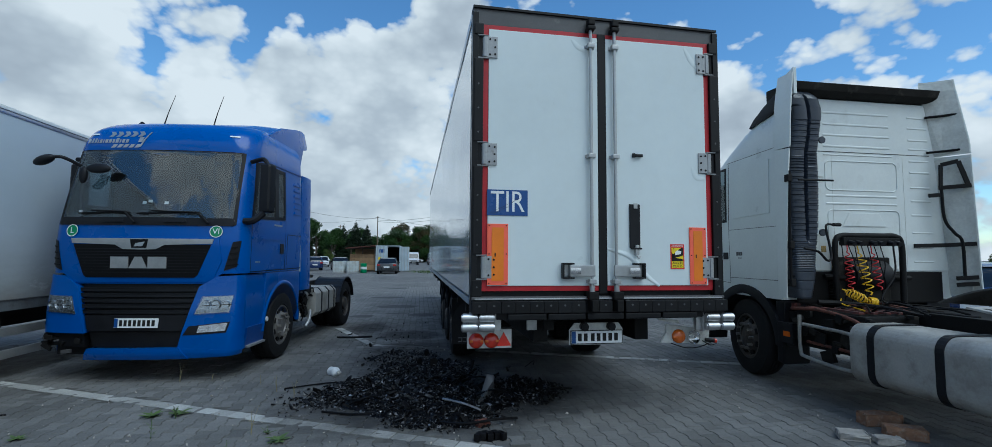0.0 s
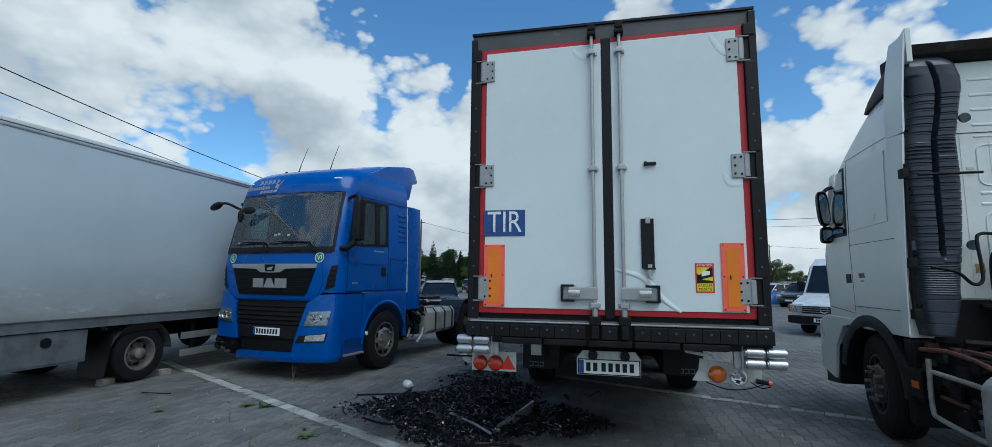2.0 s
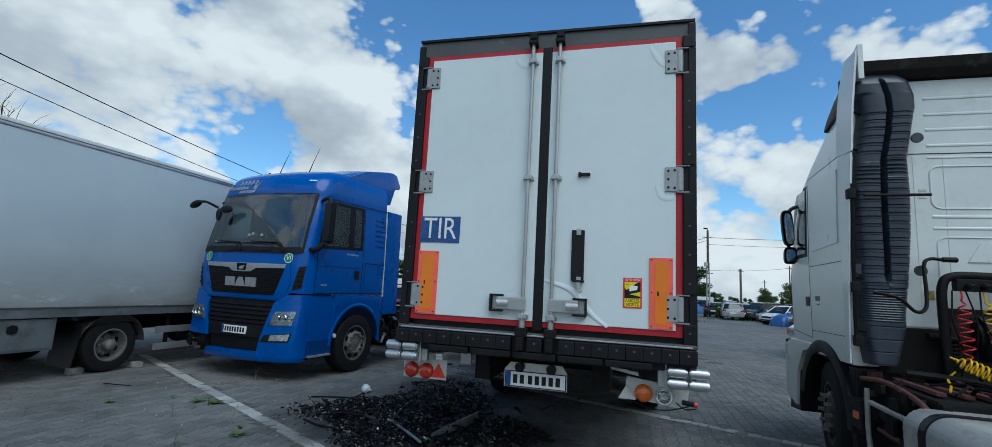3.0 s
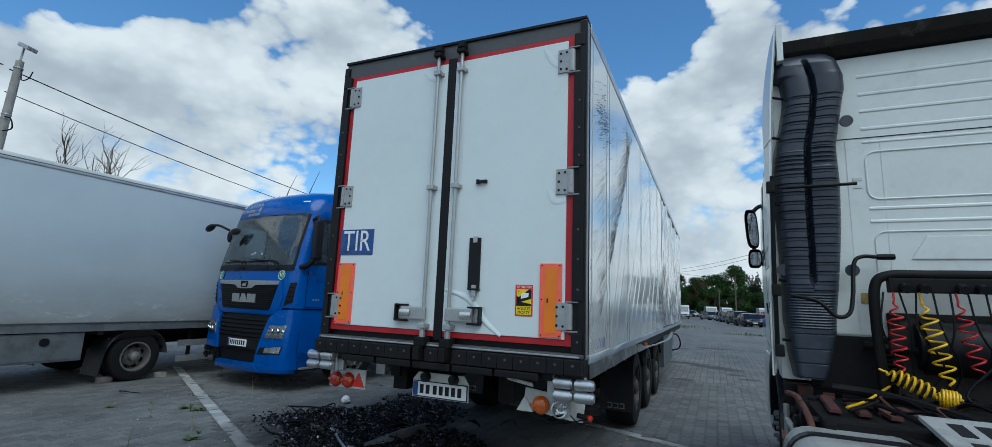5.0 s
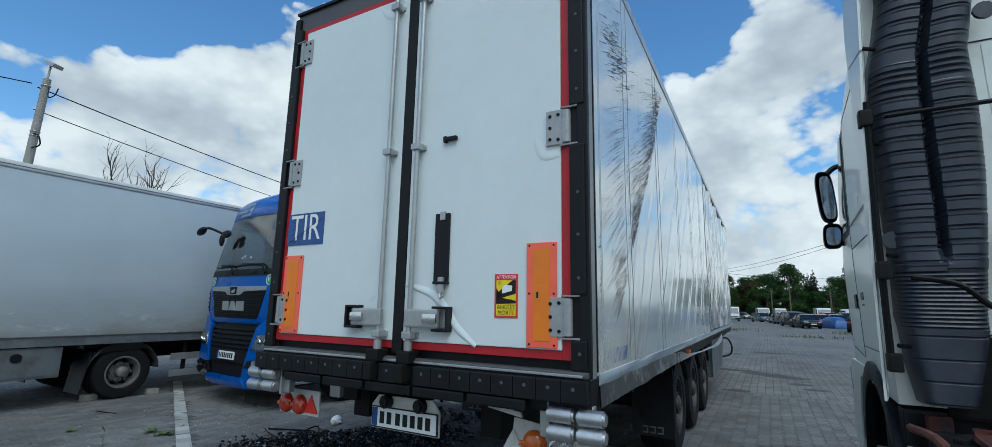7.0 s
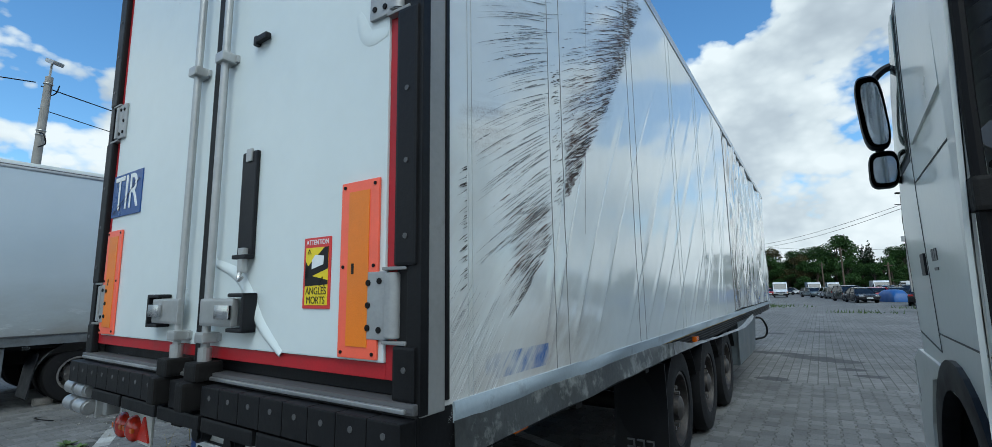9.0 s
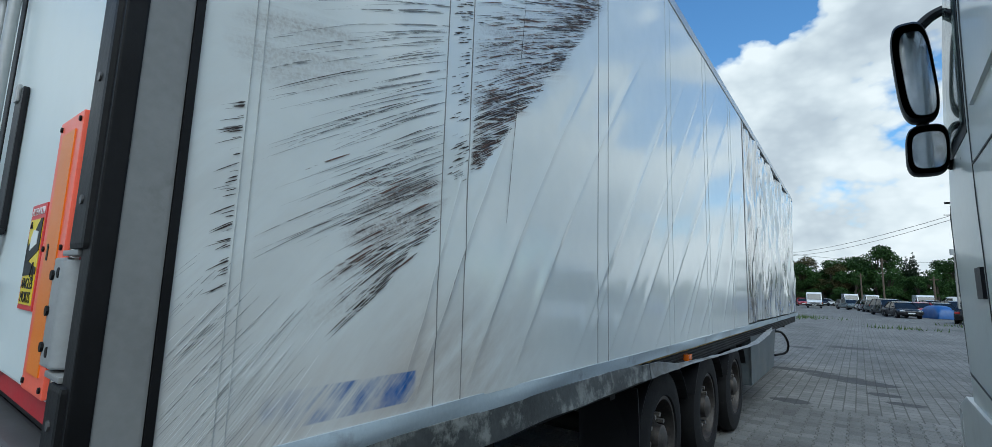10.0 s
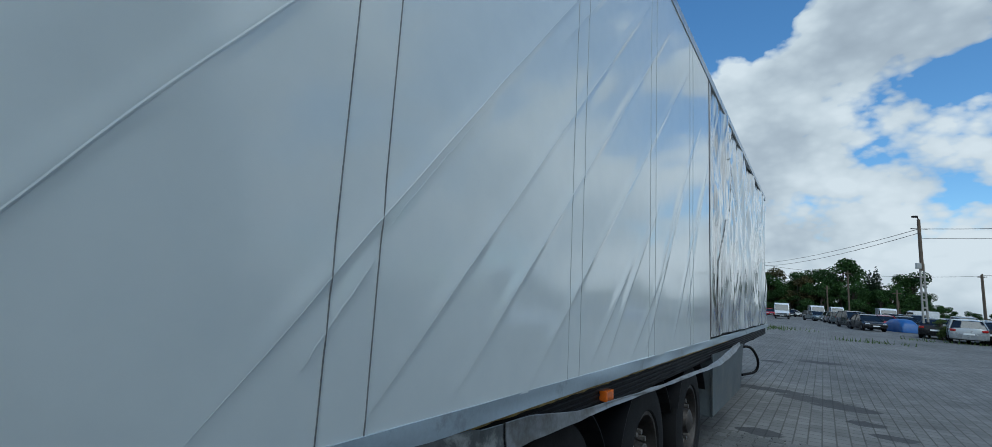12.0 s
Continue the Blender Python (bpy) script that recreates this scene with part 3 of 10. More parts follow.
# ---- the white refrigerated semi-trailer ----
def side_mat():
    """Glossy white sheet with scraped, smudged and sooty places."""
    n = Nodes("glossy_white_side_sheet")
    base = n.ramp(n.math("ADD", n.math("MULTIPLY", n.noise(0.5, 5, 0.6), 0.6), n.math("MULTIPLY", n.noise(8, 4, 0.6), 0.4)), [(0.3, (0.64, 0.685, 0.69)), (0.7, (0.72, 0.755, 0.75))])
    p = n.xyz()
    # soft smudges: an ellipse round (y, z), drawn out along a slope
    c = base
    for y0, z0, ry, rz, slope, gain, tone in ((0.31, 2.13, 0.20, 0.13, 0.25, 0.75, (0.36, 0.345, 0.33)), (0.66, 1.77, 0.22, 0.10, 0.45, 0.95, (0.19, 0.145, 0.125)), (1.16, 2.27, 0.22, 0.055, 0.22, 0.8, (0.15, 0.10, 0.085)), (0.55, 1.58, 0.22, 0.10, 0.6, 0.5, (0.33, 0.30, 0.28)),
                                              (1.35, 2.58, 0.42, 0.20, 0.35, 0.6, (0.20, 0.17, 0.155)), (1.80, 3.10, 0.42, 0.28, 0.6, 0.6, (0.20, 0.17, 0.155)), (0.45, 2.75, 0.26, 0.16, 0.25, 0.4, (0.36, 0.345, 0.33)), (0.74, 3.34, 0.26, 0.14, 0.3, 0.5, (0.2, 0.19, 0.18))):
        dy = n.math("SUBTRACT", p["Y"], y0)
        dz = n.math("SUBTRACT", n.math("SUBTRACT", p["Z"], z0), n.math("MULTIPLY", dy, slope))
        q = n.math("ADD", n.math("POWER", n.math("MULTIPLY", dy, 1 / ry), 2.0), n.math("POWER", n.math("MULTIPLY", dz, 1 / rz), 2.0))
        g = n.math("SUBTRACT", 1.0, q, clamp=True)
        turn = -math.degrees(math.atan(slope))
        streak = n.ramp(n.noise(5.0, 8, 0.72, stretch=(1, 0.22, 4.5), turn=(turn, 0, 0), off=(0, y0, z0)), [(0.38, 0), (0.62, 1)])
        grain = n.ramp(n.noise(110, 3, 0.7), [(0.40, 0.35), (0.60, 1)])
        f = n.math("MULTIPLY", n.math("MULTIPLY", n.ramp(g, [(0.0, 0), (0.6, 1)]), streak), n.math("MULTIPLY", grain, gain))
        c = n.mix(f, c, tone)
    # grazed lower rear corner
    low = n.math("MULTIPLY", n.ramp(p["Z"], [(1.2 / 4, 1), (1.2, 0)]), 1.0)
    corner = n.math("MULTIPLY", n.ramp(n.math("MULTIPLY", n.math("ADD", p["Y"], n.math("SUBTRACT", p["Z"], 1.2)), 0.7), [(0.35, 1), (0.75, 0)]),
                    n.ramp(n.noise(6.0, 7, 0.72, stretch=(1, 0.12, 1), turn=(-50, 0, 0), off=(0, 5, 0)), [(0.44, 0), (0.64, 1)]))
    c = n.mix(n.math("MULTIPLY", corner, 0.30), c, (0.42, 0.395, 0.37))
    film = n.math("MULTIPLY", n.ramp(n.math("MULTIPLY", n.math("ADD", p["Y"], n.math("MULTIPLY", n.math("SUBTRACT", p["Z"], 1.2), 0.55)), 0.5), [(0.30, 1), (0.66, 0)]),
                  n.ramp(n.noise(2.6, 7, 0.66, stretch=(1, 0.4, 1.5), turn=(-38, 0, 0), off=(0, 8, 3)), [(0.38, 0), (0.62, 1)]))
    c = n.mix(n.math("MULTIPLY", film, 0.22), c, (0.53, 0.48, 0.44))
    haze = n.math("MULTIPLY", n.math("MULTIPLY", n.ramp(n.math("SUBTRACT", p["Z"], 1.2), [(0.0, 1), (0.34, 0)]), n.ramp(n.math("MULTIPLY", p["Y"], 0.5), [(0.42, 1), (0.62, 0)])),
                  n.ramp(n.noise(7.0, 7, 0.7, stretch=(1, 0.2, 1.2), turn=(-48, 0, 0), off=(0, 1, 6)), [(0.36, 0.15), (0.62, 1)]))
    c = n.mix(n.math("MULTIPLY", haze, 0.42), c, (0.46, 0.40, 0.36))
    # brown grime smeared up and forward over the folds
    grime = n.math("MULTIPLY", n.math("MULTIPLY", n.ramp(n.math("SUBTRACT", p["Z"], 1.2), [(0.10, 1), (0.42, 0)]), n.ramp(n.math("MULTIPLY", p["Y"], 0.5), [(0.26, 0), (0.38, 1), (0.52, 1), (0.80, 0)])),
                   n.ramp(n.noise(5.0, 7, 0.68, stretch=(1, 0.3, 1.2), turn=(-42, 0, 0), off=(0, 3, 8)), [(0.36, 0.1), (0.60, 1)]))
    c = n.mix(n.math("MULTIPLY", grime, 0.68), c, (0.33, 0.275, 0.24))
    # remains of a blue print along the lower edge, rubbed through
    band = n.math("MULTIPLY", n.ramp(n.math("MULTIPLY", n.math("SUBTRACT", p["Z"], 1.205), 8.0), [(0.0, 0), (0.03, 1), (0.70, 1), (0.73, 0)]), n.ramp(n.math("SUBTRACT", p["Y"], 0.05), [(0.22, 0), (0.23, 1), (0.69, 1), (0.70, 0)]))
    rub = n.ramp(n.noise(9.0, 6, 0.7, stretch=(1, 0.10, 1.6), turn=(-46, 0, 0), off=(0, 2, 0)), [(0.42, 0), (0.58, 1)])
    left = n.ramp(n.math("ADD", n.math("MULTIPLY", n.noise(4.5, 4, 0.6, off=(0, 4, 0)), 0.9), n.math("MULTIPLY", p["Y"], 0.25)), [(0.52, 0), (0.72, 1)])
    c = n.mix(n.math("MULTIPLY", band, n.math("MULTIPLY", rub, left)), c, (0.03, 0.115, 0.36))
    # sooty vertical smears on the crumpled part ahead
    fore = n.math("MULTIPLY", n.ramp(n.math("MULTIPLY", p["Y"], 0.1), [(0.657, 0), (0.664, 1)]), n.ramp(n.math("MULTIPLY", p["Y"], 0.1), [(0.70, 1), (0.93, 0.25)]))
    smear = n.ramp(n.noise(3.2, 7, 0.7, stretch=(1, 2.4, 0.35)), [(0.43, 0), (0.58, 1)])
    c = n.mix(n.math("MULTIPLY", n.ramp(n.math("MULTIPLY", p["Y"], 0.1), [(0.656, 0), (0.662, 0.35)]), 1.0), c, (0.42, 0.42, 0.41))
    c = n.mix(n.math("MULTIPLY", n.math("MULTIPLY", fore, smear), 0.92), c, (0.07, 0.052, 0.042))
    n.put(c, n.b.inputs["Base Color"])
    n.put(n.ramp(n.noise(1.2, 4, 0.6, off=(2, 2, 2)), [(0.3, 0.09), (0.7, 0.17)]), n.b.inputs["Roughness"])
    n.b.inputs["Coat Weight"].default_value, n.b.inputs["Coat Roughness"].default_value = 0.6, 0.07
    n.bump(n.noise(1.6, 3, 0.5, stretch=(1, 1, 0.6)), 0.13, 0.02)
    return n.m


M["side_white"] = side_mat()
M["trim_alu"] = mat("scuffed_trim_aluminium", (0.24, 0.25, 0.26), 0.45, 0.6, var=0.35, scale=5, fine=60, dirt=(0.10, 0.09, 0.08), dirt_at=(0.48, 0.7))
def scrape(name, col, holes):
    """A thin rubbed-on mark, broken up into grains along its length."""
    m = mat(name, col, 0.7, var=0.5, scale=30, fine=90)
    t = m.node_tree
    b = next(k for k in t.nodes if k.type == "BSDF_PRINCIPLED")
    co_, mp, nz, rp = (t.nodes.new(k) for k in ("ShaderNodeTexCoord", "ShaderNodeMapping", "ShaderNodeTexNoise", "ShaderNodeValToRGB"))
    mp.vector_type = "TEXTURE"
    mp.inputs["Rotation"].default_value, mp.inputs["Scale"].default_value = (radians(17), 0, 0), (1, 14, 1)
    nz.inputs["Scale"].default_value, nz.inputs["Detail"].default_value = 150, 4
    rp.color_ramp.elements[0].position, rp.color_ramp.elements[1].position = holes, holes + 0.12
    t.links.new(co_.outputs["Object"], mp.inputs[0])
    t.links.new(mp.outputs[0], nz.inputs["Vector"])
    t.links.new(nz.outputs["Fac"], rp.inputs[0])
    t.links.new(rp.outputs[0], b.inputs["Alpha"])
    return m


M["trim_dark"] = mat("scuffed_dark_trim", (0.085, 0.092, 0.095), 0.45, 0.3, var=0.4, scale=4, fine=40, bump=0.3, dirt=(0.26, 0.27, 0.26), dirt_at=(0.52, 0.62))
M["scuff_dark"] = mat("dark_scrape", (0.045, 0.032, 0.028), 0.7, var=0.5, scale=30, fine=90)
M["scuff_grey"] = mat("grey_scrape", (0.27, 0.27, 0.27), 0.6, var=0.4, scale=30, fine=90)
M["seam_faint"] = mat("grimy_joint", (0.40, 0.42, 0.43), 0.5, var=0.3, scale=9, fine=60)
M["seam"] = mat("dark_panel_seam", (0.20, 0.20, 0.20), 0.6, var=0.4, scale=9, fine=60)
M["mark_dark"] = scrape("grainy_dark_scrape", (0.045, 0.032, 0.028), 0.37)
M["mark_brown"] = scrape("grainy_brown_scrape", (0.13, 0.075, 0.06), 0.40)
M["mark_grey"] = scrape("grainy_grey_scrape", (0.21, 0.22, 0.225), 0.38)
M["rail_blue"] = mat("blue_grey_painted_rail", (0.33, 0.39, 0.44), 0.35, var=0.15, scale=3, fine=60, coat=0.3, dirt=(0.12, 0.12, 0.12), dirt_at=(0.58, 0.8))

LEN, HW = 13.4, 1.29
rng = random.Random(11)
SEAMS = [0.182, 0.206, 0.824, 0.954, 2.036, 2.168, 3.26, 3.38, 4.44, 4.57, 5.64, 5.77]
# folds in the sheet: from (y, z) to (y, z), height, sideways bow
CREASES = [(0.68, 1.20, 1.02, 2.22, .006, .0), (0.74, 1.20, 1.27, 2.33, .007, .01), (0.99, 1.21, 1.97, 2.74, .006, .042), (1.285, 1.25, 2.75, 3.12, .006, .06), (1.78, 1.24, 3.42, 3.09, .006, .01), (2.17, 1.22, 4.45, 3.58, .006, .0),
           (2.50, 1.23, 4.95, 3.62, .006, .0), (2.95, 1.21, 5.6, 3.56, .006, .0), (2.18, 1.66, 2.60, 2.15, .004, .0), (1.98, 1.34, 2.16, 1.59, .004, .0), (3.53, 1.24, 4.15, 1.78, .005, .0), (3.72, 1.22, 4.66, 2.18, .005, .01), (4.12, 1.22, 5.0, 1.92, .005, .0),
           (4.4, 1.25, 5.4, 2.4, .006, .0), (4.6, 1.6, 6.1, 3.2, .006, .02), (5.1, 1.3, 6.2, 2.6, .006, .0), (5.5, 1.4, 6.45, 2.9, .006, .02), (3.1, 2.6, 3.75, 3.3, .004, .0)]


def bulge(y, z):
    """How far the damaged right side stands out from flat."""
    d = 0.005 * noise.noise((0, y * 0.9, z * 0.7))
    for y0, z0, y1, z1, h, bow in CREASES:
        ey, ez = y1 - y0, z1 - z0
        L = math.hypot(ey, ez)
        t = ((y - y0) * ey + (z - z0) * ez) / (L * L)
        if -0.05 < t < 1.05:
            s = ((y - y0) * ez - (z - z0) * ey) / L + 4 * bow * t * (1 - t)
            if abs(s) < 0.2:
                end = min(1, max(0, (t + 0.05) * 6)) * min(1, max(0, (1.05 - t) * 6))
                d += h * end * (0.55 * math.exp(-(s / (0.014 if s > 0 else 0.036)) ** 2) - 0.08 * math.exp(-((s - 0.05) / 0.04) ** 2))
    if y > 6.6:
        k = min(1, (y - 6.6) / 0.5)
        d += k * (0.05 * noise.noise((3, y * 1.1, z * 0.8)) + 0.03 * noise.noise((9, y * 3.1, z * 1.7)) + 0.02 * abs(noise.noise((5, (y - z * 0.5) * 4.0, z * 1.2))) - 0.02)
        if abs(y - 6.58) < 0.05:
            d -= 0.02
    return d


trailer = thing("semi_trailer", pose(1.76, 4.49, 0, 0, 0, 0.6), "white refrigerated semi-trailer with scraped and dented side", "trailer")

# body shell
part("right_side_panel", sheet(lambda u, v: (HW + bulge(0.06 + 6.50 * u, 1.172 + 2.748 * v), 0.06 + 6.50 * u, 1.172 + 2.748 * v), 760, 300, (-0.05, 0, 0)), M["side_white"], trailer,
     "creased white sheet with dark scrapes", smooth=True, angle=60)
part("crumpled_side_panel", sheet(lambda u, v: (HW + bulge(6.565 + (LEN - 6.565) * u, 1.2 + 2.72 * v), 6.565 + (LEN - 6.565) * u, 1.2 + 2.72 * v), 170, 70, (-0.05, 0, 0)), M["side_white"], trailer,
     "crumpled and sooty white sheet", smooth=True, angle=60)
b = sheet(lambda u, v: (-HW + 0.004 * noise.noise((1, u * 9, v * 2)), 0.06 + (LEN - 0.06) * u, 1.2 + 2.72 * v), 60, 10, (0.05, 0, 0))
part("left_side_panel", b, M["side_white"], trailer, "glossy white side", smooth=True, angle=60)
part("roof", span((-HW + 0.02, 0.08, 3.925), (HW - 0.02, LEN, 3.985), 0.02), M["side_white"], trailer)
part("front_wall", span((-HW + 0.03, LEN, 1.0), (HW - 0.03, LEN + 0.08, 3.98), 0.03), M["side_white"], trailer)
part("load_floor", span((-HW + 0.06, 0.12, 1.06), (HW - 0.06, LEN - 0.01, 1.195)), M["chassis"], trailer)
for s in (-1, 1):
    part("roof_rail", span((s * (HW - 0.015), 0.1, 3.90), (s * (HW + 0.008), LEN + 0.05, 3.99), 0.008), M["alu"], trailer)
    b = sheet(lambda u, v, s=s: (s * (HW + 0.006) + (0.014 * noise.noise((2, u * 30, v)) if s > 0 else 0), 0.1 + (LEN - 0.1) * u, 1.116 + 0.062 * v), 90, 3, (-s * 0.03, 0, 0))
    part("side_rail", b, M["rail_blue"], trailer, "dented blue-grey edge rail" if s > 0 else "", smooth=True)
    part("corner_post", span((s * (HW - 0.047), -0.052, 1.16), (s * (HW + 0.004), 0.058, 3.95), 0.006), M["post_grey"], trailer, "grey steel corner post")
    part("post_rubber", span((s * (HW - 0.050), -0.0565, 1.165), (s * (HW + 0.007), -0.020, 3.945), 0.004), M["black_seal"], trailer, "black rubber edge on the corner post")
    part("edge_seal", span((s * (HW - 0.01), 0.0585, 1.19), (s * (HW + 0.008), 0.074, 3.92)), M["black_seal"], trailer)

# sharp folds along the creases
for y0, z0, y1, z1, h, bow in CREASES:
    def ridge(u, v, y0=y0, z0=z0, y1=y1, z1=z1, h=h, bow=bow):
        L = math.hypot(y1 - y0, z1 - z0)
        w = 0.0038 * math.sin(math.pi * (0.04 + 0.92 * u)) ** 0.6
        wob = 0.005 * noise.noise((11, u * 7 + y0, 0)) - 4 * bow * u * (1 - u)
        t = (v - 0.5) * 2
        y, z = y0 + (y1 - y0) * u + (z1 - z0) / L * (w * t + wob), z0 + (z1 - z0) * u - (y1 - y0) / L * (w * t + wob)
        return (HW + bulge(y, z) + (0.0004 + 0.15 * h * w / 0.0038 * (1 - abs(t))), y, z)
    part("crease", sheet(ridge, 60, 4), M["side_white"], trailer, smooth=True, angle=25)
# cracked paint along the sharpest fold
crk = random.Random(4)
for k in range(11):
    y0, z0, y1, z1, h, bow = CREASES[1]
    L = math.hypot(y1 - y0, z1 - z0)
    u0 = crk.uniform(0.22, 0.42)
    u1 = u0 + crk.uniform(0.008, 0.025)
    b = bmesh.new()
    up_, dn_ = [], []
    for j in range(6):
        u = u0 + (u1 - u0) * j / 5
        wob = 0.005 * noise.noise((11, u * 7 + y0, 0)) - 4 * bow * u * (1 - u) + 0.0015 * crk.uniform(-1, 1)
        y, z = y0 + (y1 - y0) * u + (z1 - z0) / L * wob, z0 + (z1 - z0) * u - (y1 - y0) / L * wob
        w = 0.0009 * math.sin(math.pi * (0.1 + 0.8 * j / 5)) * crk.uniform(0.5, 1.3)
        up_.append(b.verts.new((HW + bulge(y, z) + 0.003, y - w, z + w)))
        dn_.append(b.verts.new((HW + bulge(y, z) + 0.003, y + w, z - w)))
    for j in range(5):
        b.faces.new((dn_[j], dn_[j + 1], up_[j + 1], up_[j]))
    part("paint_crack", b, M["scuff_grey" if k % 3 else "scuff_dark"], trailer)
# seams along the right side
for s in SEAMS:
    b = bmesh.new()
    sheet(lambda u, v, s=s: (HW + bulge(s, 1.177 + 2.713 * v) + 0.0022, s + (0.0026 if 0.5 < s < 2.3 else 0.0014) * (u - 0.5), 1.177 + 2.713 * v), 1, 60, (-0.004, 0, 0), bm=b)
    part("panel_seam", b, M["seam" if 0.5 < s < 2.3 else "seam_faint"], trailer)
part("torn_edge", sheet(lambda u, v: (HW + bulge(6.57, 1.2 + 2.7 * v) + 0.004, 6.555 + 0.012 * u + 0.012 * noise.noise((0, 0, v * 9)), 1.2 + 2.7 * v), 1, 50, (-0.01, 0, 0)), M["scuff_dark"], trailer)


# strokes scraped into the sheet
def edge_of(z):
    return float(np.interp(z, [1.36, 1.49, 1.67, 1.77, 1.95, 2.11, 2.28, 2.39, 2.72, 3.1, 3.5, 3.8], [0.36, 0.56, 0.73, 0.84, 1.0, 1.16, 1.29, 1.41, 1.72, 2.05, 2.32, 2.6]))


def stroke(bm, y, z, length, slope, wide, tail=0.7):
    """One rubbed line from its front end (y, z) backwards and down."""
    n = 5
    pts = []
    for k in range(n + 1):
        t = k / n
        yy, zz = y - length * t, z - length * t * slope - 0.05 * length * t * t
        pts.append((yy, zz, wide * (1 - t) ** tail * min(1.0, 0.35 + 3 * t) * (0.7 + 0.5 * rng.random())))
    up_ = [bm.verts.new((HW + bulge(a, c) + 0.002, a, c + w)) for a, c, w in pts]
    dn_ = [bm.verts.new((HW + bulge(a, c) + 0.002, a, c - w)) for a, c, w in pts]
    for k in range(n):
        bm.faces.new((up_[k], up_[k + 1], dn_[k + 1], dn_[k]))


def strokes(count, zone, length, slope, wide, patch, thin=0.35, stop=0.0, tail=0.7):
    """Many strokes; zone(z) gives the stretch (back, front) of their front ends at that height, and they end at the seam 'stop'."""
    bm = bmesh.new()
    made = tries = 0
    while made < count and tries < 60000:
        tries += 1
        z = rng.uniform(*zone[0])
        lo, hi = zone[1](z)
        y = hi - (hi - lo) * abs(rng.gauss(0, 0.5))
        if y < max(0.16, stop + 0.01) or noise.noise((patch, y * 2.4, z * 5.0)) < rng.uniform(-0.6, thin):
            continue
        ln = min(rng.uniform(*length), y - max(0.13, stop))
        if ln > 0.012:
            stroke(bm, y, z, ln, slope(z) + rng.gauss(0, 0.025), rng.uniform(*wide), tail)
            made += 1
    return bm


def steep(z):
    return float(np.interp(z, [1.38, 1.58, 1.70, 1.85, 2.1, 2.5, 3.6], [0.70, 0.74, 0.48, 0.48, 0.55, 0.48, 0.36]))


ABOVE = ((1.98, 3.78), lambda z: (max(0.97, edge_of(z) - 0.55), edge_of(z)))
MID = ((1.92, 2.62), lambda z: (0.86, min(0.95, edge_of(z))))
LONG = ((1.66, 2.75), lambda z: (0.45, 0.828))
BLOB = ((1.60, 1.90), lambda z: (0.50, min(0.83, edge_of(z) + 0.02)))
TAIL = ((1.50, 1.68), lambda z: (float(np.interp(z, [1.50, 1.68], [0.52, 0.62])), float(np.interp(z, [1.50, 1.68], [0.57, 0.74]))))
HIGH = ((2.75, 3.78), lambda z: (0.35, 1.3))
for name, count, zone, length, wide, patch, thin, stop, tail, mt, lab in (
        ("dark_scuffing", 520, ABOVE, (0.08, 0.42), (0.0006, 0.0028), 1.0, 0.25, 0.965, 0.6, "mark_dark", "dense dark scrape marks"),
        ("edge_scuffing", 330, ((2.0, 3.78), lambda z: (edge_of(z) - 0.16, edge_of(z))), (0.05, 0.25), (0.0008, 0.0030), 3.0, 0.1, 0.965, 0.6, "mark_dark", ""),
        ("brown_scuffing", 420, ABOVE, (0.05, 0.25), (0.0010, 0.0036), 1.6, 0.45, 0.965, 0.6, "mark_brown", "brown scrape marks"),
        ("joint_scuffing", 90, MID, (0.02, 0.06), (0.0012, 0.0035), 2.0, 0.2, 0.845, 0.4, "mark_dark", ""),
        ("long_scuffing", 60, LONG, (0.10, 0.40), (0.0006, 0.0016), 4.0, 0.45, 0.22, 0.5, "mark_dark", "long thin scrape marks"),
        ("grey_scuffing", 60, LONG, (0.15, 0.40), (0.0008, 0.0024), 2.3, 0.35, 0.22, 0.5, "mark_grey", ""),
        ("blob_scuffing", 56, BLOB, (0.05, 0.18), (0.0007, 0.0028), 5.0, 0.25, 0.24, 0.6, "mark_dark", "dark smeared scrape marks"),
        ("blob_brown_scuffing", 36, BLOB, (0.06, 0.20), (0.0012, 0.0038), 6.0, 0.2, 0.24, 0.6, "mark_brown", ""),
        ("low_scuffing", 34, TAIL, (0.05, 0.20), (0.0008, 0.0026), 6.0, 0.0, 0.2, 0.6, "mark_dark", ""),
        ("high_scuffing", 60, HIGH, (0.10, 0.40), (0.0008, 0.0026), 7.0, 0.5, 0.22, 0.5, "mark_grey", "")):
    tagged(part(name, strokes(count, zone, length, steep, wide, patch, thin, stop, tail), M[mt], trailer, lab), kind="stuff")
b = bmesh.new()
z = 1.90
while z < 3.0:   # evenly spaced drag lines that fade out backwards from the joint
    if rng.random() < 0.9:
        stroke(b, 0.826 - 0.05 * rng.random() ** 3, z, rng.uniform(0.30, 0.56) * (1.0 if z < 2.5 else 0.7), float(np.interp(z, [1.7, 1.9, 2.2, 2.6, 3.0], [0.50, 0.48, 0.50, 0.42, 0.36])) + rng.gauss(0, 0.015), rng.uniform(0.0014, 0.0036), 0.8)
    z += rng.uniform(0.014, 0.034)
tagged(part("drag_scuffing", b, M["mark_grey"], trailer, "long grey drag lines"), kind="stuff")
b = bmesh.new()
for k in range(170):
    stroke(b, rng.gauss(0.74, 0.17), rng.gauss(3.34, 0.11), rng.uniform(0.06, 0.24), rng.gauss(0.3, 0.05), rng.uniform(0.0012, 0.0045))
tagged(part("upper_scuffing", b, M["mark_dark"], trailer, "dark scrape near the upper rear corner"), kind="stuff")
b = bmesh.new()
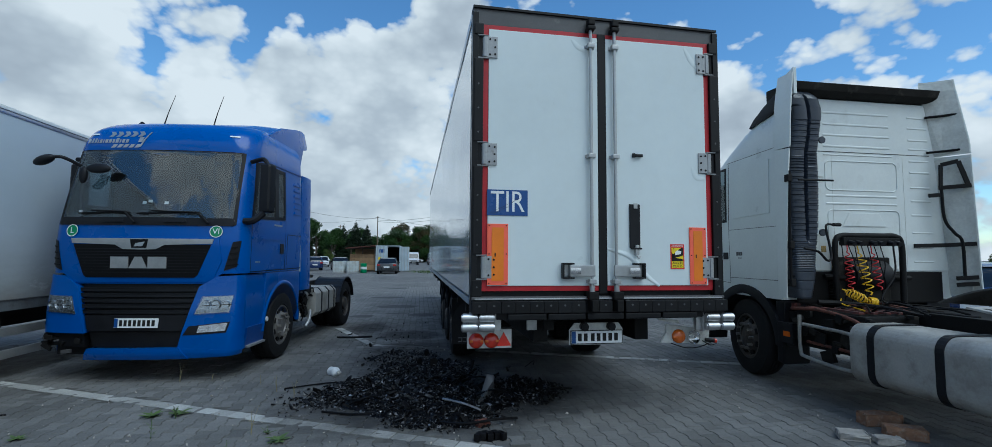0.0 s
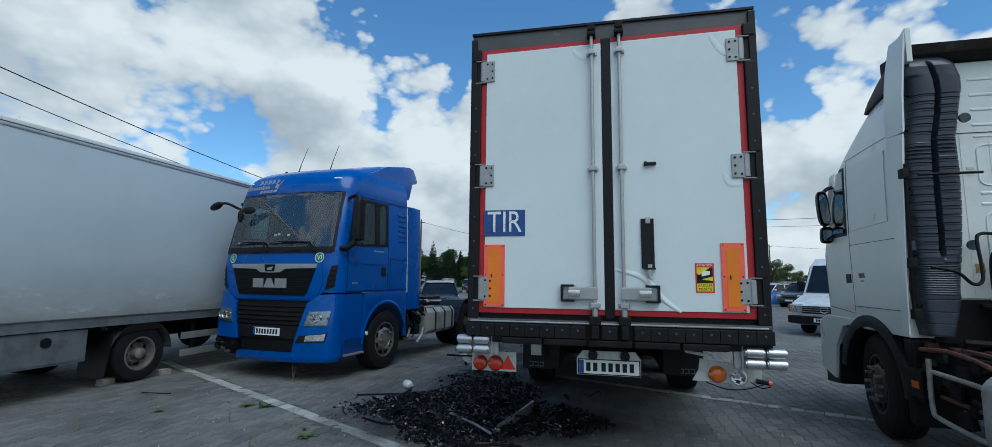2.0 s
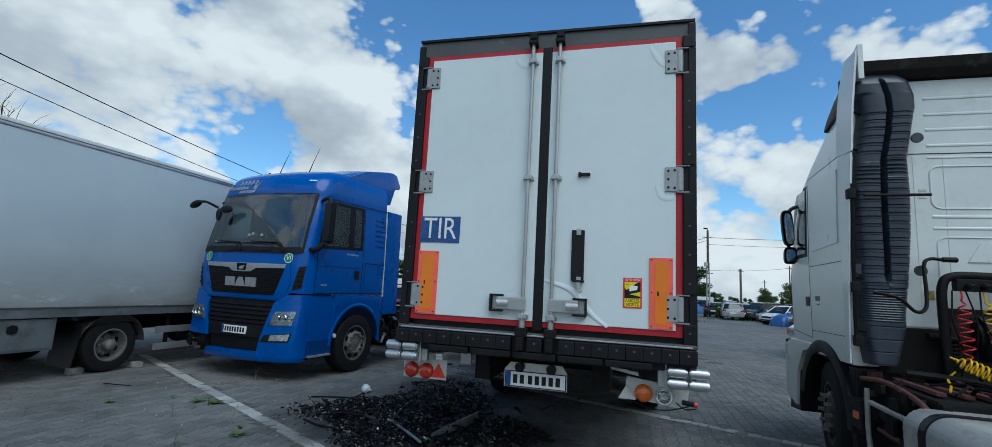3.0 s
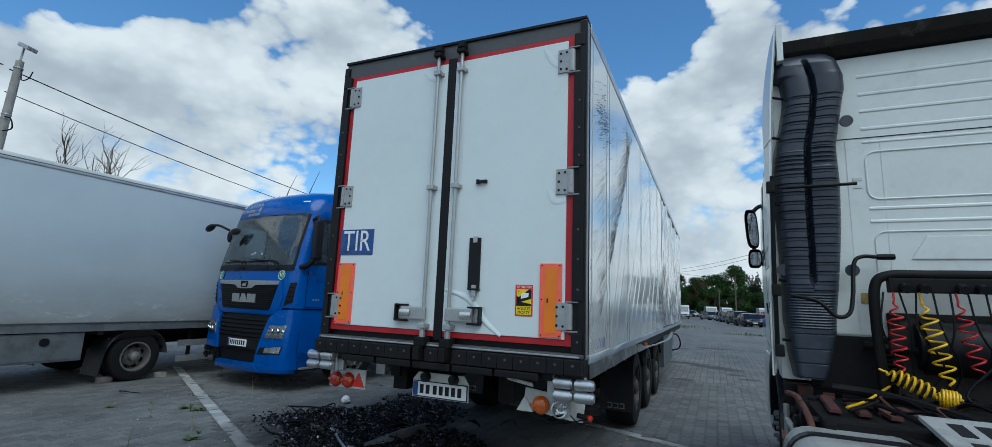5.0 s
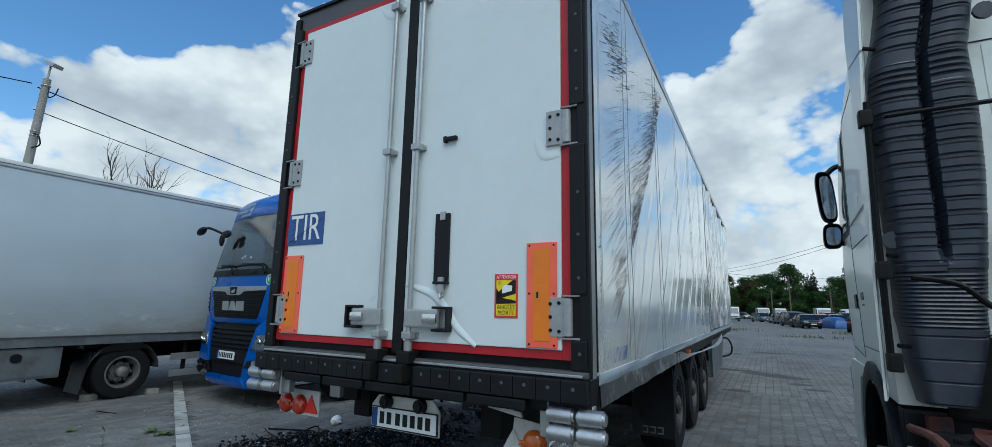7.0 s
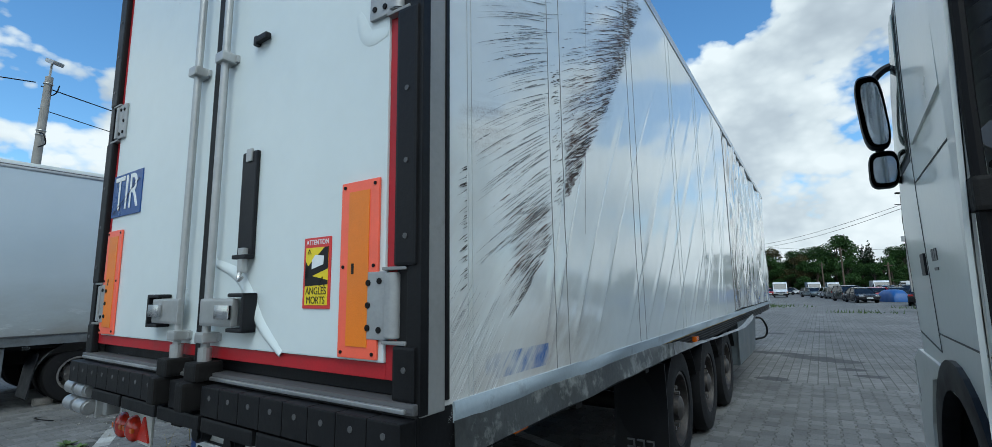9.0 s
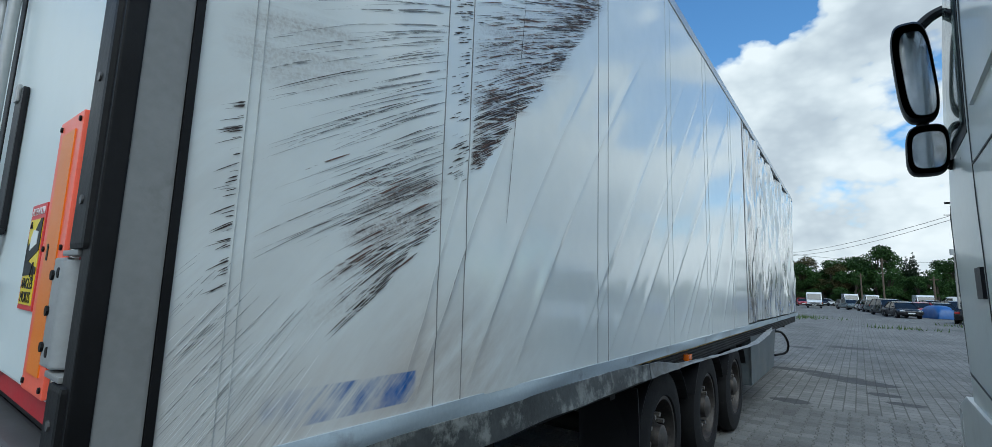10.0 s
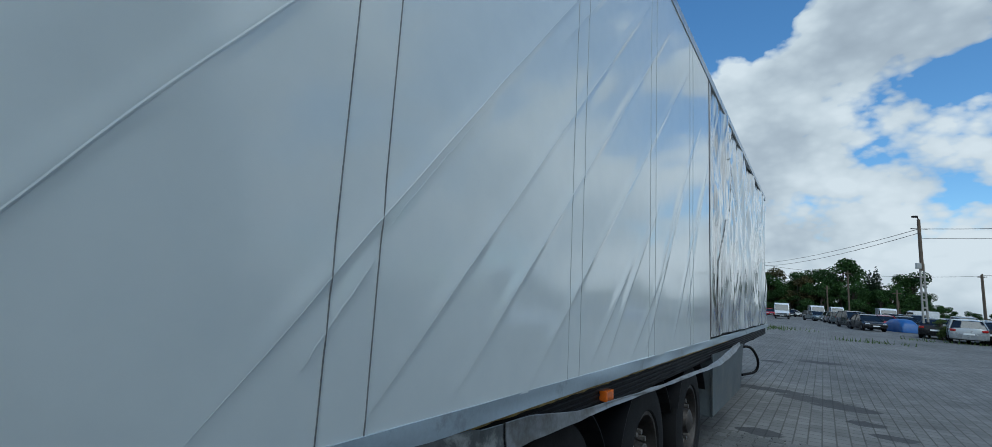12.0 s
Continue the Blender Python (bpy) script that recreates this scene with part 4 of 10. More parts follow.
for k in range(60):
    y = rng.uniform(0.10, 0.40)
    stroke(b, y, rng.uniform(1.22, 1.56) + 0.3 * (0.3 - y), min(y - 0.07, rng.uniform(0.05, 0.3)), rng.uniform(0.9, 1.3), rng.uniform(0.0005, 0.0016))
tagged(part("corner_scuffing", b, M["mark_grey"], trailer), kind="stuff")
b = bmesh.new()
for k in range(46):
    z = rng.uniform(1.53, 1.95)
    stroke(b, 0.176, z, rng.uniform(0.015, 0.055), rng.uniform(0.3, 0.6), rng.uniform(0.0008, 0.0022), 0.4)
tagged(part("nick_scuffing", b, M["mark_dark"], trailer, "short dark nicks along the joint"), kind="stuff")
b = bmesh.new()
for k in range(60):
    y = rng.uniform(0.10, 0.45)
    stroke(b, y, rng.uniform(1.2, 1.5) + 0.3 * (0.3 - y), min(y - 0.07, rng.uniform(0.05, 0.22)), rng.uniform(1.0, 1.3), rng.uniform(0.0006, 0.0016))
tagged(part("bare_scuffing", b, M["white_print"], trailer, "pale scratches at the lower corner"), kind="stuff")
for pts in ([(1.33, 3.5), (1.30, 2.9), (1.235, 2.2), (1.192, 1.80)], [(7.0, 1.5), (7.15, 2.0), (7.5, 2.3), (7.65, 2.55), (7.95, 2.6)], [(8.05, 3.1), (8.2, 2.75)], [(7.8, 3.35), (8.1, 3.45), (8.5, 3.3)], [(6.95, 1.25), (7.05, 1.7)]):
    b = bmesh.new()
    way = [(ya + (yb - ya) * k / 8, za + (zb - za) * k / 8) for (ya, za), (yb, zb) in zip(pts, pts[1:]) for k in range(8)] + [pts[-1]]
    w = [(0.0008 + 0.0014 * rng.random()) if pts[0][0] < 5 else 0.02 * rng.random() + 0.006 for _ in way]
    rows_ = [[b.verts.new((HW + bulge(q[0], q[1]) + 0.004, q[0] + d, q[1])) for d in (-e, e)] for q, e in zip(way, w)]
    for (a0, a1), (c0, c1) in zip(rows_, rows_[1:]):
        b.faces.new((a0, a1, c1, c0))
    part("tear", b, M["scuff_dark"], trailer, "dark tear in the sheet")

# bent lower edge: foam core and peeled aluminium ribbon
part("foam_core", sheet(lambda u, v: (HW - 0.012 + 0.012 * noise.noise((4, u * 60, v * 3)), 1.8 + 6.0 * u, 1.100 + 0.024 * v), 120, 2, (-0.05, 0, 0)), M["insulation"], trailer, "exposed yellow foam edge")


def ribbon(u, v):
    """The lower trim: still on the edge at the rear, peeled off and sagging further ahead."""
    y = 0.10 + 8.2 * u
    top = float(np.interp(y, [0.1, 2.3, 2.9, 3.3, 4.2, 5.0, 6.0, 6.5, 7.2, 8.4], [1.121, 1.119, 1.10, 1.05, 1.005, 0.985, 0.98, 1.02, 1.06, 1.07]))
    tall = float(np.interp(y, [0.1, 2.2, 2.8, 3.4, 3.9, 6.0, 6.6, 7.4, 8.4], [0.115, 0.11, 0.085, 0.03, 0.016, 0.018, 0.045, 0.05, 0.04]))
    out = float(np.interp(y, [0.1, 1.0, 2.0, 3.0, 4.0, 5.2, 5.8, 6.3, 7.2, 8.4], [0.012, 0.014, 0.02, 0.04, 0.035, 0.04, 0.07, 0.12, 0.12, 0.05]))
    return (HW + 0.006 + (out * (0.15 + v) * 0.6 if y < 2.6 else out * (0.75 + 0.25 * v)) + 0.010 * noise.noise((6, y * 3, v)) * min(1.0, 0.3 + v), y, top - tall * v + 0.010 * noise.noise((8, y * 2.2, v)) * min(1.0, 0.2 + v + max(0, y - 2.5)))


lr = part("lower_rail", span((HW - 0.10, 0.25, 0.975), (HW - 0.03, LEN - 0.3, 1.10), 0.006), M["chassis"], trailer, "dark rail under the floor edge")
for z in (1.0, 1.025, 1.05, 1.075):
    part("rail_groove", span((HW - 0.031, 0.3, z - 0.004), (HW - 0.024, LEN - 0.4, z + 0.004)), M["black_plastic"], lr)
part("lower_trim", sheet(lambda u, v: ribbon(0.32 * u, v), 90, 5, (-0.004, 0, 0.002)), M["trim_dark"], trailer, "scuffed dark lower edge trim", smooth=True)
part("peeled_trim", sheet(lambda u, v: ribbon(0.322 + 0.678 * u, v), 200, 4, (-0.004, 0, 0.002)), M["trim_alu"], trailer, "bent aluminium trim peeled off the edge", smooth=True)
for y in (3.75,):
    part("side_marker_lamp", span((HW - 0.03, y - 0.05, 1.02), (HW + 0.012, y + 0.05, 1.07), 0.008), M["amber_lens"], trailer, "amber side marker")
part("rear_side_marker", span((HW - 0.06, 0.5, 0.98), (HW - 0.02, 0.6, 1.03), 0.008), M["amber_lens"], trailer, "amber side marker")

# rear frame, doors
HINGES = (1.475, 2.55, 3.60)
M["hinge_steel"] = mat("dull_hinge_steel", (0.34, 0.35, 0.355), 0.45, 0.25, var=0.15, scale=8, fine=60, bump=0.1, dirt=(0.16, 0.15, 0.14), dirt_at=(0.6, 0.8))
b = prism([(-HW, 3.83), (HW, 3.83), (HW, 3.965), (-HW, 3.995)], "y", -0.03, 0.1, 0.008)
part("header", b, M["grey_frame"], trailer, "grey steel header above the doors")
part("header_edge", prism([(-HW - 0.004, 3.992), (HW + 0.004, 3.962), (HW + 0.004, 3.985), (-HW - 0.004, 4.015)], "y", -0.05, 0.12), M["black_seal"], trailer)
part("rear_seal", span((-HW + 0.09, 0.0, 1.2), (HW - 0.09, 0.06, 3.835)), M["black_seal"], trailer)
for s in (-1, 1):
    for z0, z1 in zip((1.20, *(z + 0.118 for z in HINGES)), (*(z - 0.118 for z in HINGES), 3.83)):
        part("side_seal", span((s * (HW - 0.008), -0.066, z0), (s * 1.192, -0.030, z1), 0.010), M["black_seal"], trailer, "black rubber door seal")
        z = z0 + 0.09
        while z < z1 - 0.05:
            part("seal_screw", rod((s * 1.240, -0.0655, z), (s * 1.240, -0.069, z), 0.009, 8), M["grey_frame"], trailer)
            z += 0.235


def door(x0, x1):
    """One white door leaf with its red edging, hinges and locking bar."""
    leaf = part("door", span((x0, -0.045, 1.30), (x1, 0.0, 3.785), 0.006), M["door_white"], trailer, "white door leaf with red edging")
    s = -1 if x0 + x1 < 0 else 1
    outer, inner = (x0, x1) if s < 0 else (x1, x0)
    e = outer + s * 0.055
    part("red_edging", span((e, -0.036, 1.25), (outer, -0.004, 3.83), 0.003), M["red_tape"], leaf)
    part("red_edging", span((outer, -0.036, 1.25), (inner, -0.004, 1.2985), 0.003), M["red_tape"], leaf)
    part("red_edging", span((outer, -0.036, 3.7865), (inner, -0.004, 3.83), 0.003), M["red_tape"], leaf)
    for z in HINGES:
        hg = part("hinge", span((outer - s * 0.085, -0.058, z - 0.105), (outer + s * 0.022, -0.046, z + 0.105), 0.004), M["hinge_steel"], leaf, "galvanised hinge plate")
        part("hinge_knuckle", rod((outer + s * 0.036, -0.040, z - 0.10), (outer + s * 0.036, -0.040, z + 0.10), 0.026, 16, bevel=0.004), M["hinge_steel"], hg, smooth=True)
        part("hinge_fold", span((outer + s * 0.016, -0.066, z - 0.098), (outer + s * 0.040, -0.044, z + 0.098), 0.006), M["hinge_steel"], hg)
        for dz in (-0.112, 0.112):
            part("hinge_bracket", span((outer + s * 0.004, -0.062, z + dz - 0.005), (outer + s * 0.106, -0.006, z + dz + 0.006), 0.003), M["post_grey"], leaf)
        part("hinge_recess", span((outer + s * 0.050, -0.040, z - 0.106), (outer + s * 0.106, -0.006, z + 0.106)), M["black_seal"], leaf)
        for dx, dz in ((-0.06, 0.07), (-0.06, 0.0), (-0.06, -0.07), (-0.01, 0.075), (-0.01, -0.075)):
            part("hinge_bolt", rod((outer + s * dx, -0.057, z + dz), (outer + s * dx, -0.0625, z + dz), 0.010, 8), M["chassis"], leaf)
    bx = -0.12 if s < 0 else 0.13
    part("locking_bar", rod((bx, -0.085, 1.22), (bx, -0.085, 3.90), 0.0165, 14), M["galv"], leaf, "galvanised locking bar", smooth=True)
    for z in (3.68, 2.57, 1.34):
        b = span((bx - 0.035, -0.115, z - 0.022), (bx + 0.035, -0.045, z + 0.022), 0.008)
        span((bx - 0.05, -0.06, z - 0.016), (bx + 0.05, -0.045, z + 0.016), 0.004, bm=b)
        part("bar_guide", b, M["galv"], leaf)
    b = span((bx - 0.04, -0.13, 3.84), (bx + 0.04, -0.03, 3.875), 0.008)
    span((bx - 0.035, -0.13, 3.885), (bx + 0.035, -0.05, 3.95), 0.012, bm=b)
    part("top_cam", b, M["chassis"], leaf, "dark steel locking cam")
    b = span((bx - 0.05, -0.14, 1.17), (bx + 0.05, -0.03, 1.245), 0.014)
    span((bx - 0.032, -0.175, 1.06), (bx + 0.032, -0.04, 1.17), 0.012, bm=b)
    part("bottom_cam", b, M["chassis"], leaf, "black steel locking cam")
    part("cam_sleeve", rod((bx, -0.085, 1.24), (bx, -0.085, 1.30), 0.026, 14), M["galv"], leaf)
    # handle with its recessed holder
    hx = bx + s * 0.17
    b = span((bx - s * 0.028, -0.106, 1.388), (hx + s * 0.06, -0.080, 1.500), 0.012)
    part("lock_handle", b, M["galv"], leaf, "silver lock handle")
    b = bmesh.new()
    x_a, x_b = hx + s * 0.01, hx + s * 0.13
    for q in ((x_a, 1.368, x_b, 1.384), (x_a, 1.504, x_b, 1.520)):
        span((q[0], -0.102, q[1]), (q[2], -0.046, q[3]), 0.006, bm=b)
    span((x_b - s * 0.018, -0.102, 1.368), (x_b, -0.046, 1.520), 0.006, bm=b)
    part("handle_holder", b, M["black_plastic"], leaf, "black handle holder")
    part("handle_grip", span((hx - s * 0.045, -0.124, 1.418), (hx + s * 0.06, -0.108, 1.474), 0.007), M["chrome"], leaf, smooth=True)
    part("handle_plate", span((x_a, -0.062, 1.39), (x_b - s * 0.02, -0.046, 1.50), 0.003), M["galv"], leaf)
    return leaf


left_door = door(-1.14, -0.035)
right_door = door(0.052, 1.135)
part("centre_seal", span((-0.034, -0.05, 1.22), (0.051, 0.0, 3.83), 0.01), M["black_seal"], trailer, "black rubber seal between the doors")

# door furniture
FACE = Matrix.Rotation(radians(90), 4, "X")
part("tir_plate", span((-1.148, -0.051, 1.965), (-0.752, -0.0455, 2.212), 0.002), M["blue_sign"], left_door, "blue plate with white letters")
words("TIR", 0.285, Matrix.Translation((-0.95, -0.0525, 2.089)) @ FACE, M["white_print"], left_door, name="plate_lettering", stretch=0.80)
b = bmesh.new()
tube([(-1.13, -0.0535, 1.985), (-0.97, -0.0535, 2.06), (-0.78, -0.0535, 2.16)], 0.0012, 4, bm=b)
tube([(-1.10, -0.0535, 1.98), (-0.94, -0.0535, 2.05), (-0.84, -0.0535, 2.16)], 0.0010, 4, bm=b)
part("plate_scratch", b, M["scuff_dark"], left_door)
for x0, x1, d in ((-1.143, -0.943, left_door), (0.93, 1.113, right_door)):
    part("reflector_border", span((x0, -0.056, 1.308), (x1, -0.0465, 1.885), 0.004), M["coral"], d, "fluorescent red marker plate")
    part("reflector_field", span((x0 + 0.042, -0.0585, 1.345), (x1 - 0.042, -0.0555, 1.85)), M["orange"], d, "orange reflective field")
    for zz in (1.325, 1.6, 1.868):
        for xx in (x0 + 0.018, x1 - 0.018):
            part("rivet", rod((xx, -0.055, zz), (xx, -0.0595, zz), 0.006, 8), M["chassis"], d)
    xm = (x0 + x1) / 2 - 0.03
    part("maker_mark", span((xm, -0.0595, 1.575), (xm + 0.012, -0.058, 1.61)), M["black_print"], d)
part("sticker_border", span((0.722, -0.0485, 1.462), (0.872, -0.0455, 1.712)), M["sticker_red"], right_door, "red bordered warning sticker")
part("sticker_field", span((0.734, -0.0497, 1.474), (0.860, -0.0482, 1.676)), M["yellow"], right_door, "yellow warning field")
part("sticker_cone", prism([(0.734, 1.565), (0.860, 1.60), (0.860, 1.676), (0.84, 1.676), (0.734, 1.60)], "y", -0.0506, -0.0492), M["black_print"], right_door)
part("sticker_cone", prism([(0.734, 1.63), (0.775, 1.575), (0.86, 1.56), (0.86, 1.545), (0.734, 1.54)], "y", -0.0506, -0.0492), M["black_print"], right_door)
b = prism([(0.772, 1.60), (0.835, 1.615), (0.838, 1.645), (0.79, 1.65), (0.772, 1.632)], "y", -0.0516, -0.0503)
part("sticker_vehicle", b, M["white_print"], right_door, "white vehicle pictogram")
for tri_ in (((0.815, 1.54), (0.845, 1.535), (0.832, 1.572)), ((0.745, 1.655), (0.765, 1.655), (0.755, 1.67))):
    part("sticker_triangle", tube([(x, -0.0508, z) for x, z in tri_], 0.0014, 4, close=True), M["black_print"], right_door)
words("ATTENTION", 0.026, Matrix.Translation((0.797, -0.0492, 1.694)) @ FACE, M["white_print"], right_door, 0.0004, "sticker_lettering", 0.86)
words("ANGLES", 0.036, Matrix.Translation((0.797, -0.0504, 1.522)) @ FACE, M["black_print"], right_door, 0.0004, "sticker_lettering", 0.88)
words("MORTS", 0.036, Matrix.Translation((0.797, -0.0504, 1.490)) @ FACE, M["black_print"], right_door, 0.0004, "sticker_lettering", 0.88)
b = span((0.285, -0.062, 1.665), (0.395, -0.0455, 2.105), 0.008)
part("door_strap", b, M["black_plastic"], right_door, "black door holding strap")
part("strap_clip", span((0.325, -0.07, 2.06), (0.365, -0.06, 2.115), 0.004), M["galv"], right_door)
b = span((0.335, -0.085, 1.60), (0.372, -0.06, 1.70), 0.006)
tube(curve_pts([(0.353, -0.075, 1.61), (0.353, -0.085, 1.585), (0.365, -0.09, 1.57), (0.38, -0.085, 1.585)], 5), 0.008, 6, bm=b)
part("strap_buckle", b, M["galv"], right_door)
part("strap_foot", span((0.30, -0.09, 1.655), (0.40, -0.05, 1.672), 0.004), M["black_plastic"], right_door)
b = span((0.345, -0.075, 2.585), (0.43, -0.05, 2.612), 0.008)
span((0.325, -0.07, 2.578), (0.35, -0.0455, 2.62), 0.006, bm=b)
part("door_hook", b, M["black_plastic"], right_door, "small black hook")


def fold(pts, wide, lift):
    """A band of dented sheet that catches the light."""
    line = curve_pts([(x, 0, z) for x, z in pts], 10)

    def f(u, v):
        k = min(int(u * (len(line) - 1)), len(line) - 2)
        p = line[k].lerp(line[k + 1], u * (len(line) - 1) - k)
        d = (line[k + 1] - line[k]).normalized()
        nx, nzz = -d.z, d.x
        w = wide * math.sin(math.pi * min(1, max(0, 0.06 + 0.88 * u))) ** 0.5
        s = (v - 0.5) * 2
        return (p.x + nx * w * s, -0.0458 - lift * (1 - s * s) * (0.4 + 0.6 * math.sin(math.pi * u)) + 0.4 * lift * s * (1 - s * s), p.z + nzz * w * s)
    return sheet(f, 40, 8, (0, 0.004, 0))


part("dent_ridge", fold([(0.06, 1.66), (0.26, 1.60), (0.36, 1.52), (0.46, 1.40), (0.60, 1.295)], 0.030, 0.009), M["door_white"], right_door, "dented fold in the white sheet", smooth=True)
part("dent_ridge", fold([(-0.30, 3.75), (-0.22, 3.67), (-0.06, 3.64)], 0.030, 0.0028), M["door_white"], left_door, smooth=True)
part("dent_ridge", fold([(0.92, 3.76), (1.0, 3.62), (1.1, 3.53)], 0.030, 0.0028), M["door_white"], right_door, smooth=True)
part("dent_ridge", fold([(0.98, 2.5), (1.03, 2.4), (1.13, 2.39)], 0.030, 0.0028), M["door_white"], right_door, smooth=True)

# bumper: rubber blocks on a steel beam, rollers, lamp boards
part("bumper_beam", span((-HW, -0.06, 0.985), (HW, 0.12, 1.17), 0.012), M["black_seal"], trailer)
part("sill_strip", span((-HW, -0.075, 1.168), (HW, 0.0, 1.2), 0.01), M["grey_frame"], trailer)
part("sill_edge", span((-HW + 0.03, -0.084, 1.172), (HW - 0.03, -0.073, 1.186), 0.003), M["alu"], trailer, "worn aluminium strip")
x = -HW + 0.004
for k in range(19):
    w = 0.1325
    if not (-0.2 < x + w / 2 < -0.06 or 0.06 < x + w / 2 < 0.2):
        blk = part("bumper_block", span((x, -0.125, 1.05), (x + w, -0.06, 1.16), 0.005), M["black_seal"], trailer)
        part("block_bolt", rod((x + w / 2, -0.127, 1.12), (x + w / 2, -0.122, 1.12), 0.010, 8), M["grey_frame"], blk)
    x += w + 0.0032
for k in range(5):
    xx = -0.95 + k * 0.385
    part("lower_bumper_block", span((xx, -0.12, 0.985), (xx + 0.365, -0.05, 1.043), 0.012), M["black_seal"], trailer)
for s, zc in ((-1, 0.965), (1, 0.94)):
    for kx in (0, 1):
        for kz in (0, 1):
            x0 = s * 1.225 - 0.075 + (kx - 0.5) * 0.16
            part("bumper_roller", rod((x0, -0.08, zc + (kz - 0.5) * 0.088), (x0 + 0.147, -0.08, zc + (kz - 0.5) * 0.088), 0.041, 20, bevel=0.012), M["alu"], trailer, "scuffed metal roller", smooth=True)
    b = span((s * 1.06 - 0.01, -0.06, zc - 0.1), (s * 1.06 + 0.01, 0.05, zc + 0.1), 0.004)
    span((s * 1.0, -0.03, zc - 0.09), (s * 1.3, 0.02, zc + 0.09), 0.01, bm=b)
    part("roller_bracket", b, M["galv"], trailer)


def round_lamp(x, y, z, r, m, name, label):
    b = lathe([(0.001, y - 0.05), (r * 0.5, y - 0.046), (r * 0.85, y - 0.034), (r, y - 0.016), (r, y)], 24, "y")
    lamp = part(name, b, m, trailer, label, smooth=True, angle=50)
    lamp.location = (x, 0, z)
    return lamp


def tri(x, z, s, y, material, name, label):
    b = prism([(x - s, z - s * 0.85), (x + s, z - s * 0.85), (x, z + s * 0.9)], "y", y - 0.012, y, 0.003)
    part(name, b, material, trailer, label)


LB = 0.14
part("lamp_board", span((-1.30, LB, 0.69), (-0.865, LB + 0.015, 0.872), 0.006), M["white_dirty"], trailer, "dirty white lamp board")
round_lamp(-1.215, LB, 0.765, 0.072, M["red_lens"], "rear_lamp", "round red and amber lamp")
round_lamp(-1.065, LB, 0.765, 0.072, M["red_lens"], "rear_lamp", "round red and amber lamp")
for x in (-1.215, -1.065, 0.885):
    part("lamp_band", span((x - 0.067, LB - 0.046, 0.752), (x + 0.067, LB - 0.03, 0.778), 0.006), M["amber_lens"], trailer)
tri(-0.945, 0.775, 0.075, LB, M["red_refl"], "warning_triangle", "red reflector triangle")
b = box((0, 0, 0), (0.50, 0.014, 0.17), 0.006, Matrix.Rotation(radians(7), 4, "Y"))
bmesh.ops.translate(b, vec=(1.0, LB + 0.01, 0.775), verts=b.verts)
part("lamp_board", b, M["white_dirty"], trailer, "bent white lamp board")
tri(0.765, 0.765, 0.072, LB - 0.002, M["white_dirty"], "warning_triangle", "bleached reflector triangle")
round_lamp(0.90, LB, 0.765, 0.072, M["amber_lens"], "rear_lamp", "round amber lamp")
b = lathe([(0.072, LB - 0.03), (0.066, LB - 0.03), (0.05, LB - 0.005), (0.02, LB + 0.005), (0.001, LB + 0.005)], 24, "y")
rod((0, LB - 0.04, 0), (0, LB, 0), 0.012, 8, bm=b)
o = part("broken_lamp", b, M["chrome"], trailer, "broken lamp with bare reflector", smooth=True)
o.location = (1.06, 0, 0.755)
b = tube(curve_pts([(0.8, LB - 0.03, 0.70), (0.95, LB - 0.05, 0.655), (1.1, LB - 0.05, 0.66), (1.25, LB - 0.03, 0.70)], 6), 0.005, 6)
tube(curve_pts([(1.15, LB - 0.03, 0.72), (1.22, LB - 0.06, 0.68), (1.3, LB - 0.05, 0.69)], 6), 0.005, 6, bm=b)
part("loose_cable", b, M["hose_black"], trailer)
part("rubber_stub", rod((1.20, LB - 0.01, 0.725), (1.29, LB - 0.02, 0.715), 0.020, 10), M["black_seal"], trailer)
part("red_cap", rod((1.29, LB - 0.02, 0.715), (1.315, LB - 0.022, 0.712), 0.023, 10), M["red_lens"], trailer)
part("bent_bracket", prism([(0.62, 0.97), (0.85, 0.94), (0.86, 0.91), (0.64, 0.945)], "y", 0.05, 0.07), M["white_dirty"], trailer)
for x in (-0.72, -0.55):
    part("hanger", span((x, 0.1, 0.86), (x + 0.1, 0.14, 0.99), 0.006), M["galv"] if x < -0.6 else M["chassis"], trailer)

# number plate: letters left out
pl = part("plate_holder", prism([(-0.295, 0.71), (0.265, 0.71), (0.265, 0.86), (0.22, 0.925), (-0.24, 0.925), (-0.295, 0.86)], "y", 0.09, 0.105, 0.004), M["white_dirty"], trailer, "white plate holder")
part("number_plate", span((-0.275, 0.078, 0.725), (0.25, 0.09, 0.845), 0.003), M["white_print"], pl, "white plate with blue band")
part("plate_rim", span((-0.285, 0.082, 0.716), (0.26, 0.0885, 0.853), 0.003), M["black_plastic"], pl)
part("plate_band", span((-0.273, 0.0765, 0.727), (-0.232, 0.0785, 0.843)), M["blue_sign"], pl)
for k in range(7):
    part("plate_mark", bars(1, 0.038, 0.075, 0, -0.21 + 0.061 * k + (0.012 if k > 1 else 0), 0.785, 0.0775), M["black_print"], pl)
for x in (-0.15, 0.13):
    part("plate_lamp", rod((x, 0.03, 0.89), (x, 0.1, 0.89), 0.042, 16, bevel=0.012), M["black_plastic"], pl, smooth=True)

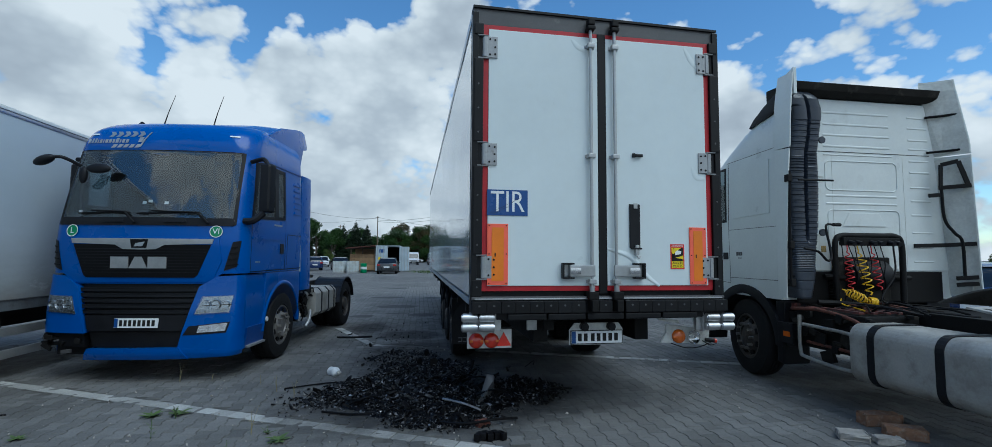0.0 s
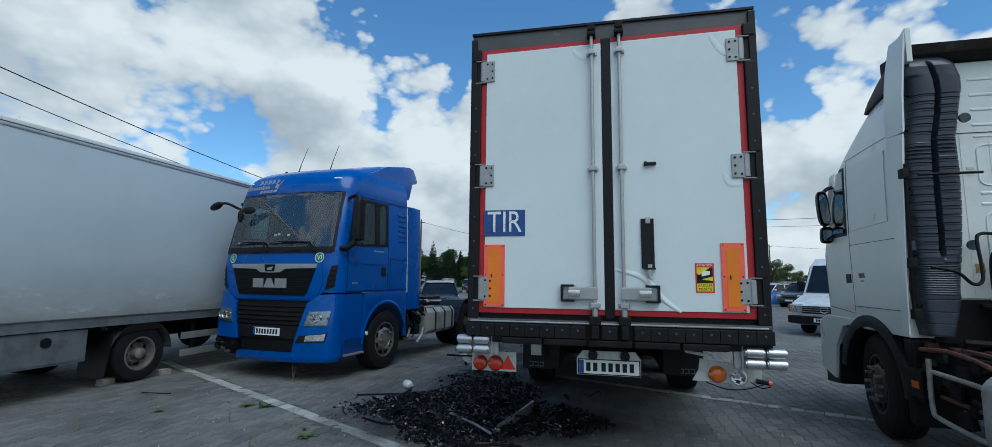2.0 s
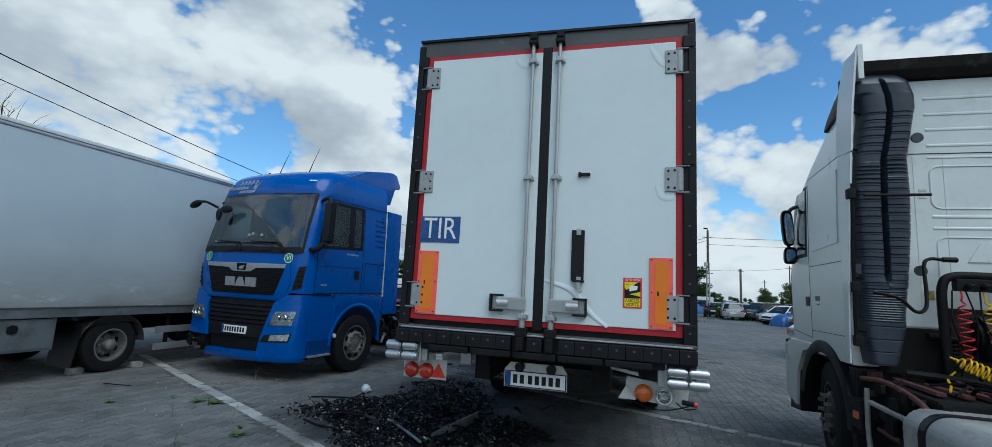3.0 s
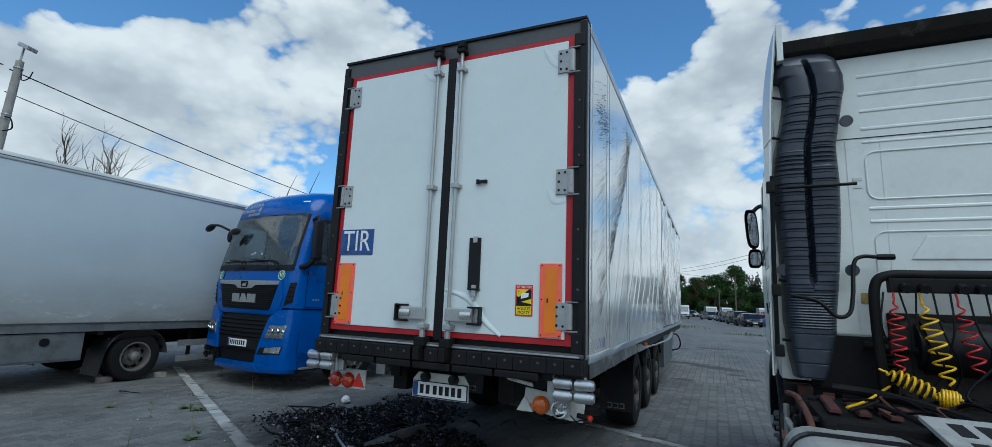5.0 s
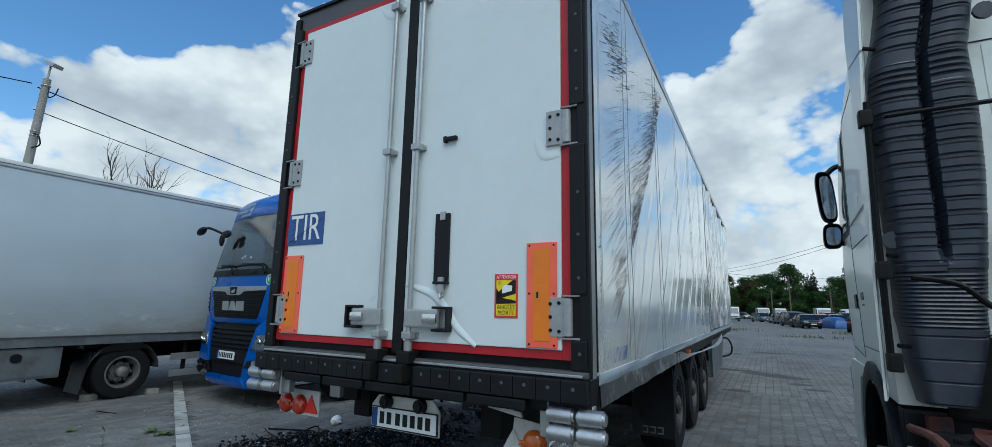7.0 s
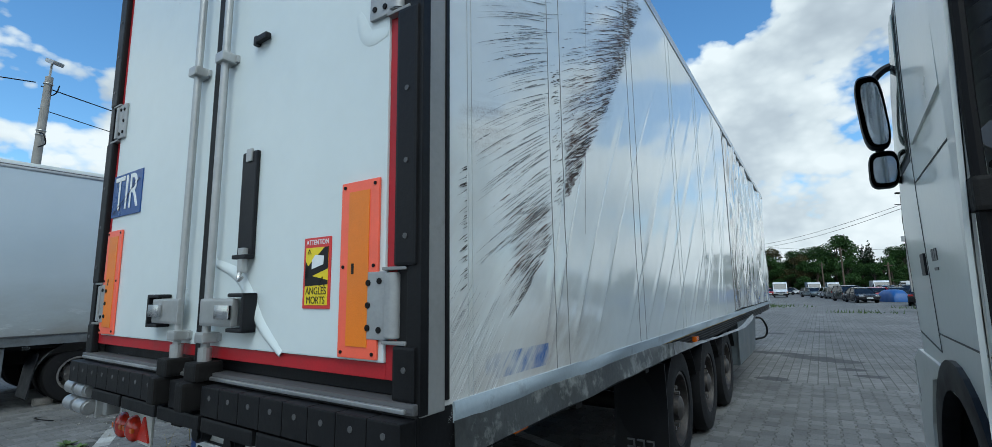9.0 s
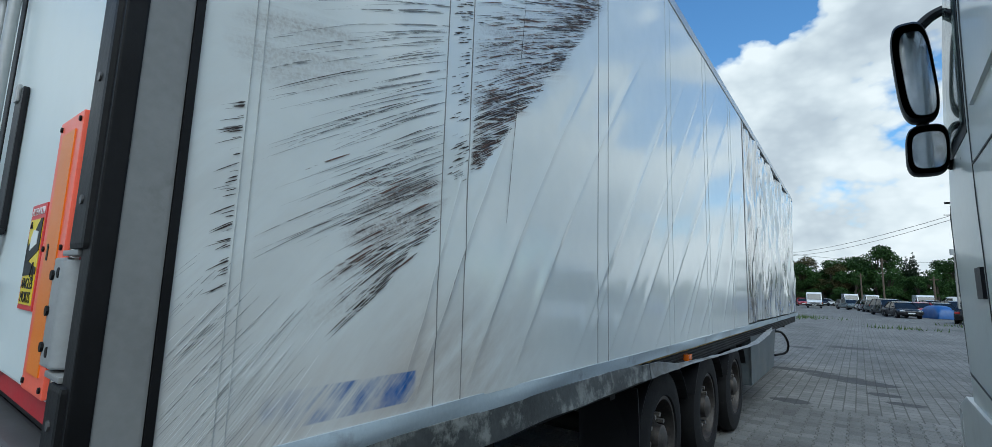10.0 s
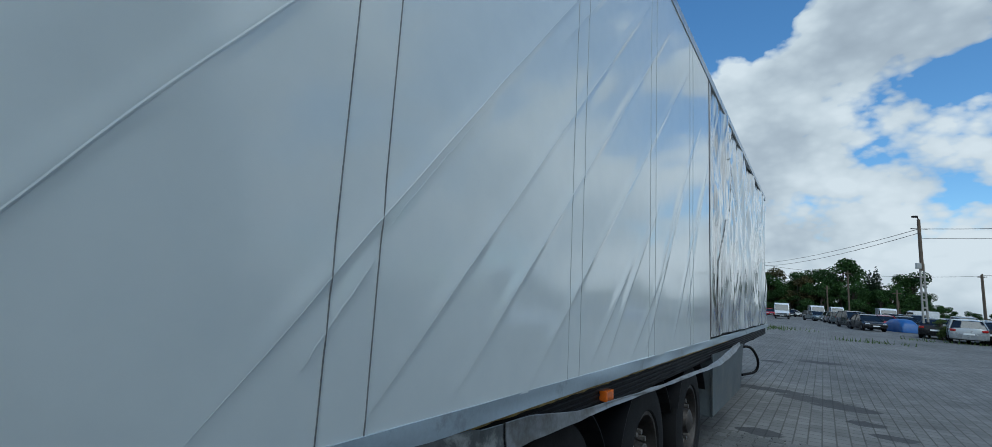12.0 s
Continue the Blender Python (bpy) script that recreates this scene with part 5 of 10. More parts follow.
# chassis and running gear
for s in (-1, 1):
    part("chassis_rail", span((s * 0.47, 0.25, 0.72), (s * 0.62, LEN - 1.0, 1.06), 0.01), M["chassis"], trailer)
for y in (1.2, 2.4, 7.2, 8.6, 10.0, 11.4):
    part("cross_member", span((-1.2, y, 0.92), (1.2, y + 0.08, 1.05)), M["chassis"], trailer)
AXLES = (3.33, 4.66, 5.99)
for y in AXLES:
    part("axle", rod((-0.95, y, 0.5), (0.95, y, 0.5), 0.075, 16), M["chassis"], trailer, smooth=True)
    for s in (-1, 1):
        wheel(trailer, (s * 1.03, y, 0.5), 0.5, 0.385, M["rim_dark"], s, 0.29, 0.07, hub_r=0.34)
        part("air_spring", rod((s * 0.55, y + 0.3, 0.55), (s * 0.55, y + 0.3, 0.9), 0.15, 16), M["black_seal"], trailer, smooth=True)
        b = bmesh.new()
        sheet(lambda u, v, s=s, y=y: (s * (0.84 + 0.40 * v), y + 0.6 * math.cos(math.pi * (0.12 + 0.76 * u)), 0.5 + 0.56 * math.sin(math.pi * (0.12 + 0.76 * u))), 14, 1, (0, 0, -0.008), bm=b)
        part("mudguard", b, M["black_plastic"], trailer, smooth=True)
for s in (-1, 1):
    fl = part("mud_flap", sheet(lambda u, v, s=s: (s * 1.04 + 0.21 * (2 * u - 1), 2.72 + 0.03 * math.sin(v * 3) + 0.02 * math.sin(u * 4), 0.27 + 0.68 * v), 6, 8, (0, 0.012, 0)), M["black_plastic"], trailer, "black rubber mud flap", smooth=True)
    for k in range(3):
        x0 = s * 1.04 - 0.11 + 0.075 * k
        b = bmesh.new()
        for q in ((0, 0.30, 0.06, 0.312), (0, 0.355, 0.06, 0.367), (0.048, 0.312, 0.06, 0.355)):
            span((x0 + q[0], 2.722, q[1]), (x0 + q[2], 2.734, q[3]), bm=b)
        bmesh.ops.remove_doubles(b, verts=b.verts, dist=0.0005)
        part("flap_mark", b, M["ash"], fl)
    # landing leg
    part("landing_leg", span((s * 0.62, 10.6, 0.08), (s * 0.76, 10.75, 1.0), 0.01), M["chassis"], trailer)
    part("landing_foot", span((s * 0.55, 10.53, 0.0), (s * 0.83, 10.82, 0.07), 0.01), M["chassis"], trailer)
M["box_grey"] = mat("dusty_blue_grey_sheet", (0.10, 0.118, 0.13), 0.45, 0.2, var=0.25, scale=2.5, fine=50, dirt=(0.17, 0.165, 0.15), dirt_at=(0.5, 0.8))
bx = part("pallet_box", span((0.55, 6.75, 0.40), (1.27, 8.75, 0.98), 0.02), M["box_grey"], trailer, "grey underfloor box with bent skirt")
part("box_lid", sheet(lambda u, v: (1.28 + 0.05 * v * u + 0.01 * noise.noise((u * 4, v * 3, 1)), 6.72 + 2.06 * u, 0.42 + 0.60 * v), 20, 8, (-0.012, 0, 0)), M["box_grey"], bx, smooth=True)
part("bent_bar", tube(curve_pts([(1.28, 8.75, 0.98), (1.40, 8.95, 0.96), (1.46, 9.2, 0.78), (1.42, 9.25, 0.62), (1.28, 9.0, 0.58)], 7), 0.018, 8), M["chassis"], trailer, "bent black side guard bar", smooth=True)
part("fifth_wheel_plate", span((-0.7, 12.0, 1.0), (0.7, 13.2, 1.07), 0.01), M["chassis"], trailer)

# ---- the blue tractor unit ----
M["cab_cloth"] = mat("grey_seat_cloth", (0.035, 0.036, 0.042), 0.9, var=0.3, scale=6, fine=90, bump=0.2)
blue = thing("blue_tractor_unit", pose(-3.48, 6.626, 0, 0, 0, -6.7), "blue tractor unit with sleeper cab, parked without a trailer", "truck", "tractor units")
CAB_ROWS = [(1.12, 1.205, 0.02, 2.07, 0.10, 0.20), (1.30, 1.215, -0.005, 2.07, 0.11, 0.20), (1.75, 1.22, -0.02, 2.07, 0.12, 0.20), (1.97, 1.22, 0.0, 2.07, 0.12, 0.20), (2.4, 1.205, 0.09, 2.07, 0.12, 0.20),
            (2.92, 1.18, 0.21, 2.07, 0.13, 0.22), (2.99, 1.18, 0.205, 2.07, 0.13, 0.24), (3.10, 1.17, 0.22, 2.08, 0.14, 0.26), (3.24, 1.15, 0.29, 2.09, 0.14, 0.29), (3.34, 1.11, 0.40, 2.09, 0.14, 0.32), (3.42, 1.05, 0.60, 2.09, 0.12, 0.34), (3.47, 0.95, 0.90, 2.07, 0.1, 0.34)]
TOP = Shell(CAB_ROWS)
LINING = Shell([(z, hw - 0.035, f + 0.03, k - 0.03, bow, rad - 0.02) for z, hw, f, k, bow, rad in CAB_ROWS])
LOW = Shell([(0.26, 1.13, 0.0, 1.0, 0.12, 0.10), (0.34, 1.17, -0.05, 1.0, 0.14, 0.10), (0.6, 1.20, -0.075, 0.98, 0.16, 0.10), (0.9, 1.205, -0.06, 0.95, 0.16, 0.10), (1.15, 1.20, -0.03, 0.95, 0.16, 0.10), (1.34, 1.195, -0.01, 0.95, 0.15, 0.10)])


def opening(b, where, quad, axis):
    """Cut a four-sided hole into the faces for which where(centre) holds; quad runs round the hole in the plane across axis."""
    n = len(quad)
    cu_, cv_ = sum(q[0] for q in quad) / n, sum(q[1] for q in quad) / n
    cuts = []
    for (u0, v0), (u1, v1) in zip(quad, quad[1:] + quad[:1]):
        nu, nv = v1 - v0, u0 - u1
        if (cu_ - u0) * nu + (cv_ - v0) * nv > 0:
            nu, nv = -nu, -nv
        co_, no_ = ((u0, 0, v0), (nu, 0, nv)) if axis == "y" else ((0, u0, v0), (0, nu, nv))
        cuts.append((Vector(co_), Vector(no_)))
    for co_, no_ in cuts:
        fs = [f for f in b.faces if where(f.calc_center_median())]
        es = {e for f in fs for e in f.edges}
        vs = {v for f in fs for v in f.verts}
        bmesh.ops.bisect_plane(b, geom=fs + list(es) + list(vs), dist=1e-5, plane_co=co_, plane_no=no_)
    gone = [f for f in b.faces if where(f.calc_center_median()) and all((f.calc_center_median() - co_).dot(no_) < 0 for co_, no_ in cuts)]
    bmesh.ops.delete(b, geom=gone, context="FACES")


SCREEN = [(-1.065, 2.0), (1.065, 2.0), (1.04, 2.93), (-1.04, 2.93)]
PANE = [(0.36, 2.10), (1.36, 2.16), (1.36, 2.84), (0.52, 2.84)]
for shell, material, name in ((TOP, M["blue_paint"], "cab_shell"), (LINING, M["cab_interior"], "cab_lining")):
    b = shell.body(1.335, 3.47, 40, 10, 9, 16)
    opening(b, lambda c: c.y < 0.62 and 1.9 < c.z < 3.0 and abs(c.x) < 1.16, SCREEN, "y")
    for s in (-1, 1):
        opening(b, lambda c, s=s: c.x * s > 1.0 and 2.0 < c.z < 2.95, PANE, "x")
    part(name, b, material, blue, smooth=True, angle=50)
# inside the cab
part("dashboard", prism([(0.22, 1.40), (0.17, 1.97), (0.30, 2.035), (0.62, 2.03), (0.74, 1.90), (0.78, 1.45)], "x", -1.12, 1.12, 0.03), M["cab_interior"], blue, "dark dashboard")
b = lathe([(0.215, -0.016), (0.235, 0.0), (0.215, 0.016), (0.198, 0.0), (0.215, -0.016)], 28, "z")
box((0, 0, -0.01), (0.40, 0.06, 0.03), 0.01, bm=b)
bmesh.ops.transform(b, matrix=pose(0.52, 0.82, 2.06, 38, 0, 0), verts=b.verts)
part("steering_wheel", b, M["black_plastic"], blue, "black steering wheel", smooth=True)
for x in (-0.58, 0.55):
    st = part("seat_back", box((x, 1.34, 1.98), (0.50, 0.16, 0.78), 0.06, Matrix.Rotation(radians(-8), 4, "X")), M["cab_cloth"], blue, "grey cloth seat", smooth=True)
    part("headrest", box((x, 1.40, 2.46), (0.28, 0.10, 0.20), 0.04), M["cab_cloth"], st, smooth=True)
part("sleeper_curtain", sheet(lambda u, v: (-1.12 + 2.24 * u, 1.78 + 0.03 * math.sin(u * 60), 1.5 + 1.7 * v), 90, 1, (0, 0.01, 0)), M["cab_cloth"], blue, "dark sleeper curtain", smooth=True)
for s in (-1, 1):
    part("door_trim", span((s * 1.14, 0.50, 1.42), (s * 1.165, 1.05, 2.26), 0.01), M["cab_interior"], blue, "dark inner door trim")
    # Dark panel added inside to block the view through the rear pane.
    part("bunk_panel", span((s * 1.12, 1.0, 1.42), (s * 1.14, 1.78, 2.95), 0.01), M["cab_interior"], blue)
part("cab_floor", span((-1.12, 0.25, 1.34), (1.12, 2.05, 1.40)), M["cab_interior"], blue)
# windscreen, wipers, trim round the openings
part("windscreen", TOP.patch_front([(-1.085, 1.985), (1.085, 1.985), (1.06, 2.945), (-1.06, 2.945)], 0.010, 0.004, 28, 14), M["dark_glass"], blue, "tinted windscreen reflecting the clouds", smooth=True)
for q in (((-1.09, 1.955), (1.09, 1.955), (1.085, 2.01), (-1.085, 2.01)), ((-1.065, 2.925), (1.065, 2.925), (1.06, 2.955), (-1.06, 2.955)), ((-1.105, 1.96), (-1.07, 1.96), (-1.045, 2.95), (-1.08, 2.95)), ((1.07, 1.96), (1.105, 1.96), (1.08, 2.95), (1.045, 2.95))):
    part("screen_trim", TOP.patch_front(list(q), 0.010, 0.012, 20, 8), M["black_seal"], blue)
part("scuttle", TOP.patch_front([(-1.08, 1.945), (1.08, 1.945), (1.07, 2.045), (-1.07, 2.045)], 0.014, 0.012, 24, 2), M["black_plastic"], blue, "black panel under the wipers")
for x0, x1 in ((-0.08, -0.66), (0.80, 0.10)):
    b = tube([(x0, TOP.front(x0, 1.97) - 0.045, 1.97), (x0 - 0.14, TOP.front(x0 - 0.14, 2.09) - 0.05, 2.11), (x1, TOP.front(x1, 2.13) - 0.045, 2.13)], [0.018, 0.014, 0.009], 8)
    tube([(x0 - 0.12, TOP.front(x0 - 0.12, 2.1) - 0.03, 2.115), (x1 - 0.18, TOP.front(x1 - 0.18, 2.1) - 0.03, 2.095)], 0.010, 6, bm=b)
    part("wiper", b, M["hose_black"], blue, "black wiper")
    part("wash_grip", TOP.patch_front([(x1 + 0.16, 1.985), (x1 + 0.44, 1.985), (x1 + 0.42, 2.02), (x1 + 0.18, 2.02)], 0.035, 0.02, 4, 1), M["black_plastic"], blue)
for x, z in ((-0.86, 2.10), (-0.05, 2.22), (0.02, 2.24), (0.22, 2.22)):
    part("screen_sticker", TOP.patch_front([(x, z), (x + 0.05, z), (x + 0.05, z + 0.035), (x, z + 0.035)], 0.008, 0.001, 1, 1), M["white_print"], blue)
# upper front panel with the black grille
part("front_panel", TOP.patch_front([(-0.80, 1.205), (0.80, 1.205), (0.99, 1.345), (-0.99, 1.345)], 0.004, 0.07, 20, 4), M["blue_paint"], blue, smooth=True, angle=50)
b = TOP.patch_front([(-0.87, 1.225), (0.87, 1.225), (0.97, 1.50), (-0.97, 1.50)], 0.012, 0.03, 20, 5)
TOP.patch_front([(-0.97, 1.50), (0.97, 1.50), (0.93, 1.80), (-0.93, 1.80)], 0.012, 0.03, 20, 5, b)
part("grille_surround", b, M["blue_paint"], blue, "raised blue panel round the grille", smooth=True, angle=50)
b = TOP.patch_front([(-0.66, 1.285), (0.66, 1.285), (0.70, 1.32), (-0.70, 1.32)], 0.020, 0.02, 16, 1)
TOP.patch_front([(-0.70, 1.32), (0.70, 1.32), (0.845, 1.70), (-0.845, 1.70)], 0.020, 0.02, 16, 6, b)
gp = part("upper_grille", b, M["hose_black"], blue, "gloss black grille panel")
for k in range(9):
    z = 1.345 + 0.037 * k
    hw = 0.70 + 0.145 * (z - 1.32) / 0.38 - 0.02
    part("grille_slat", TOP.patch_front([(-hw, z), (hw, z), (hw, z + 0.008), (-hw, z + 0.008)], 0.024, 0.006, 14, 1), M["black_plastic"], gp)
b = bmesh.new()
for s in (-1, 1):
    TOP.patch_front([(0, 1.635), (s * 0.20, 1.64), (s * 0.24, 1.775), (0, 1.775)], 0.028, 0.02, 5, 3, b)
    TOP.patch_front([(s * 0.20, 1.64), (s * 0.30, 1.695), (s * 0.30, 1.775), (s * 0.24, 1.775)], 0.028, 0.02, 4, 3, b)
    TOP.patch_front([(s * 0.30, 1.695), (s * 0.86, 1.715), (s * 0.875, 1.775), (s * 0.30, 1.775)], 0.028, 0.02, 12, 3, b)
part("chrome_strip", b, M["galv"], blue, "satin silver grille strip", smooth=True)
part("emblem_plate", TOP.patch_front([(-0.09, 1.655), (0.09, 1.655), (0.11, 1.765), (-0.11, 1.765)], 0.033, 0.008, 3, 2), M["hose_black"], blue)
part("emblem", TOP.patch_front([(-0.06, 1.675), (0.045, 1.675), (0.075, 1.735), (-0.035, 1.715)], 0.037, 0.006, 3, 2), M["chrome"], blue)
for q in ([(-0.345, 1.40), (-0.125, 1.40), (-0.125, 1.545), (-0.345, 1.545)], [(-0.115, 1.40), (0.105, 1.40), (0.035, 1.545), (-0.045, 1.545)], [(0.115, 1.40), (0.335, 1.40), (0.335, 1.545), (0.115, 1.545)]):
    part("maker_block", TOP.patch_front(q, 0.034, 0.014, 3, 2), M["galv"], blue, "silver maker's mark as plain blocks")
# bumper
part("bumper_core", span((-1.08, 0.16, 0.30), (1.08, 0.9, 1.33), 0.03), M["black_plastic"], blue)
for s in (-1, 1):
    zb = 0.60 if s < 0 else 0.36   # the broken side ends higher up
    b = LOW.patch_front([(s * (0.52 + 0.22 * (zb - 0.36) / 0.8), zb), (s * 1.195, zb), (s * 1.195, 1.17), (s * 0.735, 1.17)], 0.03, 0.12, 16, 12)
    LOW.patch_front([(s * 0.735, 1.17), (s * 1.195, 1.17), (s * 1.19, 1.315), (s * 0.93, 1.30)], 0.03, 0.12, 12, 4, b)
    bmesh.ops.remove_doubles(b, verts=b.verts, dist=0.002)
    part("bumper_half", b, M["blue_paint"], blue, "blue bumper corner", smooth=True, angle=42)
    part("bumper_side", LOW.patch_side([(0.26, 0.34), (0.86, 0.36), (0.80, 1.315), (0.26, 1.315)], s, -0.008, 0.06, 8, 12), M["blue_paint"], blue, smooth=True, angle=50)
    hl = part("headlamp", LOW.patch_front([(s * 0.72, 0.835), (s * 1.10, 0.855), (s * 1.13, 1.055), (s * 0.80, 1.045)], 0.033, 0.02, 8, 4), M["reflector"], blue, "clear glass headlamp")
    part("headlamp_glass", LOW.patch_front([(s * 0.71, 0.825), (s * 1.11, 0.845), (s * 1.14, 1.065), (s * 0.79, 1.055)], 0.046, 0.006, 8, 4), M["head_glass"], hl)
    part("lamp_bezel", LOW.patch_front([(s * 0.80, 0.93), (s * 1.12, 0.945), (s * 1.12, 0.955), (s * 0.80, 0.94)], 0.039, 0.006, 8, 1), M["hose_black"], hl)
    for kx, r in ((0.84, 0.06), (0.95, 0.066), (1.06, 0.05)):
        rr = lathe([(r, -0.004), (r * 0.9, -0.016), (r * 0.8, -0.004), (r * 0.3, 0.01)], 18, "y")
        bmesh.ops.translate(rr, vec=(s * kx, LOW.front(kx, 0.94) - 0.028, 0.95), verts=rr.verts)
        part("lamp_ring", rr, M["chrome"], hl)
    if s > 0:
        fg = part("fog_lamp_bezel", LOW.patch_front([(0.60, 0.575), (1.08, 0.60), (1.12, 0.735), (0.66, 0.685)], 0.034, 0.02, 8, 3), M["black_plastic"], blue)
        part("fog_lamp", LOW.patch_front([(0.76, 0.605), (1.07, 0.622), (1.095, 0.722), (0.78, 0.69)], 0.040, 0.012, 6, 3), M["reflector"], fg, "clear fog lamp")
part("bumper_lip", LOW.patch_front([(-0.60, 0.275), (0.66, 0.285), (0.56, 0.425), (-0.53, 0.415)], 0.055, 0.12, 16, 4), M["blue_paint"], blue, "blue spoiler lip", smooth=True, angle=50)
part("bumper_corner", LOW.patch_front([(0.64, 0.285), (1.17, 0.30), (1.19, 0.37), (0.545, 0.425)], 0.036, 0.10, 10, 3), M["blue_paint"], blue, smooth=True, angle=50)
# smashed corner on the other side
br = random.Random(12)
part("broken_corner_tray", LOW.patch_front([(-1.16, 0.44), (-0.62, 0.42), (-0.62, 0.60), (-1.18, 0.60)], -0.02, 0.08, 8, 3), M["black_plastic"], blue, "smashed black bumper corner with bare brackets")
for k in range(16):
    x, z = br.uniform(-1.22, -0.66), br.uniform(0.36, 0.58)
    part("broken_bracket", box((x, LOW.front(x, 0.5) - br.uniform(0.0, 0.05), z), (br.uniform(0.03, 0.13), 0.03, br.uniform(0.02, 0.08)), 0.006, Matrix.Rotation(br.uniform(-0.6, 0.6), 4, "Y")), M["chassis" if k % 3 else "grey_frame"], blue)
# lower grille
gr = part("lower_grille", LOW.patch_front([(-0.52, 0.41), (0.52, 0.41), (0.75, 1.20), (-0.75, 1.20)], -0.05, 0.05, 14, 4), M["black_seal"], blue, "black lower grille")
for k in range(5):
    z = 0.84 + 0.068 * k
    hw = 0.52 + 0.23 * (z - 0.41) / 0.79
    part("grille_slat", LOW.patch_front([(-hw, z), (hw, z), (hw + 0.012, z + 0.042), (-hw - 0.012, z + 0.042)], 0.0, 0.04, 12, 2), M["black_plastic"], gr)
    part("slat_edge", LOW.patch_front([(-hw, z + 0.036), (hw, z + 0.036), (hw, z + 0.044), (-hw, z + 0.044)], 0.005, 0.012, 12, 1), M["black_plastic"], gr)
part("grille_sill", LOW.patch_front([(-0.51, 0.42), (0.51, 0.42), (0.565, 0.62), (-0.565, 0.62)], -0.03, 0.03, 12, 3), M["black_seal"], gr)
part("plate_carrier", LOW.patch_front([(-0.57, 0.63), (0.57, 0.63), (0.62, 0.82), (-0.62, 0.82)], 0.0, 0.03, 12, 2), M["black_plastic"], gr)
PX = 0.045
pl = part("number_plate", LOW.patch_front([(PX - 0.26, 0.672), (PX + 0.26, 0.672), (PX + 0.26, 0.786), (PX - 0.26, 0.786)], 0.022, 0.012, 6, 1), M["white_print"], blue, "white plate with blue band")
part("plate_band", LOW.patch_front([(PX - 0.258, 0.675), (PX - 0.215, 0.675), (PX - 0.215, 0.783), (PX - 0.258, 0.783)], 0.0245, 0.002, 2, 1), M["blue_sign"], pl)
for k in range(8):
    x = PX - 0.195 + 0.055 * k
    part("plate_mark", LOW.patch_front([(x, 0.692), (x + 0.035, 0.692), (x + 0.035, 0.766), (x, 0.766)], 0.0245, 0.002, 1, 1), M["black_print"], pl)
M["green"] = mat("green_badge", (0.01, 0.23, 0.09), 0.35, var=0.1)
for s in (-1, 1):
    v = part("side_intake", TOP.patch_front([(s * 1.00, 1.37), (s * 1.13, 1.42), (s * 1.165, 1.76), (s * 1.09, 1.74)], 0.010, 0.02, 6, 6), M["black_plastic"], blue, "black side intake")
    for k in range(4):
        z = 1.43 + 0.075 * k
        part("intake_fin", TOP.patch_front([(s * (1.02 + 0.02 * k), z), (s * 1.14, z + 0.01), (s * 1.145, z + 0.028), (s * (1.03 + 0.02 * k), z + 0.018)], 0.022, 0.02, 3, 1), M["hose_black"], v)
    # round badges
    bm_ = bmesh.new()
    bmesh.ops.create_circle(bm_, cap_ends=True, segments=28, radius=0.078)
    yb = TOP.front(s * 0.89, 1.87) - 0.012
    tilt = math.atan2(TOP.front(0.96, 1.87) - TOP.front(0.82, 1.87), 0.14) * s
    mm = Matrix.Translation((s * 0.89, yb, 1.872)) @ Matrix.Rotation(tilt, 4, "Z") @ Matrix.Rotation(radians(84), 4, "X")
    bmesh.ops.transform(bm_, matrix=mm, verts=bm_.verts)
    badge = part("badge", bm_, M["green"], blue, "round green badge")
    words("L" if s < 0 else "VI", 0.105, mm @ Matrix.Translation((0, 0, 0.003)), M["white_print"], badge, 0.0008, "badge_lettering")
    ring = lathe([(0.068, 0), (0.074, 0.002), (0.078, 0)], 28, "z")
    bmesh.ops.transform(ring, matrix=mm @ Matrix.Translation((0, 0, 0.002)), verts=ring.verts)
    part("badge_ring", ring, M["white_print"], badge)
# roof front: decal and lamps
for k in range(5):
    for z0, z1, d in ((3.14, 3.22, 1), (2.985, 3.03, -1)):
        x = (-0.70 + 0.10 * k) if d > 0 else (-0.60 + 0.08 * k)
        zm = (z0 + z1) / 2
        if d > 0:
            b = TOP.patch_front([(x + 0.035, zm), (x + 0.095, zm), (x + 0.06, z1), (x, z1)], 0.006, 0.004, 2, 2)
            TOP.patch_front([(x, z0), (x + 0.06, z0), (x + 0.095, zm), (x + 0.035, zm)], 0.006, 0.004, 2, 2, b)
        else:
            b = TOP.patch_front([(x - 0.03, z0), (x + 0.025, z0), (x + 0.06, z1), (x + 0.005, z1)], 0.006, 0.004, 2, 2)
        part("chevron", b, M["galv"], blue)
x = -0.985
for k, w in enumerate((0.042, 0.026, 0.026, 0.014, 0.032, 0.014, 0.036, 0.036, 0.026, 0.042, 0.014, 0.036, 0.036)):
    tall = k in (0, 1, 2, 9)
    part("decal_bar", TOP.patch_front([(x, 3.052), (x + w, 3.052), (x + w + 0.008, 3.118 if tall else 3.10), (x + 0.008, 3.118 if tall else 3.10)], 0.010, 0.004, 1, 1), M["galv"], blue)
    x += w + 0.017
part("decal_bar", TOP.patch_front([(-0.27, 3.06), (-0.215, 3.06), (-0.20, 3.13), (-0.255, 3.13)], 0.010, 0.004, 1, 1), M["galv"], blue)
b = TOP.patch_front([(-0.245, 2.99), (-0.225, 2.99), (-0.125, 3.21), (-0.145, 3.21)], 0.008, 0.004, 2, 4)
part("decal_slash", b, M["galv"], blue)
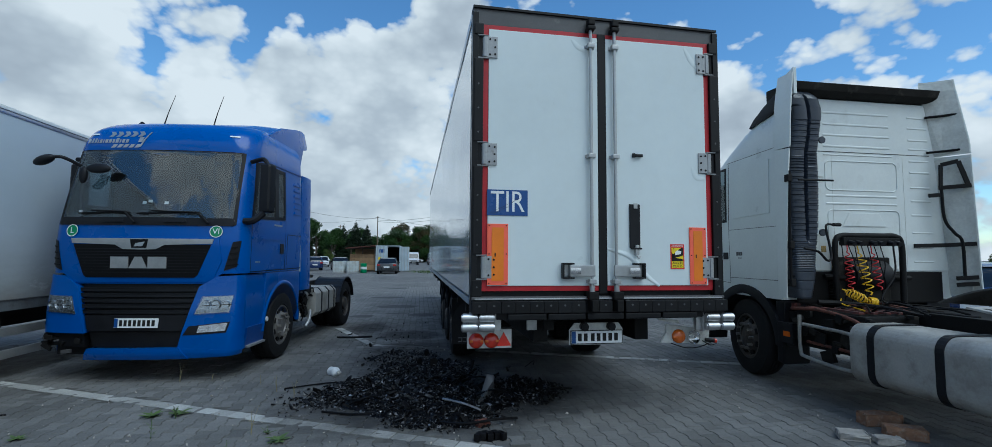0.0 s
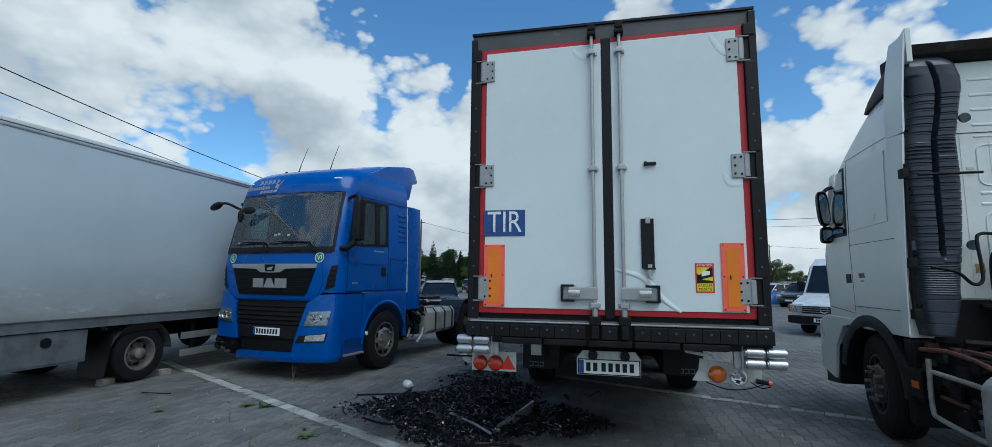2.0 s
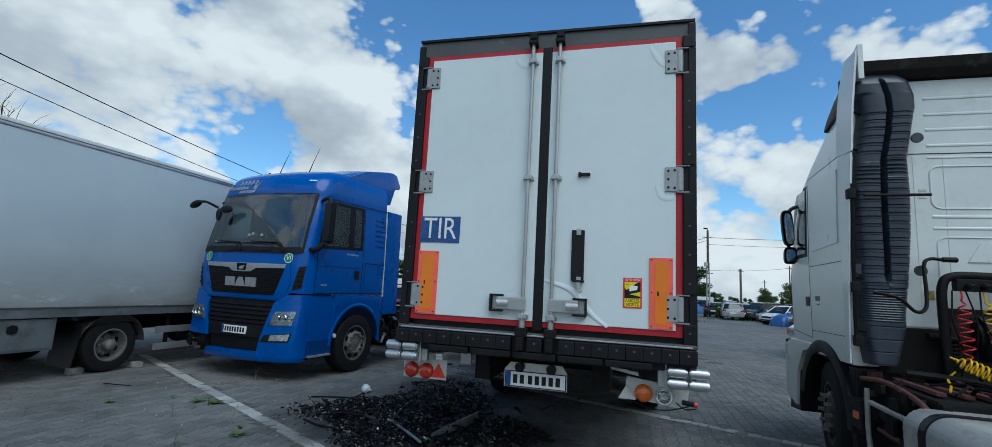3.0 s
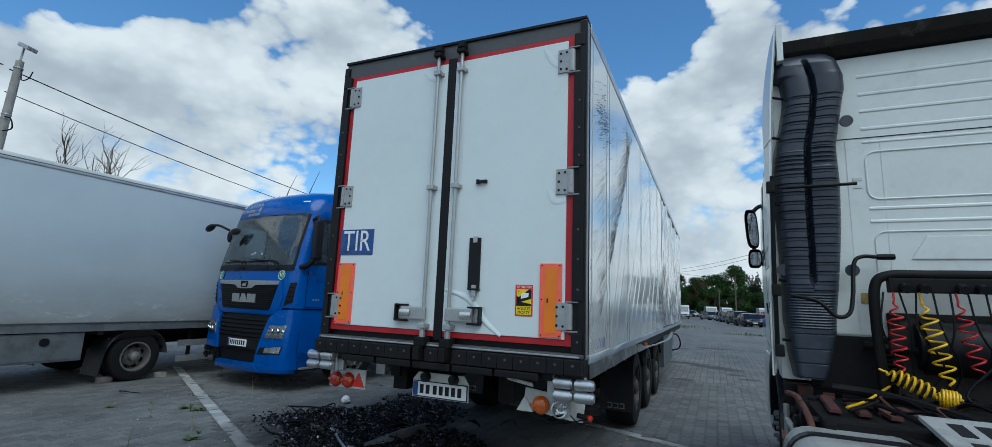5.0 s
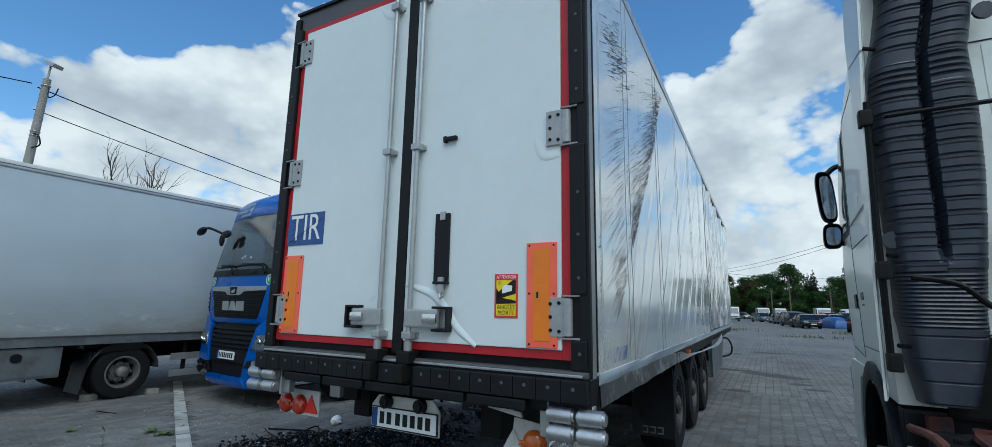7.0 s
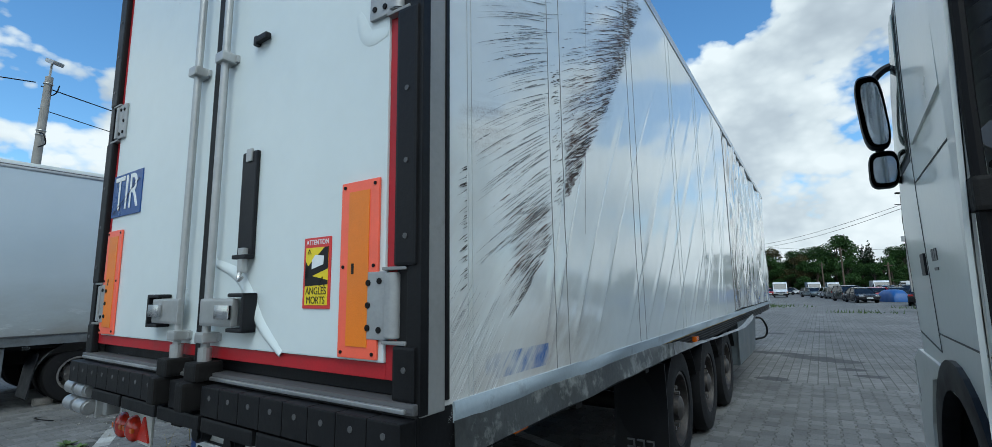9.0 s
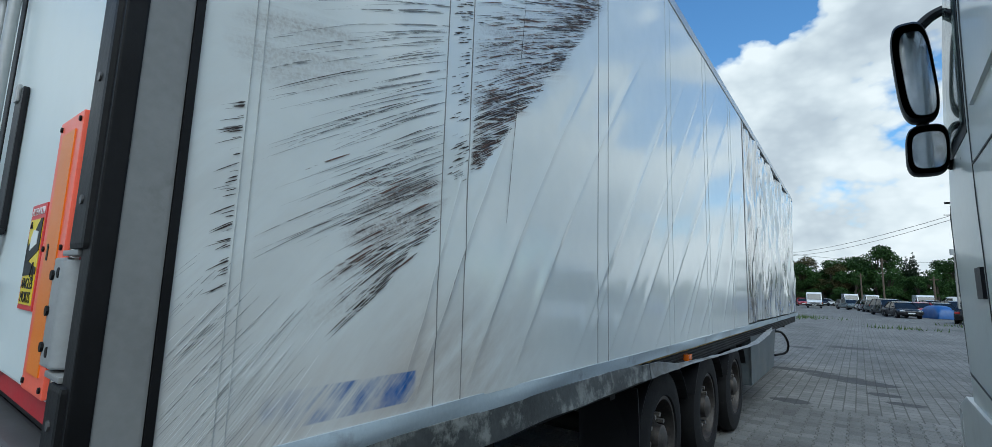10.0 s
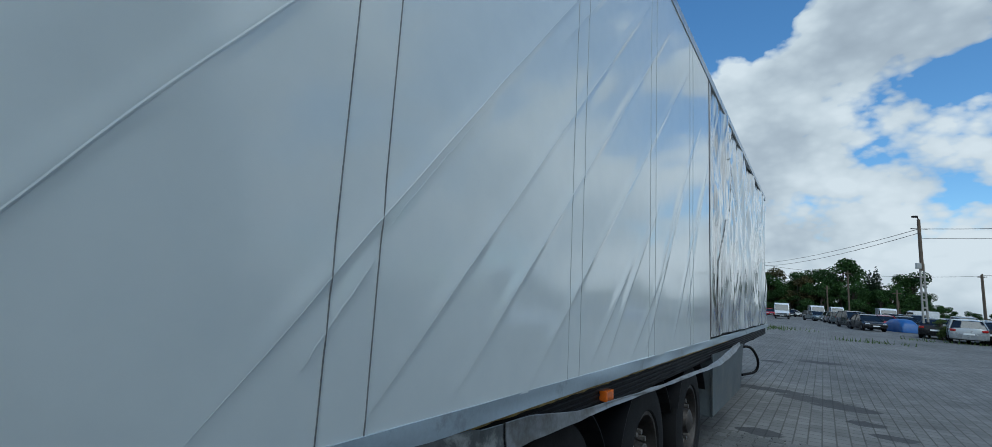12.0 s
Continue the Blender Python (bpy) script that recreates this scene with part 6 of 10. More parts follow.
for s in (-1, 1):
    part("marker_lamp", TOP.patch_front([(s * 0.86, 3.175), (s * 0.98, 3.175), (s * 0.98, 3.195), (s * 0.86, 3.195)], 0.012, 0.012, 2, 1), M["white_print"], blue)
    # side windows and trims
    for q in (((0.30, 2.06), (1.40, 2.12), (1.40, 2.165), (0.35, 2.105)), ((0.50, 2.83), (1.40, 2.83), (1.40, 2.88), (0.44, 2.88)), ((0.30, 2.06), (0.37, 2.10), (0.53, 2.84), (0.46, 2.88)), ((1.35, 2.12), (1.40, 2.12), (1.40, 2.88), (1.35, 2.88)), ((1.02, 2.12), (1.15, 2.13), (1.15, 2.86), (1.02, 2.86))):
        part("window_frame", TOP.patch_side(list(q), s, 0.008, 0.045, 6, 8), M["black_seal"], blue)
    part("side_window", TOP.patch_side([(0.35, 2.09), (1.03, 2.13), (1.03, 2.85), (0.51, 2.85)], s, 0.002, 0.006, 8, 8), M["side_glass"], blue, "side window", smooth=True)
    part("rear_quarter_window", TOP.patch_side([(1.14, 2.14), (1.37, 2.15), (1.37, 2.85), (1.14, 2.85)], s, 0.002, 0.006, 4, 8), M["side_glass"], blue, "small rear side window", smooth=True)
    part("gutter", TOP.patch_side([(0.46, 2.905), (2.10, 2.925), (2.10, 2.945), (0.46, 2.925)], s, 0.012, 0.03, 14, 1), M["blue_dark"], blue, smooth=True)
    for q in (((0.30, 1.36), (0.310, 1.36), (0.310, 2.06), (0.30, 2.06)), ((1.425, 1.34), (1.435, 1.34), (1.435, 2.90), (1.425, 2.90)), ((1.50, 1.42), (1.51, 1.42), (1.51, 1.90), (1.50, 1.90)), ((1.50, 1.895), (2.08, 1.895), (2.08, 1.905), (1.50, 1.905)), ((0.30, 1.345), (2.10, 1.36), (2.10, 1.372), (0.30, 1.357))):
        part("door_gap", TOP.patch_side(list(q), s, 0.002, 0.006, 6, 6), M["hose_black"], blue)
    part("door_crease", TOP.patch_side([(0.32, 1.79), (1.40, 1.80), (1.40, 1.83), (0.32, 1.82)], s, 0.010, 0.03, 10, 2), M["blue_paint"], blue, smooth=True)
    for k in range(6):
        part("pressed_rib", TOP.patch_side([(1.74, 2.25 + 0.095 * k), (2.06, 2.25 + 0.095 * k), (2.04, 2.29 + 0.095 * k), (1.76, 2.29 + 0.095 * k)], s, 0.014, 0.03, 3, 2), M["blue_paint"], blue)
    part("door_handle", TOP.patch_side([(1.23, 1.60), (1.35, 1.60), (1.35, 1.75), (1.23, 1.75)], s, 0.012, 0.02, 3, 3), M["black_plastic"], blue, "black door handle")
    for k in range(5):
        part("model_bar", TOP.patch_side([(1.00 + 0.06 * k, 2.01), (1.045 + 0.06 * k, 2.01), (1.045 + 0.06 * k, 2.035), (1.00 + 0.06 * k, 2.035)], s, 0.004, 0.004, 1, 1), M["galv"], blue)
    for k in range(3):
        part("power_bar", TOP.patch_side([(0.44 + 0.05 * k, 1.47), (0.475 + 0.05 * k, 1.47), (0.475 + 0.05 * k, 1.495), (0.44 + 0.05 * k, 1.495)], s, 0.004, 0.004, 1, 1), M["galv"], blue)
    # steps, arch
    part("step_panel", LOW.patch_side([(0.30, 0.36), (0.84, 0.38), (0.80, 0.62), (0.30, 0.62)], s, 0.014, 0.03, 5, 3), M["blue_dark"], blue, "blue step panel")
    part("step_tread", span((s * 1.05, 0.32, 0.355), (s * 1.235, 0.80, 0.385), 0.008), M["galv"], blue, "pale worn step")
    arc = bmesh.new()
    sheet(lambda u, v, s=s: (s * (1.08 + 0.135 * v), 1.43 + 0.64 * math.cos(math.pi * (0.98 - 0.96 * u)), 0.5 + 0.66 * math.sin(math.pi * (0.98 - 0.96 * u))), 18, 2, (0, 0, 0.02), bm=arc)
    part("wheel_arch", arc, M["blue_dark"], blue, smooth=True)
    ring_ = [(1.43 + 0.63 * math.cos(math.pi * a / 16), 0.5 + 0.63 * math.sin(math.pi * a / 16)) for a in range(16, -1, -1)]
    b = prism([(0.80, 1.325), (0.80, 0.52)] + ring_ + [(2.10, 0.62), (2.10, 1.325)], "x", s * 1.155, s * 1.21, 0.012)
    part("arch_panel", b, M["blue_paint"], blue, smooth=True, angle=40)
    lip = sheet(lambda u, v, s=s: (s * (1.205 + 0.022 * math.sin(math.pi * v)), 1.43 + (0.62 + 0.075 * v) * math.cos(math.pi * (1.0 - u)), 0.5 + (0.62 + 0.075 * v) * math.sin(math.pi * (1.0 - u))), 24, 4, (-s * 0.02, 0, 0))
    part("arch_lip", lip, M["blue_paint"], blue, smooth=True)
    part("arch_lamp", rod((s * 1.20, 0.87, 0.66), (s * 1.225, 0.87, 0.66), 0.035, 14), M["white_print"], blue, "small pale side lamp")
    part("chassis_rail", span((s * 0.36, 1.0, 0.72), (s * 0.45, 5.75, 1.0), 0.008), M["chassis"], blue)
    wheel(blue, (s * 1.06, 1.43, 0.505), 0.505, 0.31, M["rim_grey"], s, 0.29, -0.03)
    wheel(blue, (s * 1.06, 4.95, 0.505), 0.505, 0.36, M["rim_dark"], s, 0.29, 0.10)
    wheel(blue, (s * 0.72, 4.95, 0.505), 0.505, 0.29, M["rim_dark"], s, 0.29, 0.10)
    arc = bmesh.new()
    sheet(lambda u, v, s=s: (s * (0.64 + 0.62 * v), 4.95 + 0.60 * math.cos(math.pi * (0.97 - 0.9 * u)), 0.5 + 0.59 * math.sin(math.pi * (0.97 - 0.9 * u))), 18, 3, (0, 0, 0.015), bm=arc)
    part("rear_mudguard", arc, M["black_plastic"], blue, "dark rear mudguard", smooth=True)
    # tank
    pr = [(0.55, 0.48), (0.60, 0.42), (1.12, 0.42), (1.2, 0.50), (1.2, 0.86), (1.12, 0.95), (0.60, 0.95), (0.55, 0.9)]
    tk = part("fuel_tank", prism([(s * a, c) for a, c in pr], "y", 3.02, 4.28, 0.02), M["tank"], blue, "dull aluminium fuel tank", smooth=True, angle=30)
    for y in (3.32, 3.75, 4.12):
        part("tank_strap", prism([(s * (0.87 + (a - 0.87) * 1.03), 0.68 + (c - 0.68) * 1.03) for a, c in pr], "y", y, y + 0.05), M["black_plastic"], tk)
    # side fairing behind the cab
    fr = sheet(lambda u, v, s=s: (s * (1.21 - 0.04 * v + 0.012 * math.sin(math.pi * u)), 2.16 + 0.45 * u + 0.006 * math.sin(v * 40) * (1 - u), 0.98 + 1.98 * v), 6, 24, (-s * 0.03, 0, 0))
    fp = part("side_fairing", fr, M["blue_paint"], blue, "blue air fairing behind the cab", smooth=True)
    # Pale strip added for the bright sky seen through the gap.
    part("gap_flange", sheet(lambda u, v, s=s: (s * (1.207 - 0.042 * v), 2.09 + 0.05 * u + 0.008 * noise.noise((v * 14, s, 0)), 1.30 + 1.62 * v), 2, 30, (-s * 0.01, 0, 0)), M["white_dirty"], fp, "pale strip standing for the sky seen through the gap", smooth=True)
    # roof side fins of the deflector
    b = prism([(0.95, 3.36), (1.35, 3.20), (2.10, 3.24), (2.14, 3.10), (2.30, 3.12), (2.42, 3.46), (2.58, 3.50), (2.60, 3.56), (2.45, 3.76), (2.30, 3.78), (2.1, 3.75), (1.5, 3.62)], "x", s * 1.085, s * 1.04, 0.012)
    part("deflector_fin", b, M["blue_paint"], blue, smooth=True, angle=40)
b = sheet(lambda u, v: ((2 * u - 1) * 1.07, 1.0 + 1.45 * v, 3.45 + 0.35 * math.sin(min(1, v * 1.12) * math.pi / 2) - 0.10 * (2 * u - 1) ** 4 - 0.03 * max(0, v - 0.8) * 5), 16, 12, (0, 0, -0.04))
part("roof_deflector", b, M["blue_paint"], blue, "blue roof air deflector", smooth=True)
for x in (-0.30, 0.40):
    part("antenna", tube([(x, 0.75, 3.42), (x + 0.01, 0.82, 3.64), (x + 0.04, 0.92, 3.94)], [0.010, 0.006, 0.003], 6), M["hose_black"], blue, "thin whip antenna")
part("roof_horn", rod((-0.70, 0.8, 3.40), (-0.70, 0.9, 3.50), 0.03, 8), M["hose_black"], blue)
# mirrors
for s in (-1, 1):
    mx, my = (1.41, 0.28) if s > 0 else (1.22, 0.50)
    b = box((s * mx, my, 2.47), (0.16, 0.15, 0.66), 0.055, Matrix.Rotation(radians(-14 * s), 4, "Z"), seg=3)
    mr = part("mirror", b, M["black_plastic"], blue, "black wing mirror", smooth=True)
    b = tube(curve_pts([(s * 1.15, 0.36, 2.84), (s * (mx - 0.08), my + 0.03, 2.87), (s * mx, my, 2.78)], 5), 0.03, 8)
    part("mirror_arm", b, M["black_plastic"], mr)
    if s > 0:
        part("mirror_foot", tube(curve_pts([(s * 1.16, 0.20, 2.02), (s * 1.28, 0.20, 2.03), (s * 1.38, 0.26, 2.14)], 5), 0.045, 8), M["black_plastic"], mr)
    part("mirror_glass", box((s * (mx - 0.008), my + 0.08, 2.47), (0.12, 0.006, 0.55), 0.002, Matrix.Rotation(radians(-14 * s), 4, "Z")), M["chrome"], mr)
b = bmesh.new()
bmesh.ops.create_uvsphere(b, u_segments=20, v_segments=12, radius=0.5)
bmesh.ops.scale(b, vec=(0.26, 0.13, 0.115), verts=b.verts)
bmesh.ops.transform(b, matrix=Matrix.Translation((-1.11, -0.17, 2.73)) @ Matrix.Rotation(radians(-22), 4, "Y"), verts=b.verts)
tube(curve_pts([(-1.02, -0.16, 2.775), (-0.94, -0.10, 2.775), (-0.84, 0.05, 2.70)], 5), 0.022, 8, bm=b)
part("kerb_mirror", b, M["black_plastic"], blue, "black kerb mirror on an arm", smooth=True)
for c_, s_ in (((-0.80, 0.04, 2.58), (0.11, 0.08, 0.22)), ((-0.60, 0.02, 2.665), (0.30, 0.09, 0.13))):
    b = bmesh.new()
    bmesh.ops.create_uvsphere(b, u_segments=18, v_segments=12, radius=0.5)
    bmesh.ops.scale(b, vec=s_, verts=b.verts)
    bmesh.ops.translate(b, vec=c_, verts=b.verts)
    part("front_mirror", b, M["black_plastic"], blue, "small black front mirror", smooth=True)
# engine bay, clutter behind the front wheel, fifth wheel
part("engine_block", span((-0.9, 0.9, 0.45), (0.9, 2.1, 1.12), 0.05), M["chassis"], blue)
r2 = random.Random(4)
for k in range(34):
    p = Vector((1.0 + r2.uniform(-0.15, 0.12), r2.uniform(2.12, 2.98), r2.uniform(0.50, 0.98)))
    part("bracket", box(p, (r2.uniform(0.04, 0.14), r2.uniform(0.05, 0.2), r2.uniform(0.04, 0.16)), 0.01, Matrix.Rotation(r2.uniform(-0.7, 0.7), 4, "X")), M["chassis" if k % 5 else "tank"], blue)
for k in range(10):
    p = Vector((1.10, r2.uniform(2.1, 2.9), r2.uniform(0.6, 0.98)))
    b = tube(curve_pts([p, p + Vector((0.05, r2.uniform(-0.2, 0.2), r2.uniform(-0.2, 0.1))), p + Vector((0.0, r2.uniform(-0.3, 0.3), r2.uniform(-0.3, 0.1)))], 5), 0.012, 6)
    part("pipe", b, M["hose_black"], blue, "thin black pipe")
part("hanging_pipe", tube(curve_pts([(1.12, 2.95, 0.55), (1.16, 2.8, 0.42), (1.15, 2.65, 0.30)], 5), 0.025, 8), M["galv"], blue, "bent silver pipe")
part("deck", span((-0.55, 2.4, 0.98), (0.55, 3.6, 1.03), 0.01), M["chassis"], blue)
part("fifth_wheel", prism([(-0.5, 4.1), (0.5, 4.1), (0.5, 4.9), (0.12, 5.4), (0.08, 4.95), (-0.08, 4.95), (-0.12, 5.4), (-0.5, 4.9)], "z", 1.08, 1.14, 0.01), M["chassis"], blue, "greasy fifth wheel plate")
for y in (1.43, 4.95):
    part("axle", rod((-0.9, y, 0.505), (0.9, y, 0.505), 0.08, 12), M["chassis"], blue)

# ---- the white tractor unit, seen from behind ----
M["fairing_gap"] = mat("shaded_panel_gap", (0.09, 0.09, 0.088), 0.7, var=0.2)
M["tool_dust"] = mat("dusty_grey_plate", (0.17, 0.165, 0.155), 0.7, 0.1, var=0.3, scale=4, fine=60, dirt=(0.07, 0.065, 0.06), dirt_at=(0.5, 0.75))
M["rust_red"] = mat("flaking_red_tread", (0.10, 0.022, 0.018), 0.7, var=0.4, scale=9, fine=60, bump=0.3, dirt=(0.03, 0.022, 0.02), dirt_at=(0.45, 0.6))
volvo = thing("white_tractor_unit", pose(5.65, 5.25, 0), "white tractor unit with tall cab and black air intake behind it", "truck", "tractor units")
TURN_ROUND = pose(0, 2.1, 0, 0, 0, 180)
CAB = Shell([(1.07, 1.235, 0.10, 2.09, 0.10, 0.22), (1.9, 1.25, 0.04, 2.09, 0.12, 0.24), (2.15, 1.25, 0.10, 2.09, 0.14, 0.26), (2.5, 1.245, 0.25, 2.09, 0.14, 0.28), (2.86, 1.235, 0.42, 2.09, 0.16, 0.30), (3.03, 1.22, 0.55, 2.09, 0.2, 0.36),
             (3.2, 1.20, 0.76, 2.09, 0.22, 0.40), (3.38, 1.17, 1.02, 2.09, 0.22, 0.42), (3.52, 1.12, 1.3, 2.09, 0.2, 0.42), (3.62, 1.05, 1.55, 2.09, 0.16, 0.36), (3.66, 0.95, 1.7, 2.06, 0.12, 0.25)])


def vpart(name, b, material, parent, label="", **kw):
    """A part drawn in the cab's own frame (front towards -y), turned to face forward."""
    for v in b.verts:   # the cab narrows a little towards its front
        v.co.x *= 1 - 0.045 * min(1.0, max(0.0, (2.09 - v.co.y) / 2.1))
    bmesh.ops.transform(b, matrix=TURN_ROUND, verts=b.verts)
    return part(name, b, material, parent, label, **kw)


vpart("cab_shell", CAB.body(1.07, 3.66, 30), M["white_paint"], volvo, smooth=True, angle=50)
vpart("windscreen", CAB.patch_front([(-1.1, 1.95), (1.1, 1.95), (1.02, 2.8), (-1.02, 2.8)], 0.012, 0.03, 16, 8), M["dark_glass"], volvo, "dark windscreen")
vpart("front_panel", CAB.patch_front([(-1.15, 1.1), (1.15, 1.1), (1.15, 1.9), (-1.15, 1.9)], 0.006, 0.03, 12, 4), M["white_paint"], volvo)
S = 1  # the driver's side in the cab's own frame
# Black slab frames the pane and stands in for the unlit interior.
vv = vpart("window_void", CAB.patch_side([(0.40, 2.10), (1.02, 2.10), (1.02, 2.90), (0.66, 2.90)], S, 0.002, 0.012, 8, 6), M["black_seal"], volvo)
vpart("side_window", CAB.patch_side([(0.46, 2.14), (0.99, 2.14), (0.99, 2.86), (0.68, 2.86)], S, 0.012, 0.006, 8, 6), M["side_glass"], vv, "driver's side window")
vpart("sun_blind", CAB.patch_side([(0.66, 2.68), (0.98, 2.66), (0.98, 2.86), (0.68, 2.86)], S, 0.007, 0.003, 4, 3), M["white_plastic"], vv)
for s in (-1, 1):
    for q in (((1.06, 1.22), (1.072, 1.22), (1.072, 2.95), (1.06, 2.95)), ((0.36, 1.3), (0.372, 1.3), (0.372, 2.1), (0.36, 2.1)), ((1.07, 1.98), (2.05, 1.98), (2.05, 1.992), (1.07, 1.992)), ((0.36, 1.27), (1.06, 1.22), (1.06, 1.232), (0.36, 1.285)), ((1.06, 1.30), (2.06, 1.30), (2.06, 1.312), (1.06, 1.312)),
              ((0.70, 2.95), (2.05, 2.985), (2.05, 2.997), (0.70, 2.962)), ((1.07, 2.12), (1.08, 2.12), (1.08, 2.9), (1.07, 2.9))):
        vpart("panel_gap", CAB.patch_side([(qy + (0.003 if k_ in (1, 2) and q[1][0] - q[0][0] < 0.02 else 0.0) - (0.009 if k_ in (1, 2) and q[1][0] - q[0][0] < 0.02 else 0.0), qz - (0.006 if k_ in (2, 3) and q[3][1] - q[0][1] < 0.03 else 0.0)) for k_, (qy, qz) in enumerate(q)], s, 0.0025, 0.006, 8, 8), M["fairing_gap"], volvo)
    vpart("locker_panel", CAB.patch_side([(1.18, 2.14), (1.92, 2.16), (1.92, 2.86), (1.18, 2.88)], s, 0.010, 0.012, 8, 8), M["white_paint"], volvo, smooth=True)
    part("roof_side_panel", prism([(0.62, 3.36), (0.50, 3.47), (0.32, 3.58), (0.14, 3.67), (-0.04, 3.74), (-0.04, 3.50), (0.28, 3.42)], "x", s * 1.06, s * 1.185, 0.03), M["black_plastic"], volvo, "black roof side panel", smooth=True, angle=40)
    # arch, lower skirt, step and front wheel
    b = prism([(0.02, 1.08), (0.02, 0.48), (0.42, 0.40), (0.50, 0.80), (0.72, 1.05), (1.1, 1.12), (1.6, 1.10), (1.6, 1.16), (0.3, 1.16)], "x", s * 1.20, s * 1.25, 0.01)
    vpart("wheel_arch_panel", b, M["white_paint"], volvo)
    ring_ = [(1.35 + r * math.cos(math.pi * a / 20), 0.5 + r * math.sin(math.pi * a / 20)) for r, seq in ((0.72, range(0, 20)), (0.60, range(19, -1, -1))) for a in seq]
    vpart("wheel_arch_trim", prism(ring_, "x", s * 1.19, s * 1.256, 0.006), M["black_plastic"], volvo, "dark plastic arch trim", smooth=True, angle=40)
    arc = bmesh.new()
    sheet(lambda u, v, s=s: (s * (0.88 + 0.375 * v), 1.35 + 0.66 * math.cos(math.pi * (0.98 - 0.94 * u)), 0.5 + 0.66 * math.sin(math.pi * (0.98 - 0.94 * u))), 20, 2, (0, 0, 0.03), bm=arc)
    vpart("wheel_arch_lip", arc, M["black_plastic"], volvo, "dark plastic wheel arch", smooth=True)
    vpart("step_box", prism([(0.05, 0.30), (0.46, 0.34), (0.52, 0.82), (0.05, 0.95)], "x", s * 0.9, s * 1.215, 0.02), M["black_plastic"], volvo)
    wheel(volvo, (-s * 1.04, 0.75, 0.515), 0.515, 0.29, M["rim_dark"], -s, 0.29, -0.03).rotation_euler = (0, 0, radians(-9))
    wheel(volvo, (-s * 1.02, -2.95, 0.515), 0.515, 0.29, M["rim_dark"], -s, 0.29, 0.10)
    part("chassis_rail", span((s * 0.38, -3.7, 0.74), (s * 0.47, 1.6, 1.02), 0.008), M["chassis"], volvo)
    # mudguard behind the front wheel
    b = prism([(0.02, 1.05), (0.16, 1.05), (0.16, 0.30), (0.05, 0.28)], "x", s * 0.86, s * 1.22, 0.02)
    part("rear_splash_guard", b, M["black_plastic"], volvo, "dark wheel splash guard")
vpart("door_handle", CAB.patch_side([(0.92, 1.56), (1.03, 1.56), (1.03, 1.66), (0.92, 1.66)], S, 0.01, 0.02, 4, 3), M["black_plastic"], volvo, "black door handle")
for k in range(3):
    vpart("model_bar", CAB.patch_side([(1.22 + 0.045 * (2 - k), 1.615), (1.255 + 0.045 * (2 - k), 1.615), (1.255 + 0.045 * (2 - k), 1.665), (1.22 + 0.045 * (2 - k), 1.665)], S, 0.004, 0.004, 1, 1), M["grey_frame"], volvo, "small grey bar of the model writing")
vpart("model_bar", CAB.patch_side([(1.25, 1.575), (1.33, 1.575), (1.33, 1.587), (1.25, 1.587)], S, 0.004, 0.004, 1, 1), M["grey_frame"], volvo)
# mirrors on the driver's side
def mirror_shell(cx, cy, cz, w, h, deep, lean):
    """A rounded housing, open to the rear; lean shifts its top outwards."""
    def f(u, v):
        a, k = 2 * math.pi * u, max(0.0, 1 - max(0.0, (v - 0.25) / 0.75) ** 2.6) ** 0.5 * (1.0 if v > 0.08 else 0.94)
        c, n_ = math.cos(a), math.sin(a)
        dz = h / 2 * k * math.copysign(abs(n_) ** 0.55, n_)
        return (cx + w / 2 * k * math.copysign(abs(c) ** 0.55, c) - lean * dz, cy + deep * v, cz + dz)
    return sheet(f, 40, 12)


def mirror_pane(cx, cy, cz, w, h, lean, up):
    b = bmesh.new()
    ring = []
    for k in range(32):
        c, n_ = math.cos(2 * math.pi * k / 32), math.sin(2 * math.pi * k / 32)
        dz = h / 2 * math.copysign(abs(n_) ** 0.55, n_)
        ring.append(b.verts.new((cx + w / 2 * math.copysign(abs(c) ** 0.55, c) - lean * dz, cy + up * dz, cz + dz)))
    b.faces.new(ring)
    bmesh.ops.solidify(b, geom=b.faces[:], thickness=-0.004)
    return b


mr = part("mirror", mirror_shell(-1.303, 1.42, 2.47, 0.125, 0.43, 0.13, 0.06), M["black_plastic"], volvo, "black wing mirror with wide-angle mirror below", smooth=True, angle=60)
part("mirror_glass", mirror_pane(-1.294, 1.432, 2.465, 0.088, 0.37, 0.06, 0.07), M["mirror"], mr, "mirror glass")
part("mirror_bezel", mirror_pane(-1.303, 1.450, 2.47, 0.118, 0.42, 0.06, 0.0), M["black_plastic"], mr)
part("wide_mirror", mirror_shell(-1.285, 1.42, 2.14, 0.13, 0.205, 0.12, -0.03), M["black_plastic"], mr, smooth=True, angle=60)
part("wide_mirror_glass", mirror_pane(-1.280, 1.432, 2.14, 0.100, 0.15, -0.03, 0.10), M["mirror"], mr)
part("wide_mirror_bezel", mirror_pane(-1.285, 1.450, 2.14, 0.122, 0.195, -0.03, 0.0), M["black_plastic"], mr)
# Pale curved strip added for the highlight along the A-pillar.
part("wind_deflector", sheet(lambda u, v: (-1.195 + (0.085 * u + 0.05 * v ** 4) * (1 - 0.3 * v) - 0.012 * math.sin(math.pi * v), 1.56 - 0.03 * math.sin(math.pi * u), 2.08 + 0.86 * v - 0.05 * v * (1 - u)), 6, 10, (0, 0.008, 0)), M["white_dirty"], volvo, "pale strip painted as the highlight on the front pillar", smooth=True)
b = tube(curve_pts([(-1.17, 1.50, 2.74), (-1.23, 1.50, 2.72), (-1.29, 1.49, 2.66)], 5), 0.022, 8)
